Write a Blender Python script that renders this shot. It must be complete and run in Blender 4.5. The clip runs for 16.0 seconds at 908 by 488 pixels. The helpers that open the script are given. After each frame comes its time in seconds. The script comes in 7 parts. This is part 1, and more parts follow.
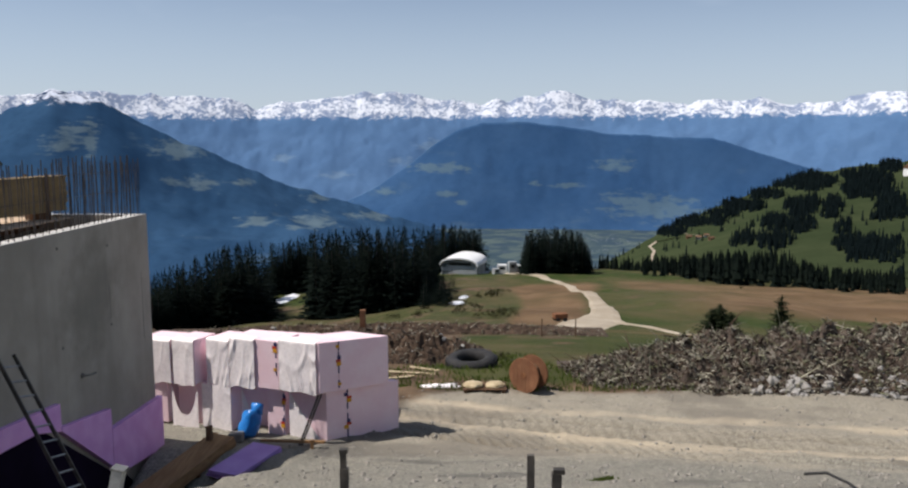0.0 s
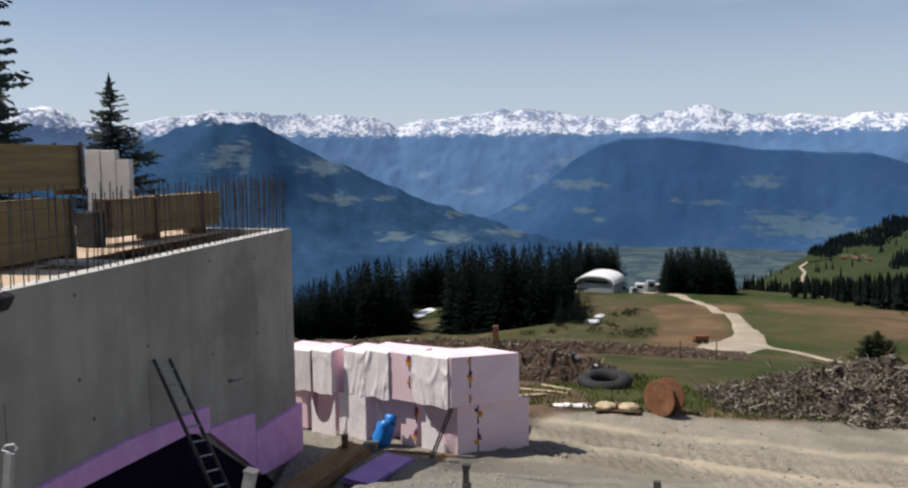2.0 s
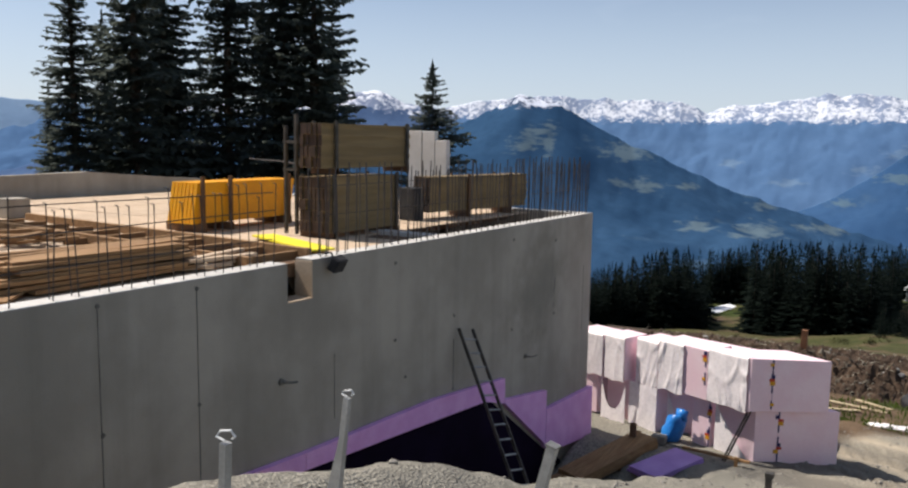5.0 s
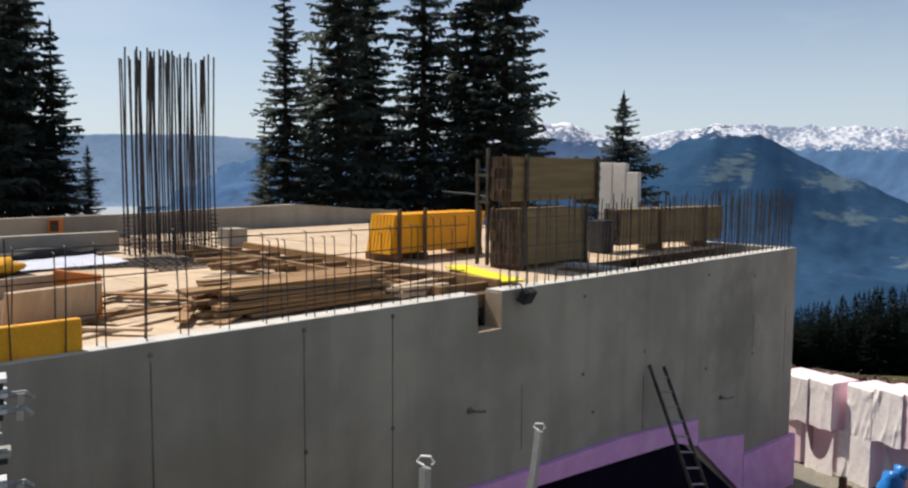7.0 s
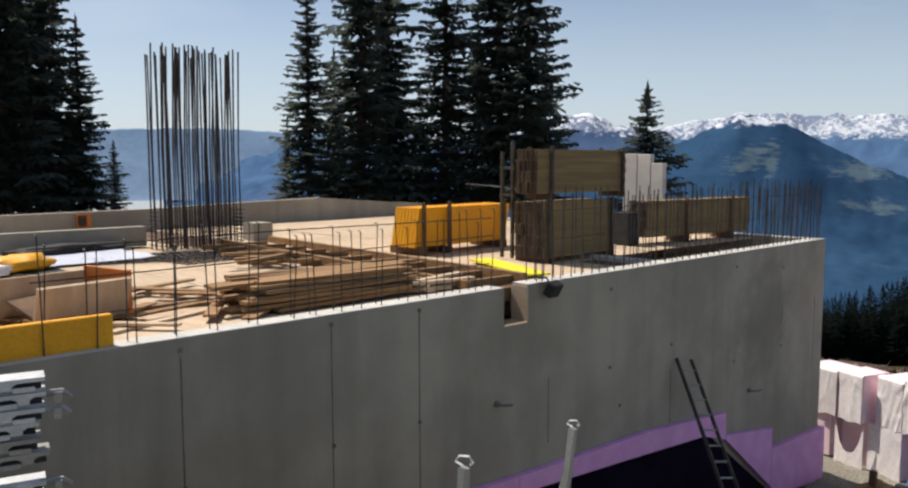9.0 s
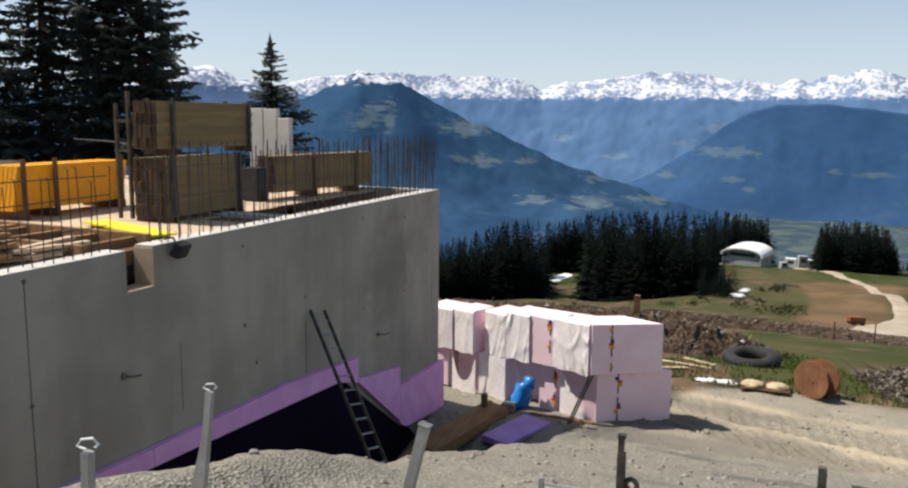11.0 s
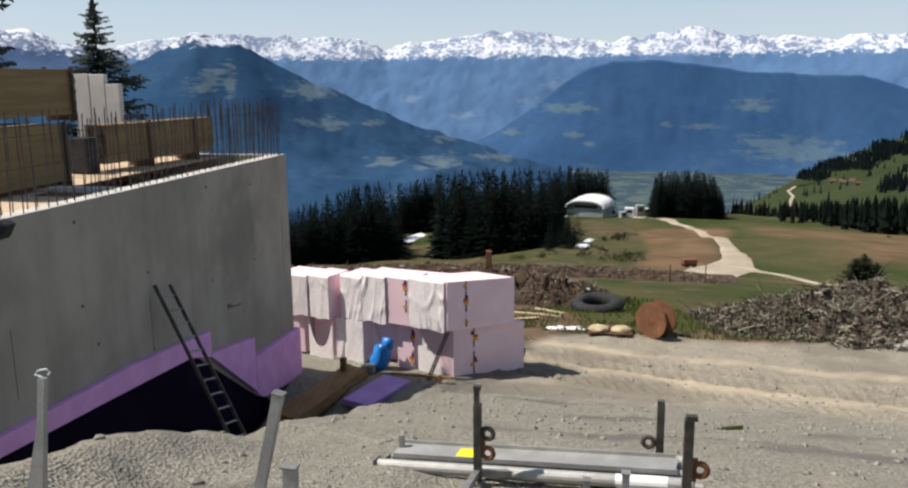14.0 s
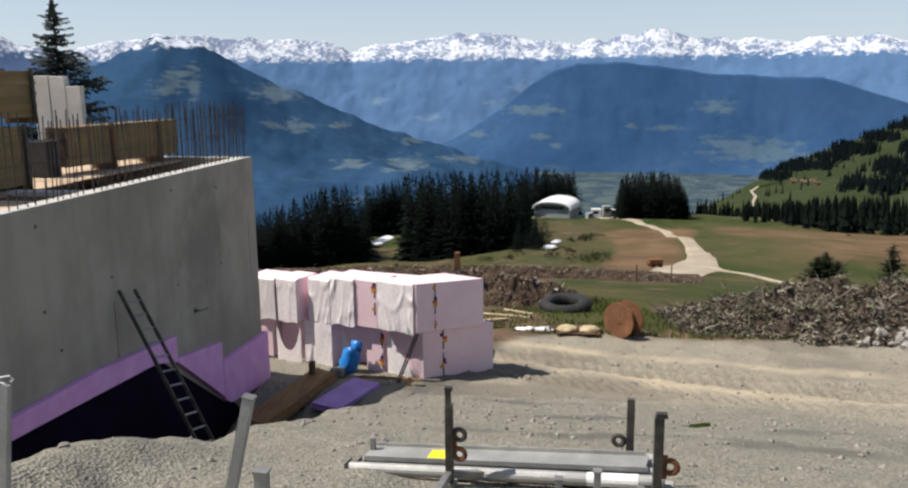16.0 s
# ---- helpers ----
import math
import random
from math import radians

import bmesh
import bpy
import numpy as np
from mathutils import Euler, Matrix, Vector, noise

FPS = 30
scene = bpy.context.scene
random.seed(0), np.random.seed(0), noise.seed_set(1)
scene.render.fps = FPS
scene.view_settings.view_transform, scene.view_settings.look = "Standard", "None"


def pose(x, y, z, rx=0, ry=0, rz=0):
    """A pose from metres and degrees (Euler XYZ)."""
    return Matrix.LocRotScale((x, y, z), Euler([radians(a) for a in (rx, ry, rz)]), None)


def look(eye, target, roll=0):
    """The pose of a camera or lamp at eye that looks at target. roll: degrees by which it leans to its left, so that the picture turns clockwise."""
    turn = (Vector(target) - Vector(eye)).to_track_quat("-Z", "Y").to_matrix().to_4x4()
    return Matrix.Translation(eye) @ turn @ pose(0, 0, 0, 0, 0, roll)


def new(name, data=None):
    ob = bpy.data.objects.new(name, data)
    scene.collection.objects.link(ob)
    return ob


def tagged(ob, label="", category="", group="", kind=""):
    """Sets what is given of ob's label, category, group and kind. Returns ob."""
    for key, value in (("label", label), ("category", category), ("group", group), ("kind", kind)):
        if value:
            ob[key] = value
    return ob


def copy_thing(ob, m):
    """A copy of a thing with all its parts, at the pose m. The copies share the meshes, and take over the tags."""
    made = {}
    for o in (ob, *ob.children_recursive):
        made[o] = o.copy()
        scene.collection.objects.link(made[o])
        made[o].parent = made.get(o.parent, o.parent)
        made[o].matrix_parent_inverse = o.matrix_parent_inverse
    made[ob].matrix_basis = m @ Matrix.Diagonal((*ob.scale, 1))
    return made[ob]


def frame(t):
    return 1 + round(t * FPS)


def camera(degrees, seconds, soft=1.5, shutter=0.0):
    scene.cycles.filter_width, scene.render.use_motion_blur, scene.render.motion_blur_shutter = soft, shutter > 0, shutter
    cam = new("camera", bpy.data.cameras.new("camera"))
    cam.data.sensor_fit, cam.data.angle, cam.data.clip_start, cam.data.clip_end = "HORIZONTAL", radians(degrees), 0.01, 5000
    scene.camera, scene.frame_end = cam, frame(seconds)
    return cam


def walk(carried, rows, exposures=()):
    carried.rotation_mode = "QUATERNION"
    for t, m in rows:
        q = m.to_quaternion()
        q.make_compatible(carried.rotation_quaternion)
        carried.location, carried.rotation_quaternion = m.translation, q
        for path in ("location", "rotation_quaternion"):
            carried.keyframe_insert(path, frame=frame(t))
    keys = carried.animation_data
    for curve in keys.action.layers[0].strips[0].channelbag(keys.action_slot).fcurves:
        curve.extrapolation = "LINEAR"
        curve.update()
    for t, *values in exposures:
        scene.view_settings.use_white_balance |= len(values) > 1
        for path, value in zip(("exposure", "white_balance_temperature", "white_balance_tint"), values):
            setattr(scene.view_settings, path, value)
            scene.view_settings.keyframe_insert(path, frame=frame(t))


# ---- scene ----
# ---- camera: held by hand on the ramp, turning left and back ----
cam = camera(57.7, 16.0, soft=2.3)
PATH = [
    (0, (0.024, 0.100, 7.493), (-0.319, 10.015, 6.237), -0.20),
    (0.5, (0.075, 0.120, 7.501), (-0.708, 10.008, 6.231), -0.45),
    (1, (0.108, 0.123, 7.499), (-1.003, 10.008, 6.477), -0.61),
    (1.5, (0.120, 0.051, 7.475), (-1.388, 9.883, 6.453), -0.79),
    (2, (0.106, 0.070, 7.514), (-1.870, 9.817, 6.464), -0.48),
    (2.5, (0.085, 0.074, 7.502), (-1.920, 9.811, 6.425), -0.26),
    (3, (0.089, 0.053, 7.511), (-2.105, 9.746, 6.404), -0.48),
    (3.5, (0.095, 0.015, 7.503), (-2.300, 9.646, 6.277), -0.11),
    (4, (0.060, 0.002, 7.511), (-3.490, 9.264, 6.240), -0.39),
    (4.5, (0.026, -0.013, 7.522), (-4.434, 8.849, 6.274), 0.42),
    (5, (0.042, 0.004, 7.519), (-5.217, 8.418, 6.274), 0.90),
    (7.3, (0.036, -0.057, 7.545), (-7.257, 6.730, 6.675), 0.09),
    (7.5, (0.012, -0.059, 7.551), (-7.442, 6.550, 6.681), -0.08),
    (8, (0.001, -0.059, 7.550), (-7.591, 6.391, 6.688), 0.03),
    (8.2, (0.001, -0.075, 7.561), (-7.577, 6.393, 6.695), 0.03),
    (10.3, (-0.069, -0.026, 7.545), (-5.436, 8.281, 6.068), -0.16),
    (10.5, (-0.068, -0.018, 7.547), (-4.954, 8.568, 5.993), -0.05),
    (11, (-0.074, -0.008, 7.536), (-3.632, 9.218, 6.040), 0.60),
    (11.5, (-0.074, -0.000, 7.537), (-2.630, 9.534, 5.934), 0.97),
    (12, (-0.072, 0.003, 7.535), (-2.058, 9.607, 5.581), 0.48),
    (12.5, (-0.071, 0.018, 7.527), (-1.924, 9.648, 5.570), 0.16),
    (13, (-0.062, 0.010, 7.524), (-1.877, 9.653, 5.595), 0.03),
    (13.5, (-0.048, 0.003, 7.527), (-1.861, 9.640, 5.568), -0.33),
    (14, (-0.045, 0.009, 7.526), (-1.877, 9.645, 5.578), -0.58),
    (14.5, (-0.051, 0.003, 7.521), (-1.875, 9.640, 5.570), -0.71),
    (15, (-0.047, -0.003, 7.530), (-1.854, 9.640, 5.592), -0.86),
    (15.5, (-0.058, 0.009, 7.524), (-1.754, 9.676, 5.605), -0.70),
    (16, (-0.062, 0.012, 7.517), (-1.511, 9.717, 5.589), -0.62),
]
walk(cam, [(t, look(eye, target, roll)) for t, eye, target, roll in PATH],
     [(0, 0.08, 6560, 14), (2, 0.07, 6600, 14), (3.3, 0.05, 6650, 14), (4.1, 0.10, 6650, 14), (5.0, 0.29, 6700, 14), (5.3, 0.30, 6700, 14), (7.3, 0.26, 6900, 12), (8.2, 0.26, 6900, 12), (10.4, 0.12, 6830, 12), (11, 0.37, 6830, 12), (13, 0.28, 6780, 12), (16, 0.28, 6740, 12)])

# ---- shape of the land ----
def lattice(ix, iy, seed):
    h = (ix.astype(np.int64) * 374761393 + iy.astype(np.int64) * 668265263 + seed * 974711) & 0x7FFFFFFF
    h = ((h ^ (h >> 13)) * 1274126177) & 0x7FFFFFFF
    return ((h ^ (h >> 16)) & 0xFFFF) / 65535.0


def vnoise(x, y, seed=0):
    x, y = np.asarray(x, float), np.asarray(y, float)
    ix, iy = np.floor(x), np.floor(y)
    u, v = x - ix, y - iy
    u, v = u * u * (3 - 2 * u), v * v * (3 - 2 * v)
    a, b = lattice(ix, iy, seed), lattice(ix + 1, iy, seed)
    c, d = lattice(ix, iy + 1, seed), lattice(ix + 1, iy + 1, seed)
    return (a * (1 - u) + b * u) * (1 - v) + (c * (1 - u) + d * u) * v - 0.5


def fbm(x, y, seed=0, octaves=4):
    s, k, f = 0.0, 1.0, 1.0
    for o in range(octaves):
        s = s + k * vnoise(x * f, y * f, seed + o)
        k, f = k * 0.5, f * 2.03
    return s


def ramp01(v, a, b):
    t = np.clip((np.asarray(v, float) - a) / (b - a), 0, 1)
    return t * t * (3 - 2 * t)


# wheel tracks of the site road: y at x = 0, and how it falls with x
RUTS = ((21.95, 0.22), (21.35, 0.26), (20.35, 0.33), (19.75, 0.35))
RIDGES = ((22.65, 0.17, 0.36, 1.15), (21.05, 0.31, 0.42, 1.25), (23.3, 0.12, 0.22, 0.35), (19.2, 0.36, 0.3, 0.3))


def track_off(x, y, c, fall, k):
    """Distance across a wheel track."""
    return y - c + fall * x + 0.12 * np.sin(x * 0.31 + k)


def land(x, y):
    """Height of the ground: a gravel ramp, a yard, then a ridge that falls away to the valley."""
    x, y = np.asarray(x, float), np.asarray(y, float)
    r = np.hypot(x, y)
    az = np.degrees(np.arctan2(x, y))
    front = np.where(y > 0, y, 0.6 * y)
    near = np.interp(front, [-60, -10, 0, 3, 6, 12, 16.5, 19.5, 24, 27, 32], [9, 6.7, 6.1, 5.25, 4.4, 2.35, 0.75, 0.05, 0, -0.2, -1.0])
    far = np.interp(r, [24, 27, 32, 40, 50, 90, 130, 180, 240, 300, 500, 1000, 2400, 5000],
                    [0, -0.25, -1.1, -2.8, -4.6, -13, -18.8, -24.6, -30.8, -44, -130, -250, -352, -352])
    far = far - 7 * ramp01(-az, 1, 12) * ramp01(r, 70, 190) * ramp01(600 - r, 0, 300)
    z = near + (far - near) * ramp01(np.where(y > 0, r, r * 0.5), 25, 31)
    # plateau with the wood behind the building
    z = z + (4.3 - z) * ramp01(-x, 11, 20) * ramp01(75 - r, 0, 22) * ramp01(44 - y, 0, 14)
    # excavation beside the foundation wall
    pit = ramp01(-x, 3.9, 5.6) * ramp01(y, 0.9, 2.6) * ramp01(18.6 - y, 0, 2.2) * ramp01(x + 9.2, 0, 0.8)
    z = z + (np.minimum(z, -0.35) - z) * pit
    under = ramp01(-x, 7.6, 8.1) * ramp01(22.6 + x, 0, 0.5) * ramp01(19.0 - y, 0, 0.5) * ramp01(y + 4, 0, 1)
    z = z + (np.minimum(z, -0.4) - z) * under
    # gravel thrown up along the edge of the ramp
    z = z + 0.27 * np.exp(-((x + 3.75) / 0.5) ** 2) * ramp01(y, 2.0, 3.4) * (1 - ramp01(y, 5.3, 8.4))
    # loose surface
    bump = 0.10 * fbm(x * 0.55, y * 0.55, 3) + 0.05 * fbm(x * 2.3, y * 2.3, 9, 3)
    z = z + bump * ramp01(60 - r, 0, 30)
    z = z + 2.2 * fbm(x * 0.03, y * 0.03, 21, 4) * ramp01(r, 40, 120) * ramp01(900 - r, 0, 500)
    # wheel ruts of the site road, running across the yard
    road = ramp01(x, -3.5, -1.5) * ramp01(40 - x, 0, 8)
    for k, (c, fall) in enumerate(RUTS):
        d = track_off(x, y, c, fall, k) / 0.22
        lug = 0.8 + 0.3 * vnoise(x * 1.3, y * 1.3, 17) + 0.45 * np.sin(x * 19 + 4 * d)
        z = z - road * (0.11 * np.exp(-d * d) - 0.05 * np.exp(-((np.abs(d) - 1.6) ** 2) * 2)) * lug
    return z
# ---- world and sun ----
SUN_EL, SUN_AZ = 55.0, -98.0  # degrees; azimuth from +y towards +x
world = bpy.data.worlds.new("sky")
scene.world = world
world.use_nodes = True
wn = world.node_tree.nodes
sky = wn.new("ShaderNodeTexSky")
sky.sky_type, sky.sun_disc = "NISHITA", False
sky.sun_elevation, sky.sun_rotation = radians(SUN_EL), radians(SUN_AZ)
sky.altitude, sky.air_density, sky.dust_density, sky.ozone_density = 1500, 1.0, 1.6, 1.2
# thin bright haze towards the horizon and a veil of high cloud
wl = world.node_tree.links
wg = wn.new("ShaderNodeTexCoord")
wsep = wn.new("ShaderNodeSeparateXYZ")
wl.new(wg.outputs["Generated"], wsep.inputs[0])
whaze = wn.new("ShaderNodeMapRange")
whaze.interpolation_type = "SMOOTHSTEP"
for k, val in zip(range(1, 5), (0.0, 0.28, 0.68, 0.0)):
    whaze.inputs[k].default_value = val
wl.new(wsep.outputs[2], whaze.inputs[0])
wmap = wn.new("ShaderNodeMapping")
wmap.inputs["Scale"].default_value = (1.0, 1.0, 3.5)
wl.new(wg.outputs["Generated"], wmap.inputs[0])
wcloud = wn.new("ShaderNodeTexNoise")
wcloud.inputs["Scale"].default_value, wcloud.inputs["Detail"].default_value = 2.2, 5
wl.new(wmap.outputs[0], wcloud.inputs["Vector"])
wveil = wn.new("ShaderNodeMapRange")
wveil.interpolation_type = "SMOOTHSTEP"
for k, val in zip(range(1, 5), (0.38, 0.72, 0.05, 0.50)):
    wveil.inputs[k].default_value = val
wl.new(wcloud.outputs[0], wveil.inputs[0])
wmax = wn.new("ShaderNodeMath")
wmax.operation = "MAXIMUM"
wl.new(whaze.outputs[0], wmax.inputs[0]), wl.new(wveil.outputs[0], wmax.inputs[1])
wmix = wn.new("ShaderNodeMix")
wmix.data_type = "RGBA"
wl.new(wmax.outputs[0], wmix.inputs[0]), wl.new(sky.outputs[0], wmix.inputs[6])
wmix.inputs[7].default_value = (5.7, 6.9, 8.3, 1)
wl.new(wmix.outputs[2], wn["Background"].inputs[0])
wn["Background"].inputs[1].default_value = 0.087
sun = new("sun", bpy.data.lights.new("sun", "SUN"))
sun.data.energy, sun.data.angle, sun.data.color = 5.0, radians(0.55), (1.0, 0.955, 0.88)
sd = Vector((math.sin(radians(SUN_AZ)) * math.cos(radians(SUN_EL)), math.cos(radians(SUN_AZ)) * math.cos(radians(SUN_EL)), math.sin(radians(SUN_EL))))
sun.matrix_world = look(sd * 60, (0, 0, 0))


# ---- materials ----
class Mat:
    """Small helper round a node tree."""

    def __init__(self, name, rough=0.8, metal=0.0, spec=0.3):
        self.m = bpy.data.materials.new(name)
        self.m.use_nodes = True
        self.t = self.m.node_tree
        self.b = self.t.nodes["Principled BSDF"]
        self.b.inputs["Roughness"].default_value = rough
        self.b.inputs["Metallic"].default_value = metal
        self.b.inputs["Specular IOR Level"].default_value = spec
        self.pos = self.n("ShaderNodeNewGeometry").outputs["Position"]

    def n(self, kind):
        return self.t.nodes.new(kind)

    def set(self, socket, v):
        if isinstance(v, bpy.types.NodeSocket):
            self.t.links.new(v, socket)
        else:
            socket.default_value = (*v, 1) if isinstance(v, tuple) and len(v) == 3 and len(socket.default_value) == 4 else v

    def noise(self, scale, detail=4, rough=0.55, vec=None, stretch=None):
        x = self.n("ShaderNodeTexNoise")
        x.inputs["Scale"].default_value, x.inputs["Detail"].default_value, x.inputs["Roughness"].default_value = scale, detail, rough
        v = vec or self.pos
        if stretch:
            mp = self.n("ShaderNodeMapping")
            mp.inputs["Scale"].default_value = stretch
            self.t.links.new(v, mp.inputs[0])
            v = mp.outputs[0]
        self.t.links.new(v, x.inputs["Vector"])
        return x.outputs[0]

    def span(self, v, a, b, c=0.0, d=1.0):
        x = self.n("ShaderNodeMapRange")
        x.interpolation_type = "SMOOTHSTEP"
        for k, val in zip(range(5), (v, a, b, c, d)):
            self.set(x.inputs[k], val)
        return x.outputs[0]

    def mix(self, f, a, b):
        x = self.n("ShaderNodeMix")
        x.data_type = "RGBA"
        self.set(x.inputs[0], f), self.set(x.inputs[6], a), self.set(x.inputs[7], b)
        return x.outputs[2]

    def math(self, op, a, b=0.0):
        x = self.n("ShaderNodeMath")
        x.operation = op
        self.set(x.inputs[0], a), self.set(x.inputs[1], b)
        return x.outputs[0]

    def attr(self, name):
        x = self.n("ShaderNodeAttribute")
        x.attribute_name = name
        return x.outputs["Fac"]

    def island(self):
        return self.n("ShaderNodeNewGeometry").outputs["Random Per Island"]

    def obrand(self):
        return self.n("ShaderNodeObjectInfo").outputs["Random"]

    def axis(self, k):
        x = self.n("ShaderNodeSeparateXYZ")
        self.t.links.new(self.pos, x.inputs[0])
        return x.outputs[k]

    def color(self, v):
        self.set(self.b.inputs["Base Color"], v)
        return self

    def rough(self, v):
        self.set(self.b.inputs["Roughness"], v)
        return self

    def bump(self, h, strength=0.4, dist=0.02):
        x = self.n("ShaderNodeBump")
        x.inputs["Strength"].default_value, x.inputs["Distance"].default_value = strength, dist
        self.t.links.new(h, x.inputs["Height"])
        self.t.links.new(x.outputs[0], self.b.inputs["Normal"])
        return self


def two_tone(name, a, b, scale=3.0, rough=0.8, metal=0.0, fine=40.0, bump=0.2, dist=0.01, stretch=None, vary=0.0, spec=0.3):
    m = Mat(name, rough, metal, spec)
    big = m.span(m.noise(scale, 5, stretch=stretch), 0.35, 0.68)
    small = m.noise(fine, 4, stretch=stretch)
    col = m.mix(big, a, b)
    col = m.mix(m.span(small, 0.3, 0.75, 0.0, 0.35), col, tuple(0.6 * c for c in a))
    if vary:
        rnd = m.obrand()
        col = m.mix(m.math("MULTIPLY", rnd, vary), col, tuple(0.45 * c for c in b))
    return m.color(col).bump(small, bump, dist).m


def make_concrete():
    m = Mat("concrete_wall", 0.85, 0, 0.25)
    cloud = m.span(m.noise(0.55, 6, 0.6), 0.32, 0.7)
    streak = m.span(m.noise(1.0, 5, 0.6, stretch=(2.2, 2.2, 0.22)), 0.45, 0.75)
    fine = m.noise(38, 5)
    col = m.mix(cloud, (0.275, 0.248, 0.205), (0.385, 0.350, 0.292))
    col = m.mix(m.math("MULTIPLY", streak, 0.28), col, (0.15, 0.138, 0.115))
    # board marks: faint bands of each shuttering panel
    w = m.n("ShaderNodeTexWave")
    w.wave_type, w.bands_direction = "BANDS", "Y"
    w.inputs["Scale"].default_value, w.inputs["Distortion"].default_value = 0.23, 1.5
    m.t.links.new(m.pos, w.inputs[0])
    col = m.mix(m.span(w.outputs[1], 0.6, 1.0, 0, 0.14), col, (0.18, 0.165, 0.14))
    col = m.mix(m.span(fine, 0.62, 0.8, 0, 0.5), col, (0.12, 0.116, 0.108))
    # damp stain high on the wall near its far end
    off = m.n("ShaderNodeVectorMath")
    off.operation = "DISTANCE"
    m.t.links.new(m.pos, off.inputs[0])
    off.inputs[1].default_value = (-7.9, 16.3, 4.35)
    wet = m.math("ADD", off.outputs["Value"], m.math("MULTIPLY", m.math("SUBTRACT", m.noise(1.1, 5, 0.6), 0.5), 2.2))
    col = m.mix(m.span(wet, 0.55, 1.5, 0.42, 0.0), col, (0.13, 0.125, 0.10))
    return m.color(col).bump(fine, 0.25, 0.006).m


def make_ground():
    m = Mat("ground_cover", 0.95, 0, 0.15)
    gravel, soil, grass, lane, damp = (m.attr(a) for a in ("gravel", "soil", "grass", "lane", "damp"))
    vor = m.n("ShaderNodeTexVoronoi")
    vor.inputs["Scale"].default_value = 33
    m.t.links.new(m.pos, vor.inputs["Vector"])
    stone = m.mix(m.span(vor.outputs["Color"], 0.1, 0.9), (0.145, 0.137, 0.112), (0.305, 0.290, 0.238))
    big = m.span(m.noise(0.5, 5), 0.35, 0.7)
    fine = m.noise(7, 6, 0.65)
    stone = m.mix(m.math("MULTIPLY", big, 0.5), stone, (0.225, 0.206, 0.168))
    stone = m.mix(m.span(fine, 0.60, 0.70, 0, 0.7), stone, (0.105, 0.098, 0.082))
    stone = m.mix(m.span(m.noise(21, 5, 0.7), 0.55, 0.62, 0, 0.7), stone, (0.06, 0.055, 0.045))
    stone = m.mix(m.span(m.noise(29, 5, 0.7), 0.55, 0.63, 0, 0.7), stone, (0.42, 0.39, 0.33))
    stone = m.mix(damp, stone, (0.12, 0.114, 0.10))
    dust = m.mix(fine, (0.345, 0.288, 0.205), (0.505, 0.437, 0.325))
    stone = m.mix(lane, stone, dust)
    stone = m.mix(m.math("MULTIPLY", m.attr("rut"), 0.85), stone, (0.13, 0.107, 0.074))
    gn = m.noise(0.35, 6, 0.62)
    gfar = m.noise(0.045, 5, 0.6)
    green = m.mix(m.span(gn, 0.35, 0.65), (0.024, 0.040, 0.008), (0.044, 0.060, 0.013))
    green = m.mix(m.span(gfar, 0.38, 0.62, 0, 0.85), green, (0.078, 0.070, 0.028))
    earth = m.mix(m.span(m.noise(0.8, 6, 0.65), 0.3, 0.7), (0.066, 0.045, 0.030), (0.165, 0.112, 0.068))
    field = m.attr("field")
    clay = m.mix(m.span(m.noise(0.12, 6, 0.6), 0.35, 0.65), (0.115, 0.071, 0.037), (0.165, 0.106, 0.058))
    col = m.mix(grass, earth, green)
    # broken turf and bare streaks
    col = m.mix(m.span(m.noise(0.16, 6, 0.7), 0.56, 0.66, 0, 0.7), col, earth)
    col = m.mix(m.math("MULTIPLY", field, m.span(m.noise(0.06, 5), 0.25, 0.5, 0.5, 1)), col, clay)
    col = m.mix(gravel, col, stone)
    # valley floor far below: pale fields, dark hedges, blue haze put into their colours
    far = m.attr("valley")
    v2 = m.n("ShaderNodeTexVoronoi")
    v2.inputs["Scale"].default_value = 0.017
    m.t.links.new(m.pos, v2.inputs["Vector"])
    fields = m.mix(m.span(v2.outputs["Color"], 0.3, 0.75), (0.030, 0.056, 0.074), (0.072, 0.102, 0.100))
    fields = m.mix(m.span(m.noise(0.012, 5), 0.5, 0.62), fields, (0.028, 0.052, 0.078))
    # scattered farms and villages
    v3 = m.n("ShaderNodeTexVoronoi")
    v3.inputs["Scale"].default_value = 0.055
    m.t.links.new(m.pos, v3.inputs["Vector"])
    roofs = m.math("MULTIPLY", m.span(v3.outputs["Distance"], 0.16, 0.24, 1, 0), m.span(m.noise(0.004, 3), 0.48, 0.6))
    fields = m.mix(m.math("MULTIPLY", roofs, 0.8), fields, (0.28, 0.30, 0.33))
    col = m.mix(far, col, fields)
    peb = m.math("ADD", vor.outputs["Distance"], fine)
    return m.color(col).bump(peb, 0.7, 0.03).m


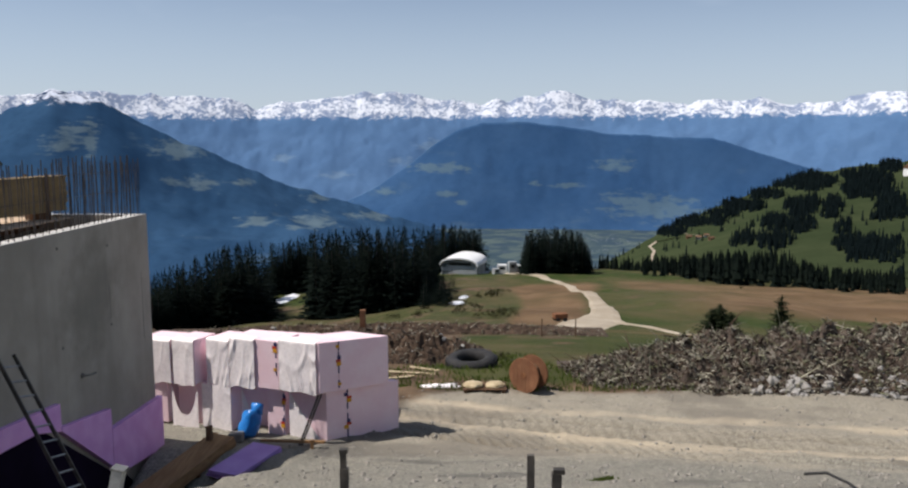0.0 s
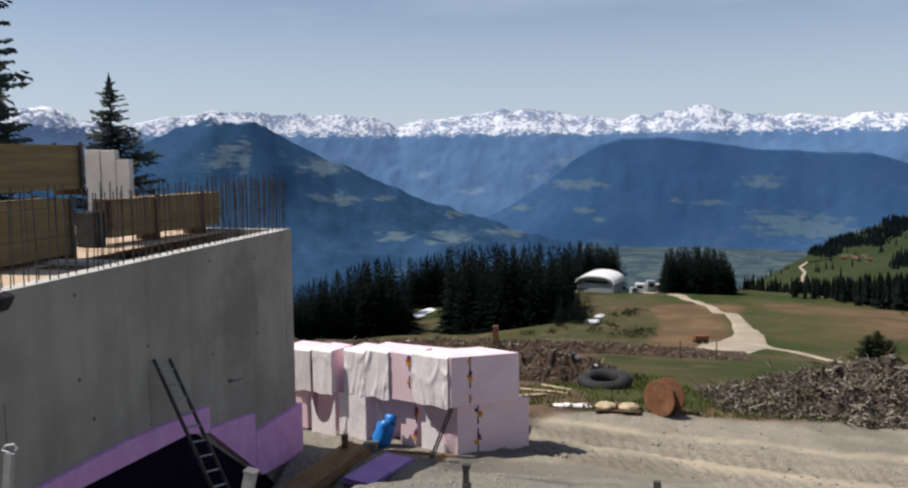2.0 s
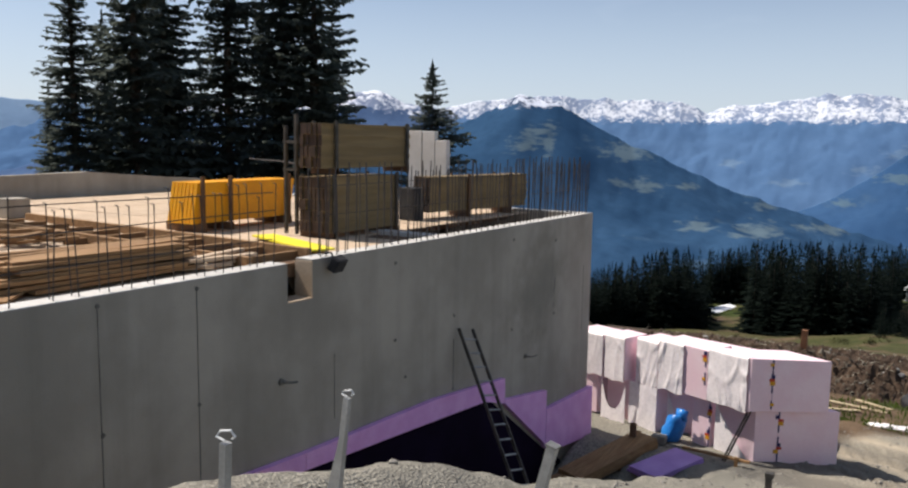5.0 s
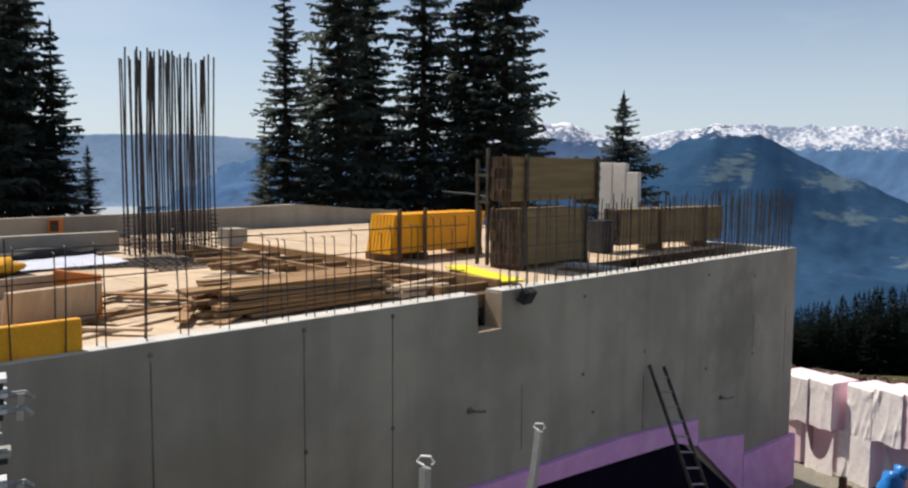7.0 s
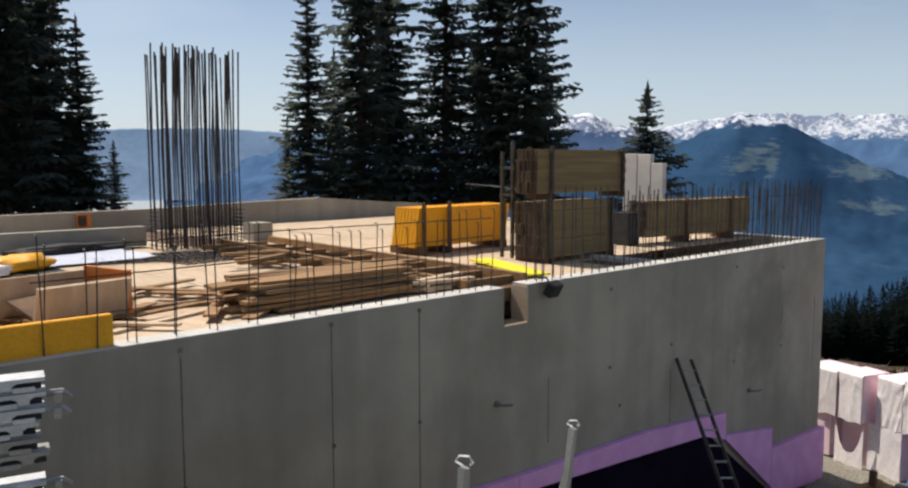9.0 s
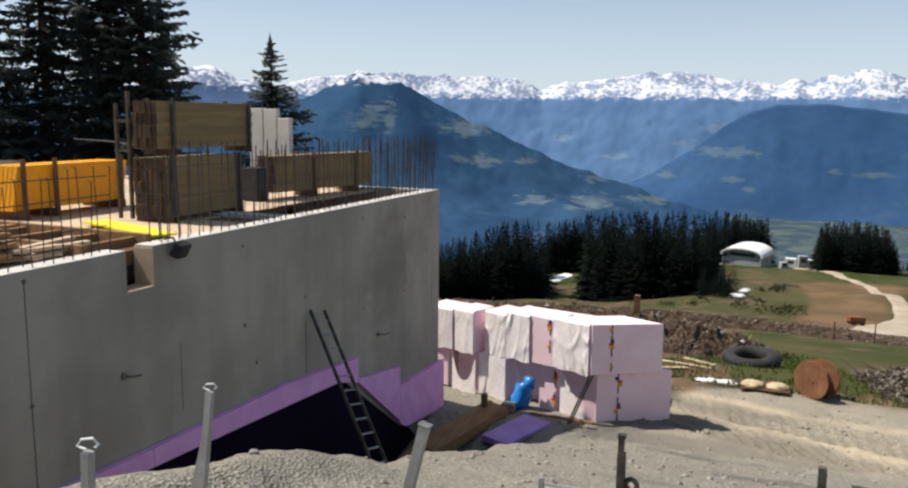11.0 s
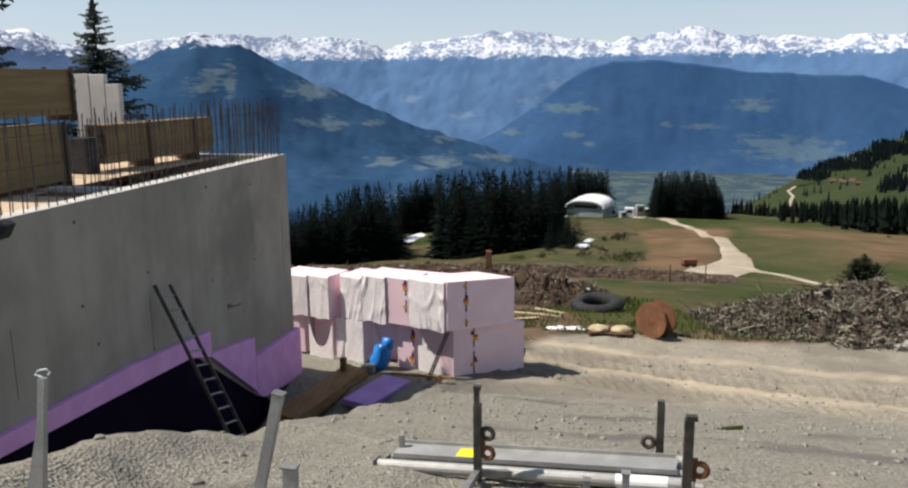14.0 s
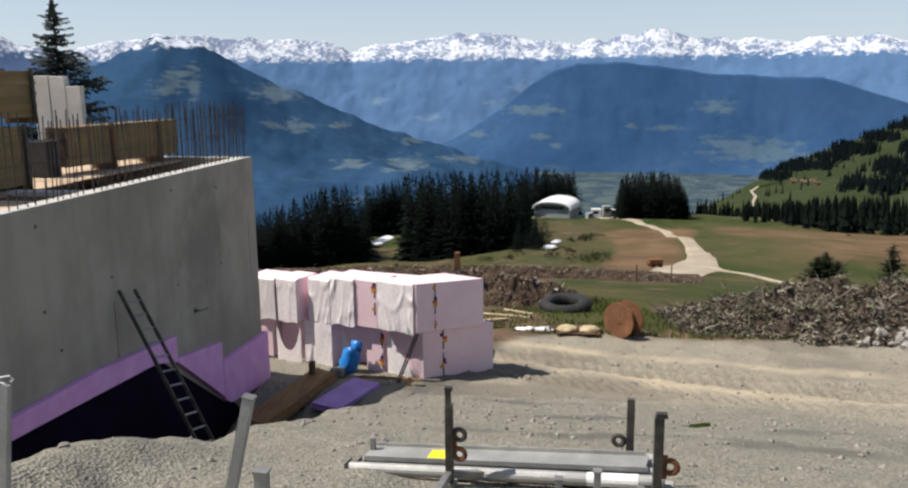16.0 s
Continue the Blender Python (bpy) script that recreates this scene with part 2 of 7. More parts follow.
def make_slope(name, dark, light, patch, snow=None, scale=0.004, line=0.0, band=60.0, cover=0.58, bare=0.5, rocks=(0.17, 0.21, 0.30), grain=0.28):
    """Far mountainside: woods with clearings, and snow above a line."""
    m = Mat(name, 1.0, 0, 0.0)
    big = m.span(m.noise(scale, 6, 0.6), 0.35, 0.65)
    col = m.mix(big, dark, light)
    col = m.mix(m.span(m.noise(scale * 9, 5, 0.65), 0.4, 0.7, 0, grain), col, tuple(0.65 * c for c in dark))
    clear = m.math("ADD", m.noise(scale * 1.3, 5, 0.55, stretch=(1, 1, 2.6)), m.span(m.axis(2), -340, -120, 0.075, 0.0))
    col = m.mix(m.span(clear, cover - 0.02, cover + 0.12, 0, 0.35), col, patch)
    # clearings and hay meadows, ragged at the rim
    open_land = m.math("ADD", m.attr("meadow"), m.math("MULTIPLY", m.math("SUBTRACT", m.noise(scale * 5, 6, 0.65, stretch=(1, 1, 3.0)), 0.5), 2.5))
    col = m.mix(m.span(open_land, 0.34, 0.80, 0, 0.8), col, patch)
    if snow:
        h = m.math("ADD", m.axis(2), m.math("MULTIPLY", m.math("SUBTRACT", m.noise(scale * 7, 8, 0.72), 0.5), band * 5.0))
        slope = m.n("ShaderNodeSeparateXYZ")
        m.t.links.new(m.n("ShaderNodeNewGeometry").outputs["Normal"], slope.inputs[0])
        broad = m.math("MULTIPLY", m.math("SUBTRACT", m.noise(scale * 2.6, 4, 0.6), 0.5), 0.75)
        rock = m.span(m.math("ADD", m.noise(scale * 12, 8, 0.72, stretch=(1, 1, 0.8)), broad), bare, bare + 0.15)
        white = m.mix(rock, snow, rocks)
        col = m.mix(m.span(h, line - band * 0.3, line + band * 0.3), col, white)
    return m.color(col).m


CONCRETE = make_concrete()
GROUND = make_ground()
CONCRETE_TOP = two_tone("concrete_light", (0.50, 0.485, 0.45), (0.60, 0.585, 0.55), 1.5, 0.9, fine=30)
XPS = two_tone("pink_foam_board", (0.89, 0.645, 0.70), (0.92, 0.715, 0.76), 2.0, 0.75, fine=60, bump=0.1)
XPS_VIOLET = two_tone("violet_foam_board", (0.69, 0.34, 0.66), (0.77, 0.42, 0.74), 2.2, 0.75, fine=60, bump=0.1)
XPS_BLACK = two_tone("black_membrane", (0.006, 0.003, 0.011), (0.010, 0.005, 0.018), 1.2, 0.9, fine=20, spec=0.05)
WRAP = two_tone("white_wrap_film", (0.93, 0.87, 0.86), (0.95, 0.90, 0.89), 3.0, 0.42, fine=14, bump=0.2, dist=0.02, spec=0.5)
PLY = two_tone("plywood_deck", (0.52, 0.385, 0.26), (0.64, 0.50, 0.355), 1.2, 0.75, fine=25, stretch=(1, 6, 1), vary=0.4)
TIMBER = two_tone("sawn_timber", (0.26, 0.142, 0.063), (0.37, 0.222, 0.103), 1.6, 0.8, fine=26, stretch=(8, 0.8, 8), vary=0.5)
BEAM = two_tone("shuttering_beam_timber", (0.245, 0.165, 0.074), (0.335, 0.235, 0.106), 1.2, 0.65, fine=30, stretch=(8, 0.6, 8), vary=0.35)
BEAM_END = two_tone("red_beam_end", (0.050, 0.032, 0.024), (0.090, 0.055, 0.038), 3, 0.8)
DARK_WOOD = two_tone("weathered_dark_wood", (0.10, 0.055, 0.03), (0.17, 0.10, 0.055), 2, 0.85, fine=30)
YELLOW = two_tone("yellow_shuttering_panel", (0.82, 0.355, 0.002), (0.88, 0.41, 0.005), 1.4, 0.5, fine=30, bump=0.08, spec=0.45)
LEMON = two_tone("lemon_board", (0.72, 0.62, 0.02), (0.80, 0.70, 0.05), 2, 0.6)
STEEL = two_tone("galvanised_steel", (0.32, 0.32, 0.305), (0.43, 0.425, 0.405), 4, 0.5, 0.35, fine=60, bump=0.1)
DARK_POST = two_tone("dark_painted_steel", (0.060, 0.054, 0.046), (0.12, 0.105, 0.088), 7, 0.6, 0.3, fine=50)
STEEL_DULL = two_tone("dull_steel_tube", (0.24, 0.235, 0.22), (0.36, 0.35, 0.33), 5, 0.5, 0.55, fine=50)
RUSTY = two_tone("rusty_steel", (0.16, 0.065, 0.03), (0.28, 0.13, 0.06), 9, 0.85, 0.2, fine=60)
REBAR = two_tone("rebar_steel", (0.052, 0.047, 0.047), (0.105, 0.090, 0.082), 8, 0.7, 0.4, fine=70)
RUBBER = two_tone("tyre_rubber", (0.018, 0.018, 0.019), (0.035, 0.034, 0.033), 4, 0.8)
BLUE = two_tone("blue_plastic_sack", (0.01, 0.16, 0.52), (0.02, 0.24, 0.66), 4, 0.35, fine=12, bump=0.6, dist=0.03, spec=0.5)
DRUM_WOOD = two_tone("weathered_drum_wood", (0.19, 0.080, 0.040), (0.30, 0.145, 0.075), 3, 0.85, fine=30, vary=0.6)
SACKING = two_tone("sandy_sacks", (0.40, 0.32, 0.19), (0.52, 0.43, 0.28), 5, 0.9)
STONE = two_tone("grey_rubble", (0.22, 0.205, 0.178), (0.36, 0.335, 0.29), 6, 0.95, vary=0.4)
BRUSH = two_tone("grey_brushwood", (0.095, 0.086, 0.066), (0.34, 0.31, 0.25), 1.5, 0.95, fine=20)
LICHEN = two_tone("withered_twigs", (0.11, 0.115, 0.055), (0.44, 0.415, 0.33), 1.3, 0.95, fine=20)
EARTH = two_tone("dug_earth", (0.045, 0.029, 0.019), (0.095, 0.062, 0.040), 1.5, 0.95, fine=14, bump=0.5)
BARK = two_tone("spruce_bark", (0.055, 0.042, 0.034), (0.11, 0.085, 0.065), 6, 0.95)
TRACK = two_tone("dirt_track", (0.33, 0.275, 0.20), (0.43, 0.37, 0.285), 0.25, 0.95, fine=3)
SNOW = two_tone("old_snow", (0.74, 0.76, 0.80), (0.84, 0.85, 0.88), 1.0, 0.6)
ROOF_WHITE = two_tone("pale_sheet_roof", (0.72, 0.73, 0.72), (0.80, 0.80, 0.79), 0.4, 0.5, fine=4)
GREY_CLAD = two_tone("grey_cladding", (0.26, 0.28, 0.29), (0.36, 0.38, 0.39), 0.5, 0.7)
DARK_GLASS = two_tone("dark_glazing", (0.015, 0.018, 0.022), (0.03, 0.034, 0.04), 1, 0.15, spec=0.6)
WHITE_PAINT = two_tone("white_paint", (0.74, 0.74, 0.72), (0.80, 0.80, 0.79), 2, 0.5)
ORANGE = two_tone("orange_paint", (0.55, 0.16, 0.02), (0.62, 0.21, 0.04), 2, 0.5)
PRINT_RED, PRINT_NAVY, PRINT_AMBER = (two_tone("label_" + n, c, c, 2, 0.6) for n, c in (("red", (0.5, 0.06, 0.03)), ("navy", (0.03, 0.03, 0.11)), ("amber", (0.65, 0.33, 0.02))))


def needles(name, a, b):
    m = Mat(name, 0.8, 0, 0.06)
    col = m.mix(m.island(), a, b)
    col = m.mix(m.math("MULTIPLY", m.obrand(), 0.45), col, tuple(0.55 * c for c in a))
    # light that passes through the thin sprays
    thin = m.n("ShaderNodeBsdfTranslucent")
    m.t.links.new(col, thin.inputs[0])
    both = m.n("ShaderNodeMixShader")
    both.inputs[0].default_value = 0.48
    m.t.links.new(m.b.outputs[0], both.inputs[1]), m.t.links.new(thin.outputs[0], both.inputs[2])
    m.t.links.new(both.outputs[0], m.t.nodes["Material Output"].inputs[0])
    return m.color(col).m


NEEDLE = needles("spruce_needles", (0.070, 0.088, 0.080), (0.135, 0.156, 0.128))
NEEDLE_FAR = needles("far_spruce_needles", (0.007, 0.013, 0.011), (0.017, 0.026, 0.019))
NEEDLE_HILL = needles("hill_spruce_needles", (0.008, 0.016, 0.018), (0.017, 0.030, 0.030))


# ---- mesh helpers ----
class Geo:
    def __init__(self):
        self.v, self.f = [], []

    def add(self, verts, faces):
        k = len(self.v)
        self.v += [tuple(p) for p in verts]
        self.f += [tuple(i + k for i in f) for f in faces]
        return self

    def box(self, c, s, m=None, taper=1.0):
        vs = []
        for z in (-0.5, 0.5):
            t = taper if z > 0 else 1.0
            for x, y in ((-0.5, -0.5), (0.5, -0.5), (0.5, 0.5), (-0.5, 0.5)):
                p = Vector((x * s[0] * t, y * s[1] * t, z * s[2]))
                vs.append((m @ p if m else p) + Vector(c))
        return self.add(vs, [(3, 2, 1, 0), (4, 5, 6, 7), (0, 1, 5, 4), (1, 2, 6, 5), (2, 3, 7, 6), (3, 0, 4, 7)])

    def bar(self, a, b, w, h, up=(0, 0, 1)):
        """A rectangular bar from a to b."""
        a, b = Vector(a), Vector(b)
        d = (b - a).normalized()
        side = d.cross(Vector(up))
        side = side.normalized() if side.length > 1e-4 else Vector((1, 0, 0))
        top = side.cross(d)
        vs = [p + side * (i * w / 2) + top * (j * h / 2) for p in (a, b) for i, j in ((-1, -1), (1, -1), (1, 1), (-1, 1))]
        return self.add(vs, [(0, 1, 2, 3), (7, 6, 5, 4), (1, 0, 4, 5), (2, 1, 5, 6), (3, 2, 6, 7), (0, 3, 7, 4)])

    def tube(self, pts, r, n=8, cap=True):
        """A round rod along points; r a number or one per point."""
        pts = [Vector(p) for p in pts]
        rs = r if isinstance(r, (list, tuple)) else [r] * len(pts)
        rings, vs = [], []
        for i, p in enumerate(pts):
            d = (pts[min(i + 1, len(pts) - 1)] - pts[max(i - 1, 0)]).normalized()
            s = d.cross(Vector((0, 0, 1)))
            s = s.normalized() if s.length > 1e-3 else Vector((1, 0, 0))
            t = s.cross(d)
            for k in range(n):
                a = 2 * math.pi * k / n
                vs.append(p + (s * math.cos(a) + t * math.sin(a)) * rs[i])
        fs = []
        for i in range(len(pts) - 1):
            for k in range(n):
                q = (k + 1) % n
                fs.append((i * n + k, i * n + q, (i + 1) * n + q, (i + 1) * n + k))
        if cap:
            fs += [tuple(range(n - 1, -1, -1)), tuple((len(pts) - 1) * n + k for k in range(n))]
        return self.add(vs, fs)

    def pipe(self, a, b, r, wall=0.004, n=14):
        """An open hollow tube."""
        a, b = Vector(a), Vector(b)
        d = (b - a).normalized()
        s = d.cross(Vector((0, 0, 1)))
        s = s.normalized() if s.length > 1e-3 else Vector((1, 0, 0))
        t = s.cross(d)
        vs = [p + (s * math.cos(2 * math.pi * k / n) + t * math.sin(2 * math.pi * k / n)) * q for p in (a, b) for q in (r, r - wall) for k in range(n)]
        fs = []
        for k in range(n):
            q = (k + 1) % n
            fs += [(k, q, 2 * n + q, 2 * n + k), (n + q, n + k, 3 * n + k, 3 * n + q), (q, k, n + k, n + q), (2 * n + k, 2 * n + q, 3 * n + q, 3 * n + k)]
        return self.add(vs, fs)

    def ring(self, c, axis, R, r, n=18, k=8):
        c, axis = Vector(c), Vector(axis).normalized()
        s = axis.orthogonal().normalized()
        t = axis.cross(s)
        vs, fs = [], []
        for i in range(n):
            a = 2 * math.pi * i / n
            d = s * math.cos(a) + t * math.sin(a)
            for j in range(k):
                b = 2 * math.pi * j / k
                vs.append(c + d * (R + r * math.cos(b)) + axis * r * math.sin(b))
        for i in range(n):
            for j in range(k):
                fs.append((i * k + j, ((i + 1) % n) * k + j, ((i + 1) % n) * k + (j + 1) % k, i * k + (j + 1) % k))
        return self.add(vs, fs)

    def mesh(self, name, mat, smooth=False):
        me = bpy.data.meshes.new(name)
        me.from_pydata(self.v, [], self.f)
        me.materials.append(mat)
        if smooth:
            me.polygons.foreach_set("use_smooth", [True] * len(me.polygons))
        me.update()
        return me


def soft_box(name, s, mat, bevel=0.02, seg=2):
    """Bevelled box mesh centred on x and y, standing on z = 0."""
    bm = bmesh.new()
    bmesh.ops.create_cube(bm, size=1)
    for v in bm.verts:
        v.co = Vector((v.co.x * s[0], v.co.y * s[1], (v.co.z + 0.5) * s[2]))
    bmesh.ops.bevel(bm, geom=bm.edges[:], offset=bevel, segments=seg, affect="EDGES", profile=0.6)
    me = bpy.data.meshes.new(name)
    bm.to_mesh(me)
    bm.free()
    me.materials.append(mat)
    return me


def part(name, data, mat, parent, label="", at=None, smooth=False):
    """Links data (a Geo or a mesh) as one mesh object under a thing."""
    me = data.mesh(name, mat, smooth) if isinstance(data, Geo) else data
    ob = new(name, me)
    ob.parent = parent
    if at is not None:
        ob.matrix_basis = at
    return tagged(ob, label)


def thing(name, label, category, m=None, group="", kind=""):
    ob = new(name)
    ob.empty_display_size = 0.2
    if m is not None:
        ob.matrix_basis = m
    return tagged(ob, label, category, group, kind)


def solid(name, data, mat, label, category="", kind="", m=None, group="", smooth=False):
    """A thing of one mesh."""
    me = data.mesh(name, mat, smooth) if isinstance(data, Geo) else data
    ob = new(name, me)
    if m is not None:
        ob.matrix_basis = m
    return tagged(ob, label, category, group, kind)


def lz(x, y):
    return float(land(x, y))


# ---- ground: one sheet out to the horizon ----
def ground_sheet():
    az = np.radians(np.concatenate([np.arange(-180, -84, 4.0), np.arange(-84, 36, 0.19), np.arange(36, 180, 4.0)]))
    r = np.concatenate([[0.3, 0.8, 1.3]] + [np.exp(np.arange(math.log(a), math.log(b), s)) for a, b, s in ((1.8, 16, 0.0155), (16, 25.5, 0.0042), (25.5, 70, 0.009), (70, 4850, 0.0155))])
    A, R = np.meshgrid(az, r)
    X, Y = R * np.sin(A), R * np.cos(A)
    Z = land(X, Y)
    n, m = X.shape
    idx = np.arange(n * m).reshape(n, m)
    nx = np.roll(idx, -1, axis=1)
    quads = np.stack([idx[:-1], idx[1:], nx[1:], nx[:-1]], -1).reshape(-1, 4)
    me = bpy.data.meshes.new("ground")
    me.vertices.add(n * m + 1)
    me.vertices.foreach_set("co", np.concatenate([np.stack([X, Y, Z], -1).reshape(-1), [0, 0, lz(0, 0)]]))
    fan = np.stack([np.full(m, n * m), idx[0], nx[0]], -1)
    loops = np.concatenate([quads.reshape(-1), fan.reshape(-1)])
    me.loops.add(len(loops))
    me.loops.foreach_set("vertex_index", loops)
    nq, nf = len(quads), len(fan)
    me.polygons.add(nq + nf)
    me.polygons.foreach_set("loop_start", np.concatenate([np.arange(nq) * 4, nq * 4 + np.arange(nf) * 3]))
    me.polygons.foreach_set("use_smooth", np.ones(nq + nf, bool))
    me.update(calc_edges=True)
    az_d = np.degrees(A)
    wob = 2.2 * fbm(X * 0.35, Y * 0.35, 31)
    edge = 23.6 + wob + 1.5 * ramp01(X, 4, 10)
    gravel = (1 - ramp01(Y, edge - 0.5, edge + 0.7)) * (1 - ramp01(-X, 12, 14))
    grass = ramp01(fbm(X * 0.22, Y * 0.22, 41) + 0.30 * ramp01(R, 26, 36) + 0.15 * ramp01(X, 0, 3) - 0.34 * ramp01(-X, -0.5, 3) * (1 - ramp01(R, 60, 110)), -0.10, 0.12)
    grass = grass * (1 - 0.22 * ramp01(az_d, -16, -10) * (1 - ramp01(az_d, 1.5, 3.5)) * ramp01(R, 60, 90) * (1 - ramp01(R, 185, 215)))
    grass = np.where((R > 60) & ((az_d > 2.5) | (az_d < -16)), np.maximum(grass, 0.75), grass)
    aw, rw = az_d + 1.6 * fbm(X * 0.05, Y * 0.05, 71), R * (1 + 0.16 * fbm(X * 0.05, Y * 0.05, 72))
    field = ramp01(aw, 2.0, 3.0) * (1 - ramp01(aw, 6.9, 8.4)) * ramp01(rw, 78, 92) * (1 - ramp01(rw, 178, 205))
    stripe = R + 18 * fbm(X * 0.02, Y * 0.02, 55) - 1.6 * (az_d - 12)
    field = np.maximum(field, 0.95 * ramp01(az_d, 12, 18) * ramp01(stripe, 112, 124) * (1 - ramp01(stripe, 196, 212)))
    field = np.maximum(field, 0.8 * ramp01(az_d, 8, 11) * ramp01(stripe, 176, 182) * (1 - ramp01(stripe, 196, 206)))
    field = np.maximum(field, 0.55 * ramp01(az_d, 3, 6) * ramp01(R, 66, 74) * (1 - ramp01(R, 84, 92)))
    rut = np.zeros_like(R)
    for k, (c, fall) in enumerate(RUTS):
        d = track_off(X, Y, c, fall, k) / 0.24
        rut = np.maximum(rut, np.exp(-d * d) * np.clip(0.45 + 1.1 * np.sin(X * 19 + 4 * d), 0, 1))
    rut = rut * ramp01(X, -3.5, -1.5) * (0.65 + 0.9 * fbm(X * 0.4, Y * 0.4, 91))
    lane = 0.26 * ramp01(Y, 17.0, 18.6) * ramp01(X, -4, -1)
    for k, (c, fall, w, much) in enumerate(RIDGES):
        d = (track_off(X, Y, c, fall, k) + 0.28 * fbm(X * 0.7, Y * 0.9, 93, 4)) / w
        lane = np.maximum(lane, much * np.exp(-d * d) * (0.8 + 0.9 * fbm(X * 0.6, Y * 0.8, 94)) * ramp01(X, -3.2, -1.5))
    lane = np.clip(lane, 0, 1)
    damp = ramp01(fbm(X * 0.3, Y * 0.5, 61), 0.18, 0.4) * 0.8
    # field pattern and its haze tint fade in from 500 to 1200 m
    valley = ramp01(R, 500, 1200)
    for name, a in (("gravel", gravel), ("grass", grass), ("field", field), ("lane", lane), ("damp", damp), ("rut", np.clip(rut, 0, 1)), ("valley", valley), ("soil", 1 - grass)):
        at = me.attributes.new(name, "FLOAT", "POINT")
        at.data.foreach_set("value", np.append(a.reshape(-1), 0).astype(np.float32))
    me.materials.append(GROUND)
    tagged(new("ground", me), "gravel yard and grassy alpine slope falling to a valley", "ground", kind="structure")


ground_sheet()


def ribbon(name, pts, widths, mat, label, lift=0.06):
    """A track that follows the ground."""
    g, xs = Geo(), []
    for (a, b), (w0, w1) in zip(zip(pts, pts[1:]), zip(widths, widths[1:])):
        n = max(2, int(math.dist(a, b) / 1.5))
        for i in range(n):
            t = i / n
            xs.append((a[0] + (b[0] - a[0]) * t, a[1] + (b[1] - a[1]) * t, w0 + (w1 - w0) * t))
    xs.append((*pts[-1], widths[-1]))
    xy = np.array(xs)
    for k in range(3):
        xy[1:-1] = (xy[:-2] + 2 * xy[1:-1] + xy[2:]) / 4
    for i, (x, y, w) in enumerate(xy):
        a, b = xy[max(i - 1, 0)], xy[min(i + 1, len(xy) - 1)]
        d = Vector((b[0] - a[0], b[1] - a[1], 0)).normalized()
        s = Vector((-d.y, d.x, 0))
        for k in (-1, -0.5, 0, 0.5, 1):
            q = Vector((x, y, 0)) + s * (k * w / 2 * (1 + 0.12 * noise.noise((x * 0.12, y * 0.12, k))))
            g.v.append((q.x, q.y, lz(q.x, q.y) + lift + (0.03 if abs(k) < 1 else -0.16)))
        if i:
            for k in range(4):
                o = (i - 1) * 5 + k
                g.f.append((o, o + 1, o + 6, o + 5))
    return solid(name, g, mat, label, kind="structure")


ribbon("road", [(7.6, 232), (10, 224), (15, 207), (18.6, 186), (19.4, 160), (19.0, 135), (17.4, 115), (14.2, 102), (10.4, 89), (7.0, 72)], [6, 4.5, 3.0, 2.4, 2.4, 3.0, 4.6, 8.0, 7.0, 3.0], TRACK, "pale dirt track winding up to the lift hall", 0.10)
ribbon("road", [(16.5, 112), (18.4, 101), (20.4, 92), (21.8, 82), (24.5, 72)], [3.2, 2.2, 1.8, 1.6, 1.6], TRACK, "pale dirt track branching down the meadow", 0.10)


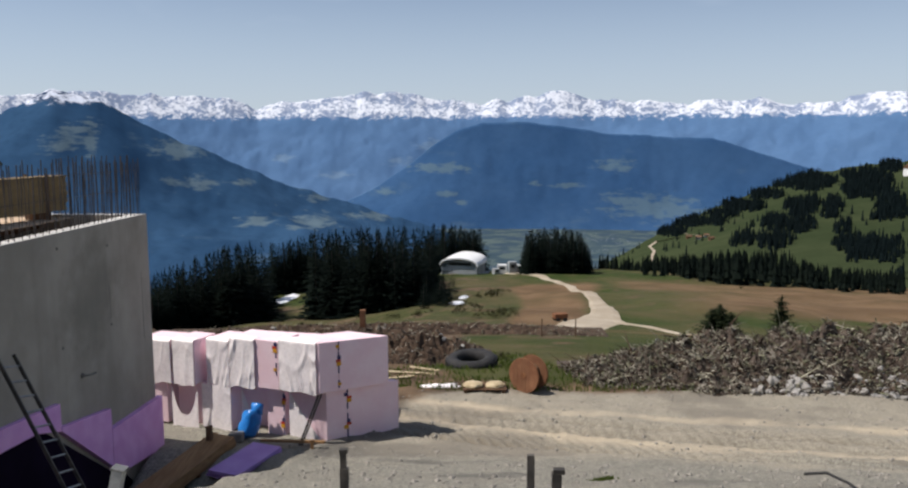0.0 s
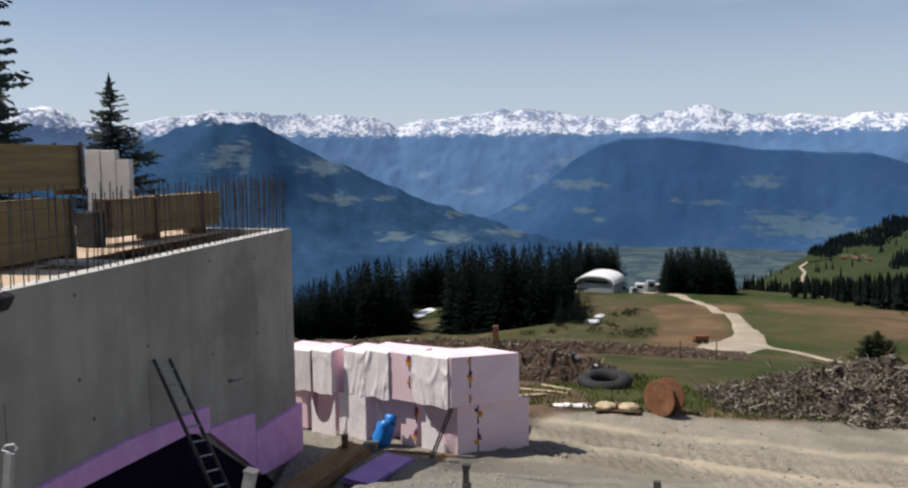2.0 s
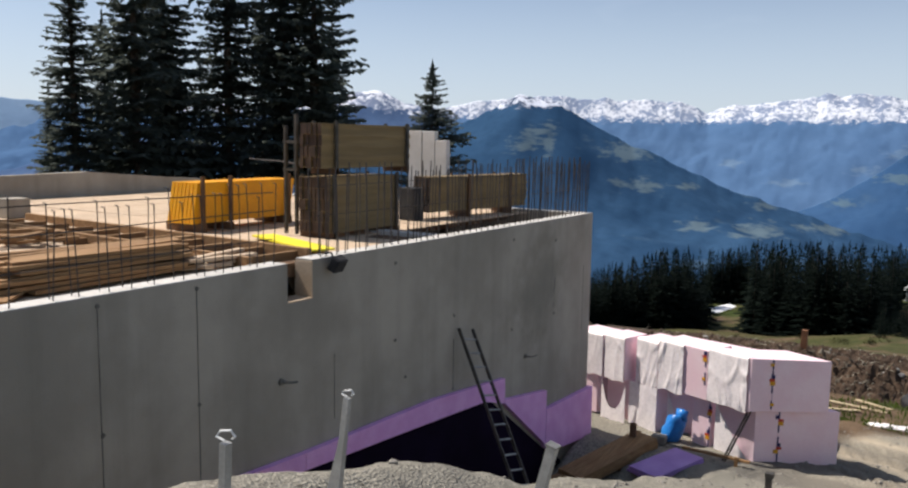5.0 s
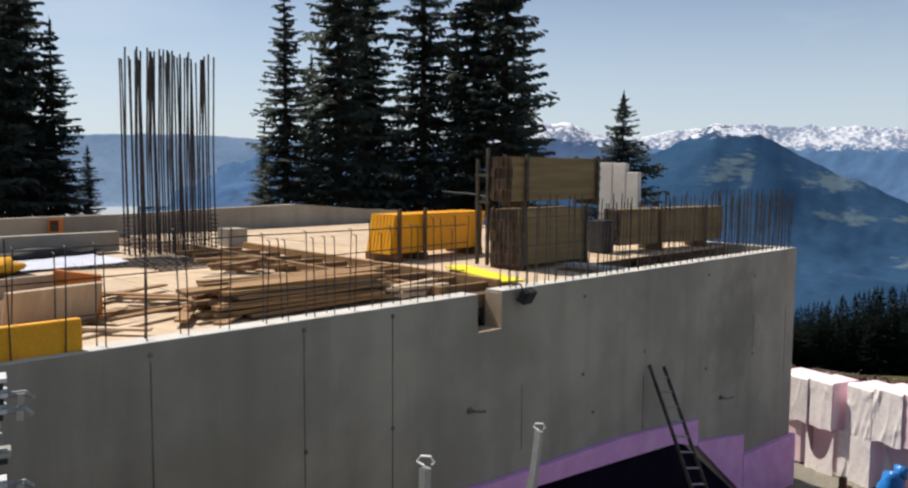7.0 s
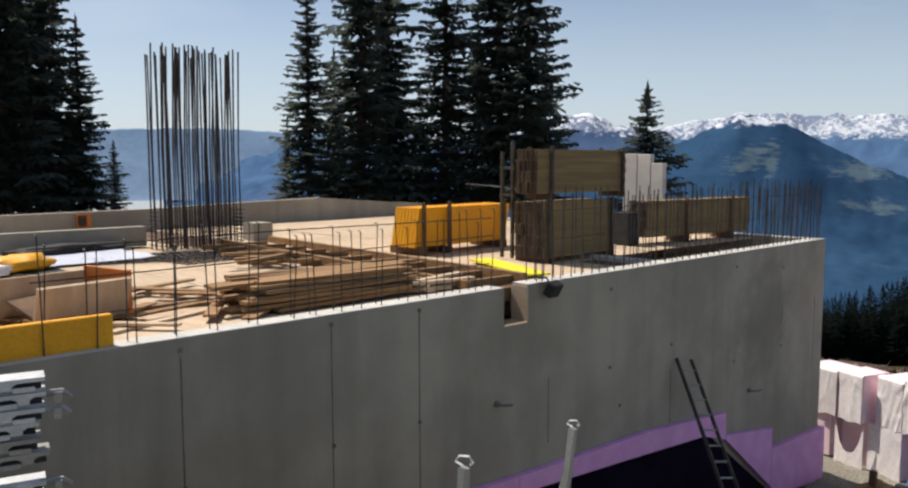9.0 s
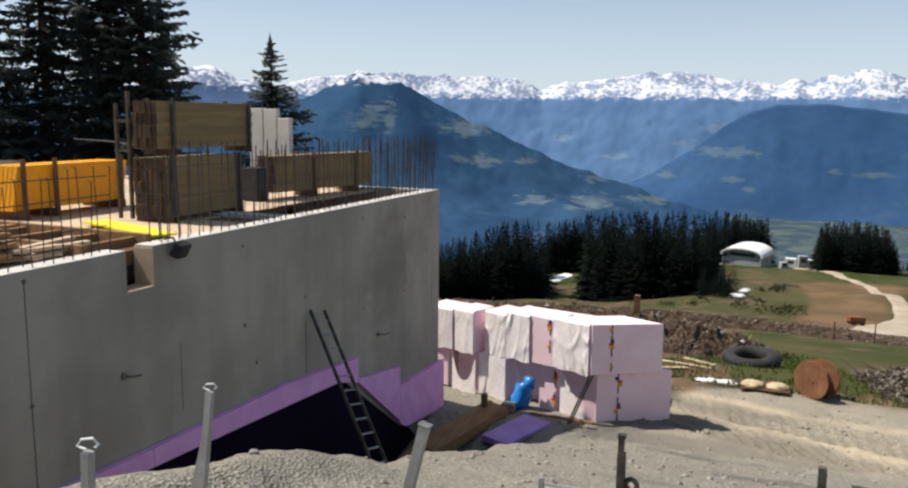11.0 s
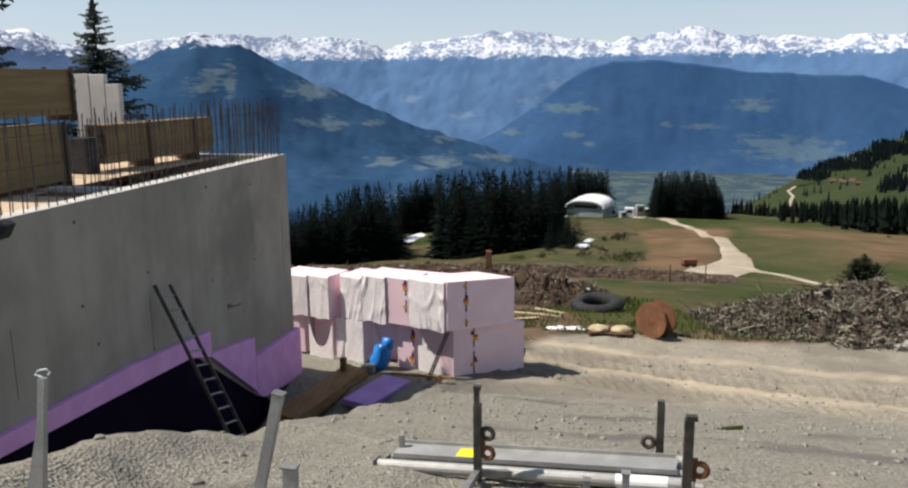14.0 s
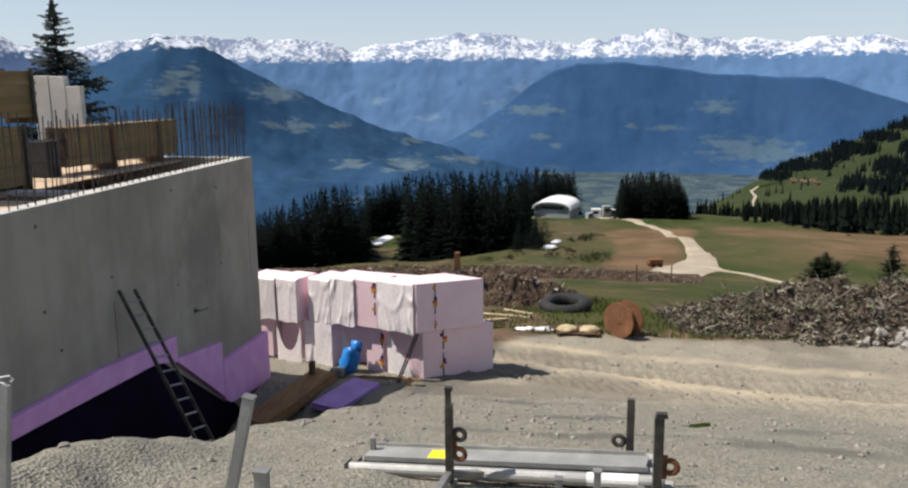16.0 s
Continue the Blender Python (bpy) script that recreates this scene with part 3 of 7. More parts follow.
# ---- far mountains ----
def ridge(name, label, crest, far_r, foot_r, foot_z, mat, rough, seed, back=250.0, step=0.16, rows=46, crag=8.0, meadows=()):
    """A mountain chain seen as crest elevations (degrees) over azimuths."""
    a0, a1 = crest[0][0], crest[-1][0]
    az = np.arange(a0, a1 + step / 2, step)
    el = np.interp(az, [c[0] for c in crest], [c[1] for c in crest])
    def rounded(v, span):
        n = max(1, int(span / step)) | 1
        w = np.hanning(n + 2)[1:-1]
        return np.convolve(np.pad(v, n // 2, mode="edge"), w / w.sum(), mode="valid")
    broad = rounded(el, 9.0)
    el = rounded(el, 0.9)
    zb = 7.5 + far_r * np.tan(np.radians(broad))
    jag = fbm(az * 1.1, az * 0 + seed, seed, 5)
    zc = 7.5 + far_r * np.tan(np.radians(el))
    u = np.linspace(0, 1, rows)
    U, AZ = np.meshgrid(u, np.radians(az), indexing="ij")
    Rr = foot_r + (far_r - foot_r) * U ** 0.9
    X, Y = Rr * np.sin(AZ), Rr * np.cos(AZ)
    # broad spurs and side valleys, then smaller knolls
    spur = fbm(X / 420.0, Y / 420.0, seed + 5, 2)
    knoll = fbm(X / 90.0, Y / 90.0, seed + 9, 3)
    Z = foot_z + (zb[None, :] - foot_z) * U ** 1.05 + (zc - zb)[None, :] * U ** 3 + (rough * spur + 0.22 * rough * knoll) * np.sin(np.pi * U) ** 0.8 + crag * jag[None, :] * U ** 7
    B = back
    X = np.vstack([X, (far_r + B) * np.sin(AZ[:1])])
    Y = np.vstack([Y, (far_r + B) * np.cos(AZ[:1])])
    Z = np.vstack([Z, zc[None, :] + crag * jag[None, :] - 0.8 * B])
    n, m = X.shape
    idx = np.arange(n * m).reshape(n, m)
    q = np.stack([idx[:-1, :-1], idx[:-1, 1:], idx[1:, 1:], idx[1:, :-1]], -1).reshape(-1, 4)
    me = bpy.data.meshes.new(name)
    me.from_pydata(np.stack([X, Y, Z], -1).reshape(-1, 3).tolist(), [], q.tolist())
    me.polygons.foreach_set("use_smooth", [True] * len(me.polygons))
    me.materials.append(mat)
    # open land among the woods: azimuth, elevation and their half spans
    A, E = np.degrees(np.arctan2(X, Y)), np.degrees(np.arctan2(Z - 7.5, np.hypot(X, Y)))
    open_land = np.zeros_like(A)
    for a, e, da, de in meadows:
        open_land = np.maximum(open_land, 1 - 0.6 * np.hypot((A - a) / da, (E - e) / de))
    me.attributes.new("meadow", "FLOAT", "POINT").data.foreach_set("value", np.clip(open_land, 0, 1).ravel())
    return tagged(new(name, me), label, "mountain", kind="structure")


LEFT_MEADOWS = [(-19.45, -2.76, 1.85, 0.53), (-16.3, -2.82, 0.83, 0.27), (-11.74, -5.57, 1.65, 0.67), (-15.6, -5.37, 1.15, 0.5), (-7.6, -5.2, 1.7, 0.36), (-11.3, -3.9, 1.1, 0.28), (-20.3, -0.6, 1.6, 0.7), (-26.4, 0.65, 1.34, 0.43), (-27.3, -0.25, 1.3, 0.65), (-25.63, -0.08, 0.4, 1.0), (-25.4, 1.26, 0.5, 0.2)]
RIDGE_MEADOWS = [(11.9, -4.67, 3.4, 0.93), (9.8, -4.1, 1.7, 0.55), (9.0, -1.77, 1.5, 0.47), (5.7, -3.16, 1.0, 0.24), (-6.55, -3.5, 0.88, 0.28), (-1.5, -4.4, 0.5, 0.2), (-2.5, -3.76, 0.72, 0.2), (-2.9, -1.96, 2.2, 0.4), (-5.7, -1.46, 1.0, 0.27), (-13.6, -1.2, 0.85, 0.3), (3.7, -2.96, 0.56, 0.2)]


# mountain colours have the distance haze painted in: woods, rock and snow turn blue
SNOWY = make_slope("hazed_snowy_range", (0.072, 0.142, 0.262), (0.084, 0.160, 0.286), (0.13, 0.205, 0.30), (0.62, 0.65, 0.70), 0.0045, 120, 30, 0.68, 0.42, (0.20, 0.25, 0.35), grain=0.10)
HAZED_WOOD = make_slope("hazed_wooded_slope", (0.028, 0.072, 0.155), (0.037, 0.087, 0.177), (0.080, 0.130, 0.170), None, 0.0035, cover=0.66, grain=0.2)
LEFT_WOOD = make_slope("hazed_wooded_mountain", (0.021, 0.055, 0.111), (0.029, 0.070, 0.134), (0.095, 0.138, 0.165), (0.60, 0.64, 0.72), 0.0042, 118, 17, 0.64, 0.44, (0.030, 0.052, 0.10))
HAZED_HILLS = make_slope("hazed_pale_hills", (0.17, 0.26, 0.38), (0.21, 0.30, 0.42), (0.25, 0.34, 0.45), None, 0.003, cover=0.7)
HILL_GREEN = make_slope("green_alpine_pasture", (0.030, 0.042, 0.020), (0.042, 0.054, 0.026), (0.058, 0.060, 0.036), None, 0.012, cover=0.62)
ridge("mountain_far", "hills on the horizon tinted pale blue by haze", [(-120, 1.6), (-90, 2.0), (-68, 2.15), (-63, 2.25), (-59, 2.1), (-50, 1.6), (-42, 1.4)], 4400, 3900, -160, HAZED_HILLS, 30, 7)
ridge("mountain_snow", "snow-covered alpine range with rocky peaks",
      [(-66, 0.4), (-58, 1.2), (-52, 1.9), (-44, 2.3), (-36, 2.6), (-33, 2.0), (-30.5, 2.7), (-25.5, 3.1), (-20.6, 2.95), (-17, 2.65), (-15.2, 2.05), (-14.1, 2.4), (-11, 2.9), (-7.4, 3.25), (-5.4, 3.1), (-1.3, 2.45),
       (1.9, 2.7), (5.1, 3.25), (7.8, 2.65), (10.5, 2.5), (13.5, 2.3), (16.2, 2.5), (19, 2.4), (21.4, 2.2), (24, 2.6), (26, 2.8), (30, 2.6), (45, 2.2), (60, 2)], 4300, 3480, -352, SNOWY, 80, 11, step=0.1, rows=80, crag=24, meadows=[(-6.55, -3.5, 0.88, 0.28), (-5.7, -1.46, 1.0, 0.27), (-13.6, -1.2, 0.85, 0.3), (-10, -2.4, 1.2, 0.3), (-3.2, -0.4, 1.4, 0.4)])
# this peak's wood, rock and patch colours carry painted haze as well
ridge("mountain_peak", "wooded peak streaked with snow, tinted blue by haze", [(-64, -3.0), (-54, -0.5), (-50, 0.5), (-44, 1.6), (-41, 2.5), (-39, 3.15), (-37.3, 3.3), (-35.5, 2.5), (-33, 1.5), (-29, 0.0), (-24, -2)], 3500, 2600, -300, make_slope("hazed_snow_streaks", (0.055, 0.095, 0.18), (0.07, 0.115, 0.21), (0.12, 0.17, 0.24), (0.72, 0.75, 0.80), 0.0042, 130, 40, 0.6, 0.43), 40, 17)
ridge("mountain_ridge", "wooded ridge across the valley, tinted blue by haze",
      [(-14, -5.9), (-10, -4.6), (-7.5, -3.3), (-5.4, -2.0), (-3.6, -0.5), (-1.8, 0.6), (0, 1.1), (2.7, 1.27), (5.5, 0.85), (8.5, 0.4), (12, 0.2), (15.3, 0.04), (18, -0.8), (21.4, -1.95), (27, -3.6), (40, -4.5)], 3650, 3330, -352, HAZED_WOOD, 60, 23, meadows=RIDGE_MEADOWS)
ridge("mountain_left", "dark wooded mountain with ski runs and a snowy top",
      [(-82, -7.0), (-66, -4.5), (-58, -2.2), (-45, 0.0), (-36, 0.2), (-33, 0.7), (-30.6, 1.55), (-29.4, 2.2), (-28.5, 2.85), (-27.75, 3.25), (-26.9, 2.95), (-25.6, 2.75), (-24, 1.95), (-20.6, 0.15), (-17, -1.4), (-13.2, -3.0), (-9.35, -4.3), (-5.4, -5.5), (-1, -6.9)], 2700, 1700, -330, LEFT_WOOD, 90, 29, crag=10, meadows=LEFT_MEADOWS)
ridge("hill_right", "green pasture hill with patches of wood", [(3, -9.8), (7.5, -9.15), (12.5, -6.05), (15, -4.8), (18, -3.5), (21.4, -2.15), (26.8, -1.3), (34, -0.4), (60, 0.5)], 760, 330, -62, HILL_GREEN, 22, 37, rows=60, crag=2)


# ---- spruces ----
def spruce_mesh(name, h, spread, whorls, per, twigs, mat, seed, gap=0.0, low=0.06, taper=0.85):
    """Crown of drooping boughs, each a spine with many small needle sprays."""
    rnd = random.Random(seed)
    g = Geo()
    for i in range(whorls):
        f = i / (whorls - 1)
        z0 = h * (low + (0.985 - low) * f ** 0.93)
        reach = spread * ((1 - f) ** taper) * (0.9 + 0.1 * math.sin(f * 30)) + 0.006 * h
        for k in range(per):
            if rnd.random() < gap:
                continue
            a = 2 * math.pi * (k + rnd.random() * 0.8) / per + i * 0.7
            L = reach * rnd.uniform(0.42, 1.18)
            dx, dy = math.cos(a), math.sin(a)
            droop = rnd.uniform(0.18, 0.42) * (1 - 0.7 * f)
            zb = z0 + rnd.uniform(-0.8, 0.8) * h / whorls
            for j in range(twigs):
                t = (j + 0.6 + rnd.uniform(-0.3, 0.3)) / twigs
                x, y = dx * L * t, dy * L * t
                z = zb - droop * L * t + 0.22 * L * t * t
                s = L * 0.8 / twigs + 0.002 * h
                for side in (-1, 1):
                    w = ((0.12 + 0.24 * (1 - t)) * L * rnd.uniform(0.45, 1.25) + 0.04 * h / whorls) * side
                    f2 = rnd.uniform(0.1, 1.3)
                    sx, sy = -dy * w, dx * w
                    dz = rnd.uniform(0.1, 0.7) * abs(w) + 0.008 * h * rnd.random()
                    q = rnd.uniform(0.4, 0.75)
                    v = [(x - dx * s * 0.6, y - dy * s * 0.6, z), (x + dx * s * 0.8, y + dy * s * 0.8, z - 0.01 * h * rnd.random()), (x + sx * q + dx * s * (f2 + 0.5), y + sy * q + dy * s * (f2 + 0.5), z - dz * 0.5), (x + sx + dx * s * f2, y + sy + dy * s * f2, z - dz)]
                    g.add(v, [(0, 1, 2), (0, 2, 3)])
    g.add([(0.05 * spread, 0, h * 0.93), (-0.03 * spread, 0.045 * spread, h * 0.93), (-0.03 * spread, -0.045 * spread, h * 0.93), (0, 0, h * 1.02)], [(0, 1, 3), (1, 2, 3), (2, 0, 3)])
    return g.mesh(name, mat)


def spruce(label, crown, h, rbase, m, group=""):
    t = thing("spruce_tree", label, "tree", m, group)
    part("trunk", Geo().tube([(0, 0, -0.8), (0.03, 0, h * 0.3), (0, 0.02, h * 0.65), (0, 0, h * 0.97)], [rbase, rbase * 0.75, rbase * 0.4, 0.02], 8), BARK, t)
    part("crown", crown, NEEDLE, t)
    return t


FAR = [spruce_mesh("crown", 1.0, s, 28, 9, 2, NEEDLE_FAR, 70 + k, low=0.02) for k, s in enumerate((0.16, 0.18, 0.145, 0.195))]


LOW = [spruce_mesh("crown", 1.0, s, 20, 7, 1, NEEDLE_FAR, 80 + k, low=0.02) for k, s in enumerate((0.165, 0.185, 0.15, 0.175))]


def far_spruce(crown):
    t = thing("spruce_tree", "tall dark green spruce in a dense wood", "tree", None, "spruce wood on the slope")
    part("trunk", Geo().tube([(0, 0, -0.05), (0, 0, 0.95)], [0.012, 0.002], 5), BARK, t)
    part("crown", crown, NEEDLE_FAR, t)
    return t


def plant_wood():
    rnd = random.Random(5)
    proto = [far_spruce(c) for c in FAR]
    first, rest, count = set(), [], [0]
    def put(az, r, h):
        count[0] += 1
        x, y = r * math.sin(radians(az)), r * math.cos(radians(az))
        if count[0] % 3:
            rest.append((x, y, lz(x, y) - 0.3, h))
            return
        m = pose(x, y, lz(x, y) - 0.2, 0, 0, rnd.uniform(0, 360)) @ Matrix.Diagonal((h, h, h, 1))
        k = rnd.randrange(4)
        if k not in first:
            first.add(k)
            proto[k].matrix_basis = m
        else:
            t = copy_thing(proto[k], Matrix.Identity(4))
            t.matrix_basis = m
    def canopy(az):
        return np.interp(az, [-24, -22, -19, -17.2, -14, -11.4, -8, -5.4, -2.2, -0.6, 2.9, 4, 6, 7, 7.6], [-9.0, -8.6, -7.6, -7.1, -7.0, -6.4, -6.15, -6.0, -5.95, -6.25, -6.35, -6.0, -6.1, -6.5, -7.6])
    for i in range(680):
        az = rnd.uniform(-25, -0.1)
        front = np.interp(az, [-25, -20, -17, -13.5, -12.2, -8, -5, -3.7, -3.3, -0.8], [140, 145, 150, 185, 150, 140, 138, 150, 236, 238])
        r = front + rnd.random() ** 1.6 * 62
        if -14.7 < az < -11.7:
            # a clearing runs far into the wood here
            r = rnd.uniform(236, 256)
        x, y = r * math.sin(radians(az)), r * math.cos(radians(az))
        h = 7.5 + r * math.tan(radians(float(canopy(az)))) - lz(x, y)
        put(az, r, h * rnd.uniform(0.68 if az < -3.3 else 0.9, 1.07))
    for i in range(26):
        # low growth at the wood's corner
        put(rnd.uniform(-4.2, -2.1), rnd.uniform(126, 150), rnd.uniform(2.5, 6.0))
    for i in range(150):
        az = rnd.uniform(3.0, 7.5)
        r = rnd.uniform(214, 250)
        x, y = r * math.sin(radians(az)), r * math.cos(radians(az))
        h = 7.5 + r * math.tan(radians(float(canopy(az)))) - lz(x, y)
        put(az, r, h * rnd.uniform(0.80, 1.05))
    g = Geo()
    for k, (x, y, z, h) in enumerate(rest):
        me = LOW[k % 4]
        a = rnd.uniform(0, 6.28)
        c, s = math.cos(a) * h, math.sin(a) * h
        g.add([(x + c * v.co.x - s * v.co.y, y + s * v.co.x + c * v.co.y, z + h * v.co.z) for v in me.vertices], [tuple(p.vertices) for p in me.polygons])
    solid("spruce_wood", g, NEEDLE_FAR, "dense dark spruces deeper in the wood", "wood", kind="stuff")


plant_wood()


def stuff_wood(name, label, spots, mat):
    """Far woods as one mass of small ragged spruces."""
    rnd = random.Random(8)
    g = Geo()
    for x, y, z, h in spots:
        for k in range(4):
            z0, w = z + h * (0.02 + 0.24 * k), h * 0.2 * (1 - 0.22 * k) * rnd.uniform(0.8, 1.2)
            a = rnd.uniform(0, 6.28)
            ring = [(x + w * math.cos(a + i * 1.2566) * rnd.uniform(0.7, 1.15), y + w * math.sin(a + i * 1.2566) * rnd.uniform(0.7, 1.15), z0 + rnd.uniform(-0.04, 0.04) * h) for i in range(5)]
            g.add(ring + [(x, y, z0 + h * 0.36)], [(i, (i + 1) % 5, 5) for i in range(5)])
    return solid(name, g, mat, label, "wood", kind="stuff")


def hill_woods():
    hill = bpy.data.objects["hill_right"].data
    n = len(hill.vertices)
    co = np.empty(n * 3)
    hill.vertices.foreach_get("co", co)
    co = co.reshape(61, -1, 3)[:60]
    rnd = random.Random(12)
    spots = []
    az_n = co.shape[1]
    # patches of wood: azimuth, elevation and their half spans
    patches = [(12.9, -6.0, 0.9, 0.22), (16.1, -4.75, 1.2, 0.25), (19.0, -3.4, 1.2, 0.3), (14.6, -5.29, 2.3, 0.3), (17.4, -4.2, 1.65, 0.3), (21.2, -2.55, 2.1, 0.55), (24.5, -2.73, 1.67, 0.95), (26.1, -3.87, 1.0, 0.95), (21.1, -4.1, 1.05, 0.6), (22.7, -4.2, 0.66, 0.7), (20.0, -5.4, 2.1, 0.5), (17.7, -6.33, 1.0, 0.5),
               (19.6, -6.4, 1.2, 0.55), (25.1, -6.6, 2.2, 1.0), (23.4, -5.4, 0.45, 0.4), (25.5, -4.7, 0.33, 0.28), (26.7, -8.15, 0.4, 0.35), (25.9, -1.5, 0.7, 0.3), (31, -4, 3.5, 1.6), (37, -2, 4, 1.2)]
    for i in range(40000):
        u, a = rnd.random() ** 0.7, rnd.random() * 0.68
        ri, ci = min(58, int(u * 59)), min(az_n - 1, int(a * az_n))
        x, y, z = co[ri, ci]
        az = math.degrees(math.atan2(x, y))
        el = math.degrees(math.atan2(z - 7.5, math.hypot(x, y)))
        ragged = 0.55 * float(fbm(az * 1.3, el * 2.2, 77, 3))
        near = min(math.hypot((az - a0) / da, (el + 0.25 - e0) / de) for a0, e0, da, de in patches)
        if near + ragged < 0.86 or rnd.random() < 0.004:
            spots.append((x + rnd.uniform(-3, 3), y + rnd.uniform(-3, 3), z - 1, rnd.uniform(4.0, 7.5)))
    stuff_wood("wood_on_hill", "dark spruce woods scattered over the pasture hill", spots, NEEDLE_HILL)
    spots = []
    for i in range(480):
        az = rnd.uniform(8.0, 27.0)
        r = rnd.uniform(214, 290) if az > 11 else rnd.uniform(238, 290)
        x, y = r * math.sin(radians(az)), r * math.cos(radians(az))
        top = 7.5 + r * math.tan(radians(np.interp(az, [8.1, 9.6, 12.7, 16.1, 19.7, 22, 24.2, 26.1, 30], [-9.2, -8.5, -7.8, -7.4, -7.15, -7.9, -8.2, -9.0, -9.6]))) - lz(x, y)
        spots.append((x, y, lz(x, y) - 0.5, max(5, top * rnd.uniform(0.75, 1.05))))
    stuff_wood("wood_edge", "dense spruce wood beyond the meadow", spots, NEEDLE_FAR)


hill_woods()


def hill_at(az, el):
    """The point of the pasture hill seen from the yard at these angles."""
    co = np.empty(len(bpy.data.objects["hill_right"].data.vertices) * 3)
    bpy.data.objects["hill_right"].data.vertices.foreach_get("co", co)
    co = co.reshape(61, -1, 3)[:60]
    c = int(np.argmin(np.abs(np.degrees(np.arctan2(co[0, :, 0], co[0, :, 1])) - az)))
    e = np.degrees(np.arctan2(co[:, c, 2] - 7.5, np.hypot(co[:, c, 0], co[:, c, 1])))
    return Vector(co[int(np.argmin(np.abs(e - el))), c])


def hill_track(pts, w):
    g = Geo()
    ps = [hill_at(*p) + Vector((0, 0, 1.2)) for p in pts]
    for k, p in enumerate(ps):
        g.v += [p + Vector((-w, 0, 0)), p + Vector((w, 0, 0))]
        if k:
            g.f.append((2 * k - 2, 2 * k - 1, 2 * k + 1, 2 * k))
    g.v = [tuple(v) for v in g.v]
    solid("road", g, TRACK, "pale track climbing the pasture hill", kind="structure")


hill_track([(11.66, -8.3), (11.66, -8.0), (11.75, -7.67), (11.55, -7.3), (11.9, -6.95), (12.6, -6.8), (13.6, -6.6)], 1.1)
hill_track([(13.7, -6.4), (14.2, -6.45), (14.8, -6.5), (15.5, -6.6)], 0.5)


def hut(az, el, w, h, wall, turn):
    p = hill_at(az, el)
    t = thing("farm_hut", "small wooden farm hut on the pasture hill", "hut", pose(p.x, p.y, p.z - 0.5, 0, 0, turn), "huts on the hill")
    part("wall", Geo().box((0, 0, h / 2), (w, w * 0.7, h)), wall, t)
    a, b = w / 2 + 0.5, w * 0.35 + 0.5
    part("roof", Geo().add([(-a, -b, h - 0.1), (a, -b, h - 0.1), (a, b, h - 0.1), (-a, b, h - 0.1), (-a, 0, h + w * 0.3), (a, 0, h + w * 0.3)], [(0, 1, 5, 4), (2, 3, 4, 5), (0, 4, 3), (1, 2, 5), (3, 2, 1, 0)]), DARK_WOOD, t)


for az, el, w, h, wall, turn in ((14.0, -6.6, 3.6, 1.9, DARK_WOOD, 10), (14.7, -6.65, 4.0, 2.0, GREY_CLAD, -15), (15.5, -6.7, 3.4, 1.8, DARK_WOOD, 30), (15.1, -6.45, 3, 1.9, WHITE_PAINT, 0), (27.0, -2.2, 9, 6, WHITE_PAINT, 20)):
    hut(az, el, w, h, wall, turn)


# ---- concrete building ----
WX, TOP, YC, Y0 = -7.9, 5.78, 19.22, -4.0  # outer face, wall top, far corner, near end


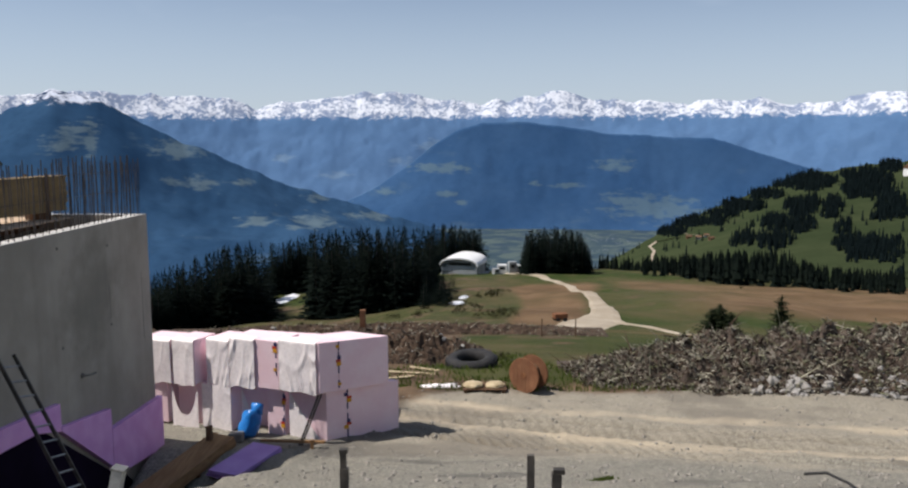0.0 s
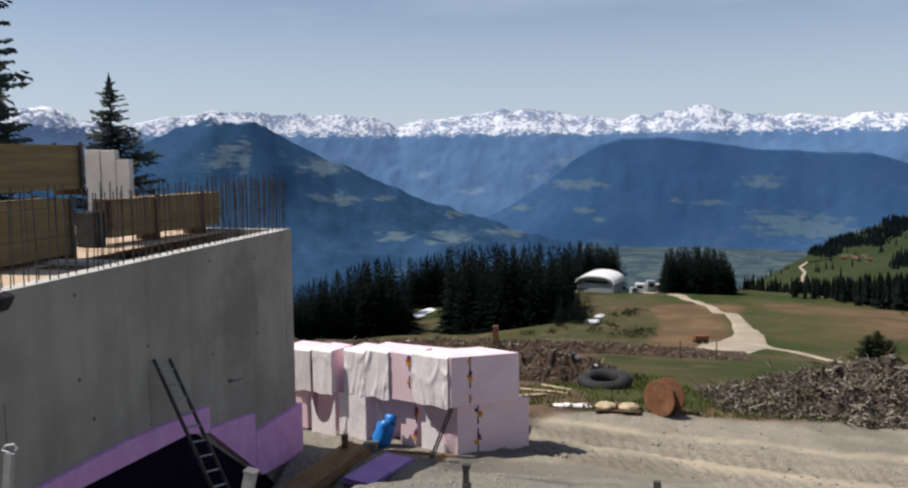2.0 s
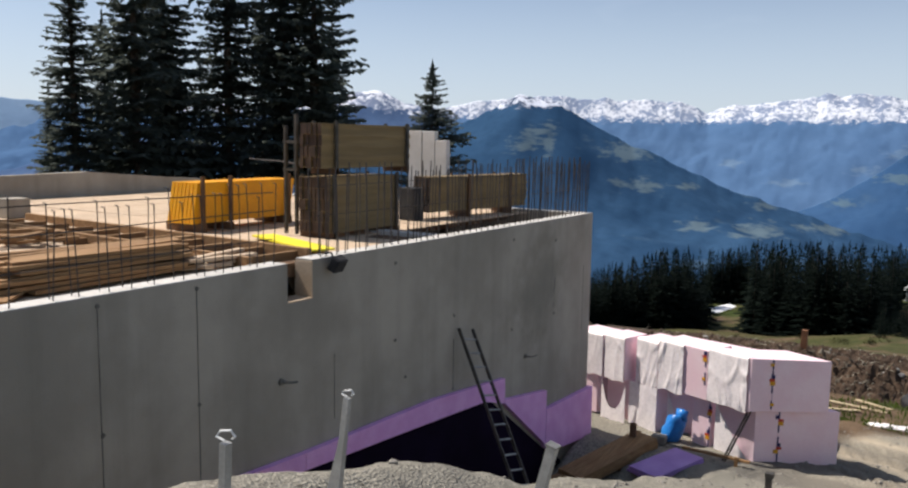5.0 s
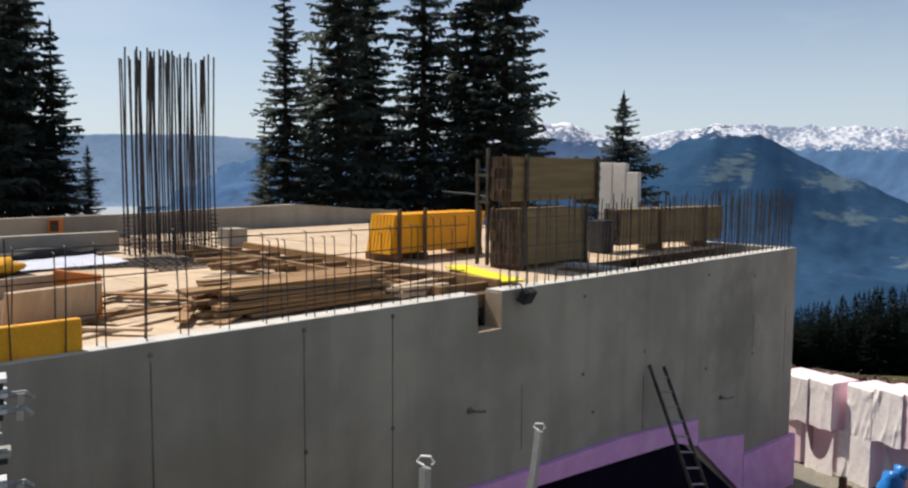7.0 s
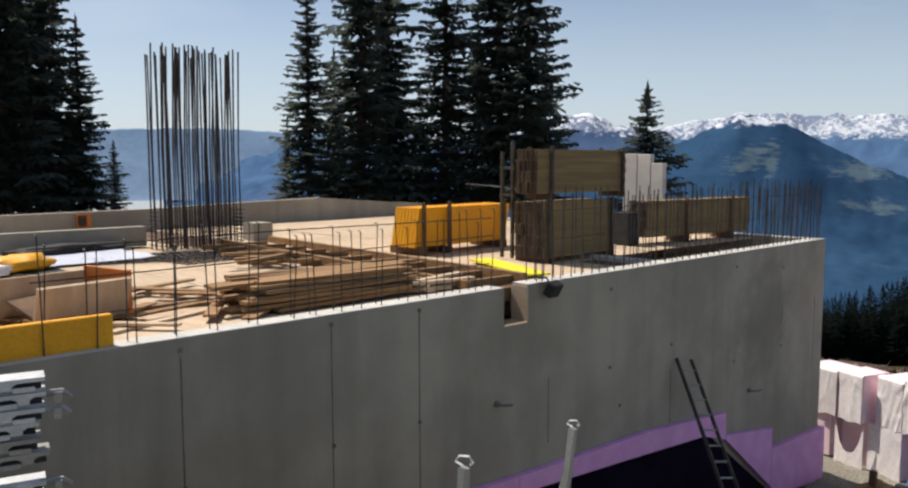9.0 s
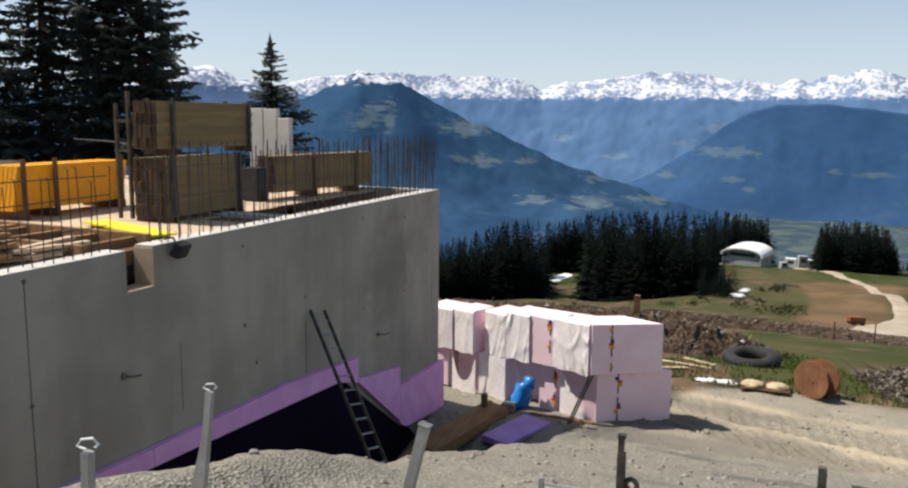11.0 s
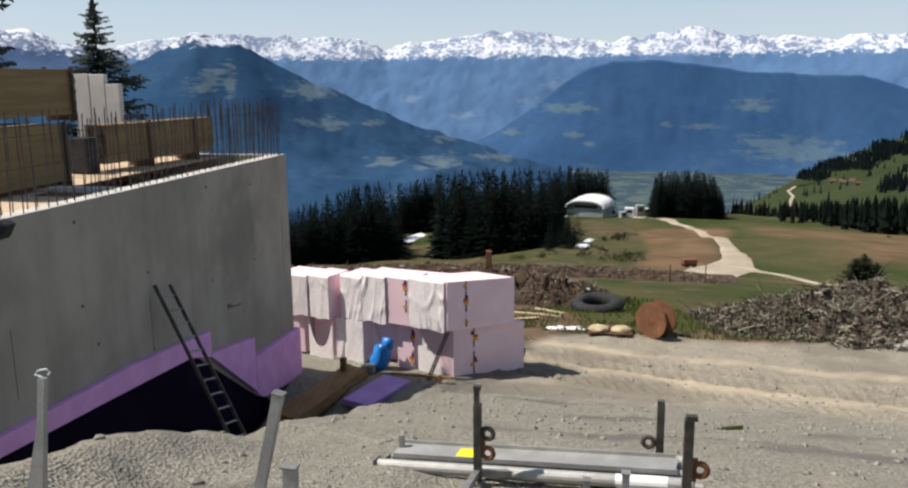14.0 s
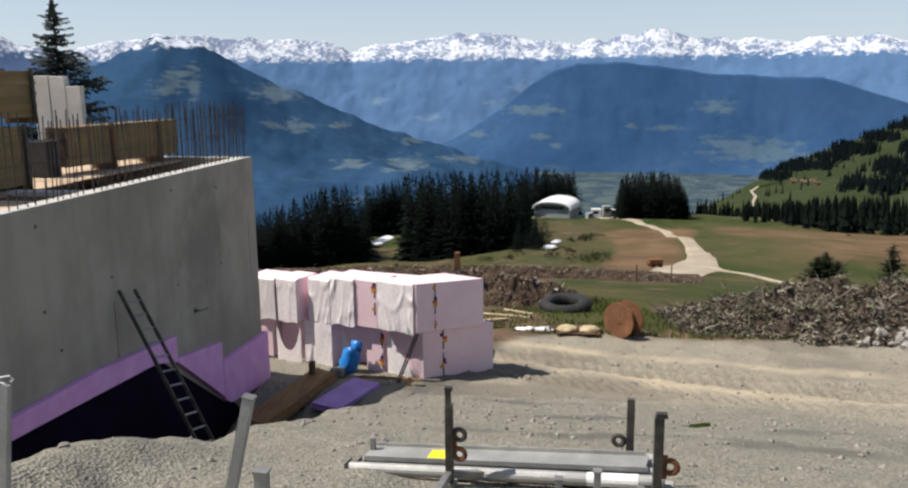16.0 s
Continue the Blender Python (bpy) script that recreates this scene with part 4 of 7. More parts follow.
def foundation():
    t = thing("foundation_wall", "grey cast concrete foundation wall in shade", "wall", kind="structure")
    g = Geo()
    th = 0.32
    # the long wall, with a pocket near the middle left open at the top
    g.box((WX - th / 2, (Y0 + 8.36) / 2, (TOP - 1.5) / 2 - 0.0), (th, 8.36 - Y0, TOP + 1.5))
    g.box((WX - th / 2, 8.615, (5.22 - 1.5) / 2), (th, 0.51, 5.22 + 1.5))
    g.box((WX - th / 2, (8.87 + YC) / 2, (TOP - 1.5) / 2), (th, YC - 8.87, TOP + 1.5))
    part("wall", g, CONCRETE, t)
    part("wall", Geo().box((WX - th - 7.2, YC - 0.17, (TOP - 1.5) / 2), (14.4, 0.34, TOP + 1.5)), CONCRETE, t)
    part("cross_wall", Geo().box((-9.05, 12.72, TOP - 0.62), (1.65, 0.3, 1.24)), CONCRETE_TOP, t)
    # thin top faces in a paler concrete, 5 mm proud
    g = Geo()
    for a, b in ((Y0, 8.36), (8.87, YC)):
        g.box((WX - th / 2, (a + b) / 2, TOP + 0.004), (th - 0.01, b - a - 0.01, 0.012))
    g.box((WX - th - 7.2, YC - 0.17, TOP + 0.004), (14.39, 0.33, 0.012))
    part("wall_top", g, CONCRETE_TOP, t, "paler concrete top")
    # pocket reveal lined with board
    g = Geo()
    g.box((WX - th / 2 + 0.004, 8.862, 5.49), (th, 0.02, 0.54)).box((WX - th / 2 + 0.004, 8.61, 5.232), (th, 0.49, 0.02))
    part("reveal", g, PLY, t, "pale timber lining of the pocket")
    # panel joints: narrow grooves standing as thin ridges of grout
    for y, z0, z1, w in ((3.56, 0.8, 5.6, 0.011), (5.41, 0.8, 5.66, 0.010), (6.77, 0.8, 5.66, 0.010), (9.35, 3.3, 4.3, 0.007), (12.75, 2.93, 3.85, 0.010), (17.1, 3.75, 4.45, 0.008), (18.75, 2.9, 4.5, 0.007)):
        g = Geo().box((WX + 0.003, y, (z0 + z1) / 2), (0.006, w, z1 - z0))
        part("joint", g, DARK_GREY, t)
    for y, z in ((3.56, 5.66), (5.41, 5.67), (6.77, 5.67), (5.42, 4.21), (6.77, 4.2), (3.56, 4.2), (10.9, 4.2), (12.75, 2.9), (12.75, 4.3), (10.9, 5.5), (15.05, 5.5), (17.1, 5.3), (9.35, 2.9), (17.1, 3.6), (15.05, 3.6), (11.2, 3.5)):
        g = Geo().tube([(WX - 0.02, y, z), (WX + 0.012, y, z)], 0.028, 8)
        part("tie_hole", g, DARK_GREY, t)
    for y, z in ((15.7, 2.88), (8.21, 4.14)):
        g = Geo().tube([(WX - 0.02, y, z), (WX + 0.10, y + 0.02, z), (WX + 0.14, y + 0.10, z - 0.01), (WX + 0.14, y + 0.10 + (0.20 if y > 12 else 0.08), z - 0.02)], 0.018, 6)
        g.tube([(WX, y, z), (WX + 0.03, y, z)], 0.05, 8)
        part("anchor_hook", g, DARK_GREY, t)
    return t


DARK_GREY = two_tone("dark_joint", (0.11, 0.104, 0.093), (0.22, 0.205, 0.175), 3, 0.9)
foundation()


def wall_panel(name, yz, mat, thick, label, x=WX):
    """A board on the wall face, its outline given in y and z."""
    n = len(yz)
    v = [(x + 0.004, y, z) for y, z in yz] + [(x + thick, y, z) for y, z in yz]
    f = [tuple(range(n)), tuple(range(2 * n - 1, n - 1, -1))] + [(i + n, (i + 1) % n + n, (i + 1) % n, i) for i in range(n)]
    return part(name, Geo().add(v, f), mat, PERIMETER, label)


PERIMETER = thing("perimeter_insulation", "violet foam insulation boards stepped along the wall foot", "insulation")
wall_panel("foam_board", [(8.6, 2.74), (11.0, 2.58), (13.8, 2.38), (14.62, 2.13), (14.62, 2.66), (12.0, 2.90), (8.6, 3.0)], XPS_VIOLET, 0.11, "")
wall_panel("foam_board", [(4.0, 3.0), (8.59, 2.74), (8.59, 3.0), (4.0, 3.25)], XPS_VIOLET, 0.11, "")
wall_panel("foam_board", [(14.63, 2.12), (16.62, 0.62), (16.62, 1.90), (14.63, 2.2)], XPS_VIOLET, 0.118, "")
wall_panel("foam_board", [(16.63, 0.55), (16.95, 0.36), (19.32, 0.02), (19.32, 1.33), (16.63, 1.45)], XPS_VIOLET, 0.124, "")
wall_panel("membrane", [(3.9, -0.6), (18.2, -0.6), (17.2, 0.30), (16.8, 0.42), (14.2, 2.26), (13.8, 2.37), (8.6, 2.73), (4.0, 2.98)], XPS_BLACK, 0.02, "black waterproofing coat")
part("foam_board", Geo().box((-8.6, 19.30, 0.66), (1.6, 0.12, 1.3)), XPS_VIOLET, PERIMETER)


# deck of plywood sheets behind the wall
def deck():
    t = thing("formwork_deck", "tan plywood formwork deck lit by the sun", "deck", kind="structure")
    part("deck_base", Geo().box((-15.2, 4.3, TOP - 0.17), (13.9, 16.5, 0.2)), DARK_WOOD, t)
    part("deck_base", Geo().box((-16.1, 15.8, TOP - 0.17), (12.0, 6.4, 0.2)), DARK_WOOD, t)
    part("recess_floor", Geo().box((-9.2, 15.9, TOP - 0.6), (1.9, 6.2, 0.1)), DARK_WOOD, t)
    rnd = random.Random(3)
    sheet = Geo().box((0, 0, 0), (1.23, 2.48, 0.021)).mesh("plywood_sheet", PLY)
    for i in range(11):
        for y in (-3.24, -0.74, 1.76, 4.26, 6.76, 10.60, 13.10, 15.60, 17.75):
            x = -8.85 - 1.25 * i
            if x > -10.0 and y > 12.0:
                continue
            if y > 17 or i > 6 and 6 < y < 11:
                y = y - 0.01 * i
            part("plywood_sheet", sheet, PLY, t, at=pose(x + rnd.uniform(-0.01, 0.01), y, TOP - 0.056 + rnd.uniform(0, 0.006), 0, 0, rnd.uniform(-0.3, 0.3)))
    # open joists showing in the gap across the deck
    for k in range(11):
        x = -8.6 - 0.75 * k
        part("joist", Geo().bar((x, 7.9, TOP - 0.02), (x + 0.05, 9.4, TOP - 0.02), 0.08, 0.14), TIMBER, t)
    for y in (8.05, 9.25):
        part("joist", Geo().bar((-8.3, y, TOP + 0.02), (-16.6, y + 0.55, TOP + 0.02), 0.1, 0.16), TIMBER, t)
    # parapet on the far side, and low upstand
    v = []
    ys = [-6, 5.5, 9.3, 12.2, 14.9, 17.9, 19.2]
    zs = [6.26, 6.28, 6.3, 6.38, 6.44, 6.2, 6.12]
    for x in (-22.0, -22.3):
        v += [(x, y, 5.0) for y in ys] + [(x, y, z) for y, z in zip(ys, zs)]
    n = len(ys)
    f = []
    for i in range(n - 1):
        f += [(i, i + 1, n + i + 1, n + i), (2 * n + i + 1, 2 * n + i, 3 * n + i, 3 * n + i + 1), (n + i, n + i + 1, 3 * n + i + 1, 3 * n + i)]
    part("parapet", Geo().add(v, f), CONCRETE, t, "grey concrete parapet")
    part("upstand", Geo().box((-17.6, 4.6, 5.98), (0.25, 5.4, 0.42)), CONCRETE, t, "low concrete upstand")
    part("upstand_box", Geo().box((-17.3, 9.9, 5.95), (0.5, 0.5, 0.4)), CONCRETE, t)
    part("opening_frame", Geo().box((-21.93, 7.55, 6.07), (0.1, 0.34, 0.34)), ORANGE, t, "orange box frame in the parapet")
    part("opening", Geo().box((-21.87, 7.5, 6.07), (0.05, 0.2, 0.28)), DARK_GLASS, t)
    return t


deck()


# starter bars: hooked bars along the wall, taller straight bars at the far end
def starter(h):
    g = Geo()
    w = 0.05
    g.tube([(0, 0, -0.02), (0.005, 0, h * 0.6), (0, 0, h), (-w, 0, h + 0.005)], 0.008, 5)
    return g.mesh("starter_bar", REBAR)


def starter_bars():
    t = thing("starter_bars", "thin rusty reinforcement starter bars along the wall top", "rebar")
    rnd = random.Random(9)
    pins = [starter(h) for h in (1.02, 1.12, 0.95)]
    y = 2.3
    while y < 8.2:
        part("starter_bar", pins[rnd.randrange(3)], REBAR, t, at=pose(WX - 0.09, y, TOP, rnd.uniform(-3, 3), rnd.uniform(-2, 2), 0))
        part("starter_bar", pins[rnd.randrange(3)], REBAR, t, at=pose(WX - 0.22, y + rnd.uniform(-0.05, 0.05), TOP, rnd.uniform(-3, 3), rnd.uniform(-2, 2), 0))
        y += rnd.uniform(0.28, 0.50)
    part("longitudinal_bar", Geo().tube([(WX - 0.07, 2.2, TOP + 0.70), (WX - 0.08, 5, TOP + 0.72), (WX - 0.07, 8.2, TOP + 0.76)], 0.007, 5), REBAR, t)
    part("longitudinal_bar", Geo().tube([(WX - 0.10, 2.2, TOP + 1.0), (WX - 0.11, 5, TOP + 1.02), (WX - 0.10, 8.2, TOP + 1.0)], 0.007, 5), REBAR, t)
    part("longitudinal_bar", Geo().tube([(WX - 0.22, 2.4, TOP + 0.32), (WX - 0.23, 8.3, TOP + 0.34)], 0.007, 5), REBAR, t)
    rod = [Geo().tube([(0, 0, -0.02), (0.01, 0, h * 0.5), (0, 0.01, h)], 0.010, 5).mesh("straight_bar", REBAR) for h in (1.30, 1.22, 1.38)]
    y = 9.1
    while y < 19.1:
        for x in (WX - 0.07, WX - 0.24):
            part("straight_bar", rod[rnd.randrange(3)], REBAR, t, at=pose(x, y + rnd.uniform(-0.03, 0.03), TOP, rnd.uniform(-2, 2), rnd.uniform(-2, 2), 0))
        y += rnd.uniform(0.17, 0.27)
    for i in range(26):
        x = WX - 0.1 - 0.078 * i
        part("straight_bar", rod[rnd.randrange(3)], REBAR, t, at=pose(x, YC - (0.07 if i % 2 else 0.26), TOP, rnd.uniform(-2, 2), rnd.uniform(-2, 2), 0))
    for z in (0.62, 1.05):
        part("longitudinal_bar", Geo().tube([(WX - 0.06, 9.0, TOP + z), (WX - 0.06, 14, TOP + z + 0.01), (WX - 0.06, 19.1, TOP + z)], 0.006, 5), REBAR, t)
    part("longitudinal_bar", Geo().tube([(-12.2, 13.4, 6.95), (-15, 15.6, 6.93), (-19.5, 18.9, 6.85)], 0.016, 5), REBAR, t)


starter_bars()


def column_cage():
    t = thing("column_rebar", "tall bundle of bare reinforcement bars for a column", "rebar")
    rnd = random.Random(4)
    rods = [Geo().tube([(0, 0, -0.05), (rnd.uniform(-0.02, 0.02), rnd.uniform(-0.02, 0.02), h * 0.5), (rnd.uniform(-0.04, 0.04), rnd.uniform(-0.05, 0.05), h)], 0.018, 6).mesh("bar", REBAR) for h in (4.15, 4.25, 4.05, 4.2)]
    for i in range(20):
        for x in (-16.95, -16.45, -16.7):
            if x == -16.7 and i % 3:
                continue
            part("bar", rods[rnd.randrange(4)], REBAR, t, at=pose(x + rnd.uniform(-0.02, 0.02), 7.2 + 0.095 * i + rnd.uniform(-0.025, 0.025), TOP - 0.05, rnd.uniform(-0.6, 0.6), rnd.uniform(-0.6, 0.6), 0))
    for k in range(9):
        z = TOP + 0.06 + 0.085 * k
        g = Geo().tube([(-17, 7.15, z), (-16.4, 7.15, z), (-16.4, 9.05, z), (-17, 9.05, z), (-17, 7.15, z)], 0.008, 5)
        part("stirrup", g, REBAR, t)


column_cage()


# ---- stacks of shuttering beams on the deck ----
def h_beam(length):
    g = Geo()
    for z in (0.0205, 0.1795):
        g.box((0, 0, z), (0.08, length, 0.039))
    g.box((0, 0, 0.1), (0.030, length - 0.006, 0.121))
    return g.mesh("timber_beam", BEAM)


def beam_stack(name, label, x, y0, y1, z, rows, cols, posts, base=0.12, foot=True, turn=0):
    t = thing(name, label, "timber stack", pose(x, (y0 + y1) / 2, z, 0, 0, turn), "stacks of shuttering beams")
    L = y1 - y0
    me = h_beam(L)
    end = Geo().box((0, 0, 0.1), (0.078, 0.012, 0.19)).mesh("beam_end", BEAM_END)
    rnd = random.Random(int(100 * y0))
    for r in range(rows):
        for c in range(cols):
            off = rnd.uniform(-0.03, 0.03)
            b = part("timber_beam", me, BEAM, t, at=pose(-0.1 * c, off, base + 0.2 * r))
            part("beam_end", end, BEAM_END, b, at=pose(0, -L / 2 - 0.006, 0))
    H = base + 0.2 * rows
    for p in posts:
        y = -L / 2 + p * L
        part("stillage_post", Geo().box((0.075, y, H / 2 + 0.02), (0.05, 0.06, H + 0.06)), DARK_WOOD if foot else DARK_POST, t)
        part("stillage_post", Geo().box((-0.1 * cols + 0.03, y, H / 2 + 0.02), (0.05, 0.06, H + 0.06)), DARK_WOOD if foot else DARK_POST, t)
        part("bearer", Geo().box((-0.05 * cols + 0.05, y, base / 2), (0.1 * cols + 0.1, 0.09, base - 0.004)), DARK_WOOD, t)
    return t


beam_stack("beam_stack", "stack of yellow-brown timber shuttering beams on bearers", -9.62, 11.17, 13.25, TOP - 0.045, 5, 7, (0.06, 0.97), 0.10, False)
beam_stack("beam_stack", "upper stack of yellow-brown timber beams on another stack", -9.72, 11.1, 13.8, TOP + 1.10, 4, 5, (0.14, 0.95), 0.11, False)
beam_stack("beam_stack", "long low stack of yellow-brown timber beams beside starter bars", -9.95, 15.3, 19.0, TOP - 0.045, 4, 5, (0.36, 0.80), 0.17, True, -8.5)
solid("dark_crate", soft_box("dark_crate", (0.46, 0.34, 0.72), RUBBER, 0.03), RUBBER, "black plastic crate beside the timber stack", "crate", m=pose(-10.50, 15.05, TOP - 0.03, 0, 0, -8))
g = Geo()
for k in range(2):
    g.box((-10.40 - 0.26 * k, 11.25, 6.86 - 0.1 * k), (0.05, 0.06, 2.18 - 0.2 * k))
g.box((-10.53, 11.25, 7.45), (0.36, 0.05, 0.05)).box((-10.53, 11.25, 6.95), (0.36, 0.05, 0.05))
solid("steel_rack", g, DARK_POST, "dark steel rack end behind the timber stack", "rack", m=pose(0, 0, 0))
SLABS = thing("precast_panels", "pale grey precast concrete panels standing behind the stacks", "concrete panels")
for x, w, h in ((-14.2, 0.46, 2.1), (-13.72, 0.44, 2.08), (-13.28, 0.40, 1.82)):
    part("panel", soft_box("panel", (w, 0.2, h), CONCRETE_TOP, 0.012, 1), CONCRETE_TOP, SLABS, at=pose(x, 20.6, 5.7))


def yellow_box():
    t = thing("panel_stillage", "stillage stacked with bright yellow shuttering panels", "formwork panels", pose(-12.55, 11.55, TOP - 0.045, 0, 0, 2))
    for k in range(7):
        v = Geo().add([(0.35 - 0.1 * k, -1.22, 0.16), (0.35 - 0.1 * k, 1.45, 0.16), (0.40 - 0.1 * k, 1.56, 0.93), (0.40 - 0.1 * k, -1.12, 0.93), (0.27 - 0.1 * k, -1.22, 0.16), (0.27 - 0.1 * k, 1.45, 0.16), (0.32 - 0.1 * k, 1.56, 0.93), (0.32 - 0.1 * k, -1.12, 0.93)],
                      [(0, 1, 2, 3), (7, 6, 5, 4), (1, 0, 4, 5), (2, 1, 5, 6), (3, 2, 6, 7), (0, 3, 7, 4)])
        part("yellow_panel", v, YELLOW, t)
    for y in (-1.05, -0.35, 1.32):
        part("stillage_post", Geo().box((0.46, y, 0.52), (0.05, 0.07, 1.05)), DARK_WOOD, t)
        part("bearer", Geo().box((0, y, 0.075), (1.0, 0.09, 0.15)), DARK_WOOD, t)
    return t


yellow_box()
solid("yellow_board", Geo().bar((-10.55, 10.55, TOP + 0.02), (-8.35, 9.62, TOP + 0.035), 0.42, 0.03), LEMON, "lemon yellow board lying flat on the deck", "board")


def site_lamp():
    t = thing("site_floodlight", "small black floodlight clamped on the wall top", "floodlight", pose(WX + 0.02, 9.22, TOP + 0.02, 0, 0, 8))
    part("lamp_body", soft_box("lamp_body", (0.16, 0.26, 0.22), RUBBER, 0.03), RUBBER, t, at=pose(0.09, 0, -0.2, 0, 28, 0))
    part("bracket", Geo().tube([(-0.12, 0, 0.03), (0.03, 0, 0.06), (0.09, 0, -0.05)], 0.014, 6), RUBBER, t)


site_lamp()


def plank_pile():
    t = thing("plank_pile", "loose pile of long sawn timber planks on the deck", "planks")
    rnd = random.Random(14)
    for r in range(7):
        for c in range(5):
            L = rnd.uniform(2.2, 3.1)
            y = 6.15 + rnd.uniform(-0.25, 0.25)
            a = rnd.uniform(-3, 3)
            part("plank", Geo().box((0, 0, 0), (0.15, L, 0.045)), TIMBER, t, at=pose(-8.62 - 0.17 * c - 0.03 * r, y, TOP + 0.02 + 0.05 * r, rnd.uniform(-0.8, 0.8), rnd.uniform(-3, 3), a))
    s = thing("scattered_planks", "scattered pale planks and offcuts on the deck", "planks")
    for k in range(22):
        L = rnd.uniform(0.7, 2.4)
        part("plank", Geo().box((0, 0, 0), (rnd.uniform(0.08, 0.16), L, 0.03)), TIMBER if k % 3 else PLY, s, at=pose(rnd.uniform(-11.2, -8.5), rnd.uniform(2.9, 5.2), TOP - 0.02 + 0.016 * (k % 6), 0, 0, rnd.uniform(-60, 60)))
    u = thing("offcut_pile", "small heap of timber offcuts by the deck gap", "planks")
    for k in range(8):
        part("plank", Geo().box((0, 0, 0), (0.12, rnd.uniform(0.6, 1.3), 0.05)), TIMBER, u, at=pose(-12.6 + rnd.uniform(-0.5, 0.5), 7.4 + rnd.uniform(-0.4, 0.4), TOP + 0.01 + 0.03 * k, rnd.uniform(-4, 4), 0, rnd.uniform(0, 180)))
    for k in range(7):
        part("plank", Geo().box((0, 0, 0), (0.12, rnd.uniform(0.5, 1.2), 0.04)), PLY, u, at=pose(-8.75 + rnd.uniform(-0.2, 0.2), 7.6 + rnd.uniform(-0.3, 0.3), TOP + 0.01 + 0.02 * k, 0, 0, rnd.uniform(-30, 30)))


plank_pile()


def lumpy(name, mat, s, seed, amp=0.25, sub=3):
    bm = bmesh.new()
    bmesh.ops.create_icosphere(bm, subdivisions=sub, radius=1)
    for v in bm.verts:
        n = noise.noise(v.co * 1.7 + Vector((seed, 0, 0))) + 0.5 * noise.noise(v.co * 4.1 + Vector((0, seed, 0)))
        v.co = Vector((v.co.x * s[0], v.co.y * s[1], v.co.z * s[2])) * (1 + amp * n)
    me = bpy.data.meshes.new(name)
    bm.to_mesh(me)
    bm.free()
    me.polygons.foreach_set("use_smooth", [True] * len(me.polygons))
    me.materials.append(mat)
    return me


def yellow_form():
    t = thing("wall_shutter", "upright yellow shuttering panel with a low yellow panel beside it", "formwork", pose(-8.08, 2.0, TOP))
    part("upright_panel", soft_box("upright_panel", (0.24, 0.55, 2.36), YELLOW, 0.012, 1), YELLOW, t, at=pose(0.0, -0.38, -0.2))
    part("low_panel", soft_box("low_panel", (0.1, 1.05, 0.40), YELLOW, 0.01, 1), YELLOW, t, at=pose(0.02, 0.42, -0.08))
    for k in range(5):
        part("stencil_mark", Geo().box((0.1225, -0.27, 1.88 - 0.085 * k), (0.003, 0.06, 0.065 if k % 3 else 0.04)), DARK_WOOD, t, "dark stencil bar")
    part("strut", Geo().bar((-0.1, -0.2, 0.1), (-1.2, -0.15, 0.02), 0.08, 0.08), YELLOW, t)
    b = thing("timber_formwork_box", "box of plywood and orange boards on the deck", "formwork", pose(-9.9, 3.1, TOP - 0.03, 0, 0, 12))
    part("side_board", Geo().box((0.02, 0.55, 0.28), (0.9, 0.05, 0.55)), ORANGE, b, "orange board")
    part("side_board", Geo().box((0.5, -0.05, 0.25), (0.05, 1.1, 0.5), Euler((0, 0.3, 0)).to_matrix()), PLY, b)
    part("side_board", Geo().box((-0.45, 0, 0.25), (0.05, 1.1, 0.5)), PLY, b)
    part("inner_board", Geo().box((0.05, 0, 0.2), (0.7, 1.0, 0.03), Euler((0.05, 0.25, 0)).to_matrix()), DARK_WOOD, b)
    c = thing("sheeted_pile", "low pile under yellow and white plastic sheeting", "pile", pose(-13.5, 3.4, TOP - 0.04))
    part("base", soft_box("base", (1.4, 1.5, 0.22), RUBBER, 0.05), RUBBER, c)
    part("sheet", lumpy("sheet", YELLOW, (0.5, 0.55, 0.14), 31, 0.5), YELLOW, c, at=pose(0.1, 0.1, 0.3))
    part("sheet", lumpy("sheet", WRAP, (0.4, 0.45, 0.10), 33, 0.5), WRAP, c, at=pose(0.35, -0.3, 0.26))


yellow_form()


def mesh_mats():
    """Welded reinforcement mats lying flat on the deck beside the column."""
    for x, y, w, l, a in ((-14.6, 7.6, 1.6, 2.6, 8), (-15.3, 6.4, 1.5, 2.2, -14)):
        t = thing("reinforcement_mat", "welded steel mesh mat lying flat on the deck", "steel mesh", pose(x, y, TOP - 0.02, 0, 0, a), "mesh mats on the deck")
        for k in range(int(w / 0.15) + 1):
            part("mesh_wire", Geo().bar((-w / 2 + 0.15 * k, -l / 2, 0), (-w / 2 + 0.15 * k, l / 2, 0.004), 0.014, 0.014), REBAR, t)
        for k in range(int(l / 0.15) + 1):
            part("mesh_wire", Geo().bar((-w / 2, -l / 2 + 0.15 * k, 0.016), (w / 2, -l / 2 + 0.15 * k, 0.016), 0.014, 0.014), REBAR, t)


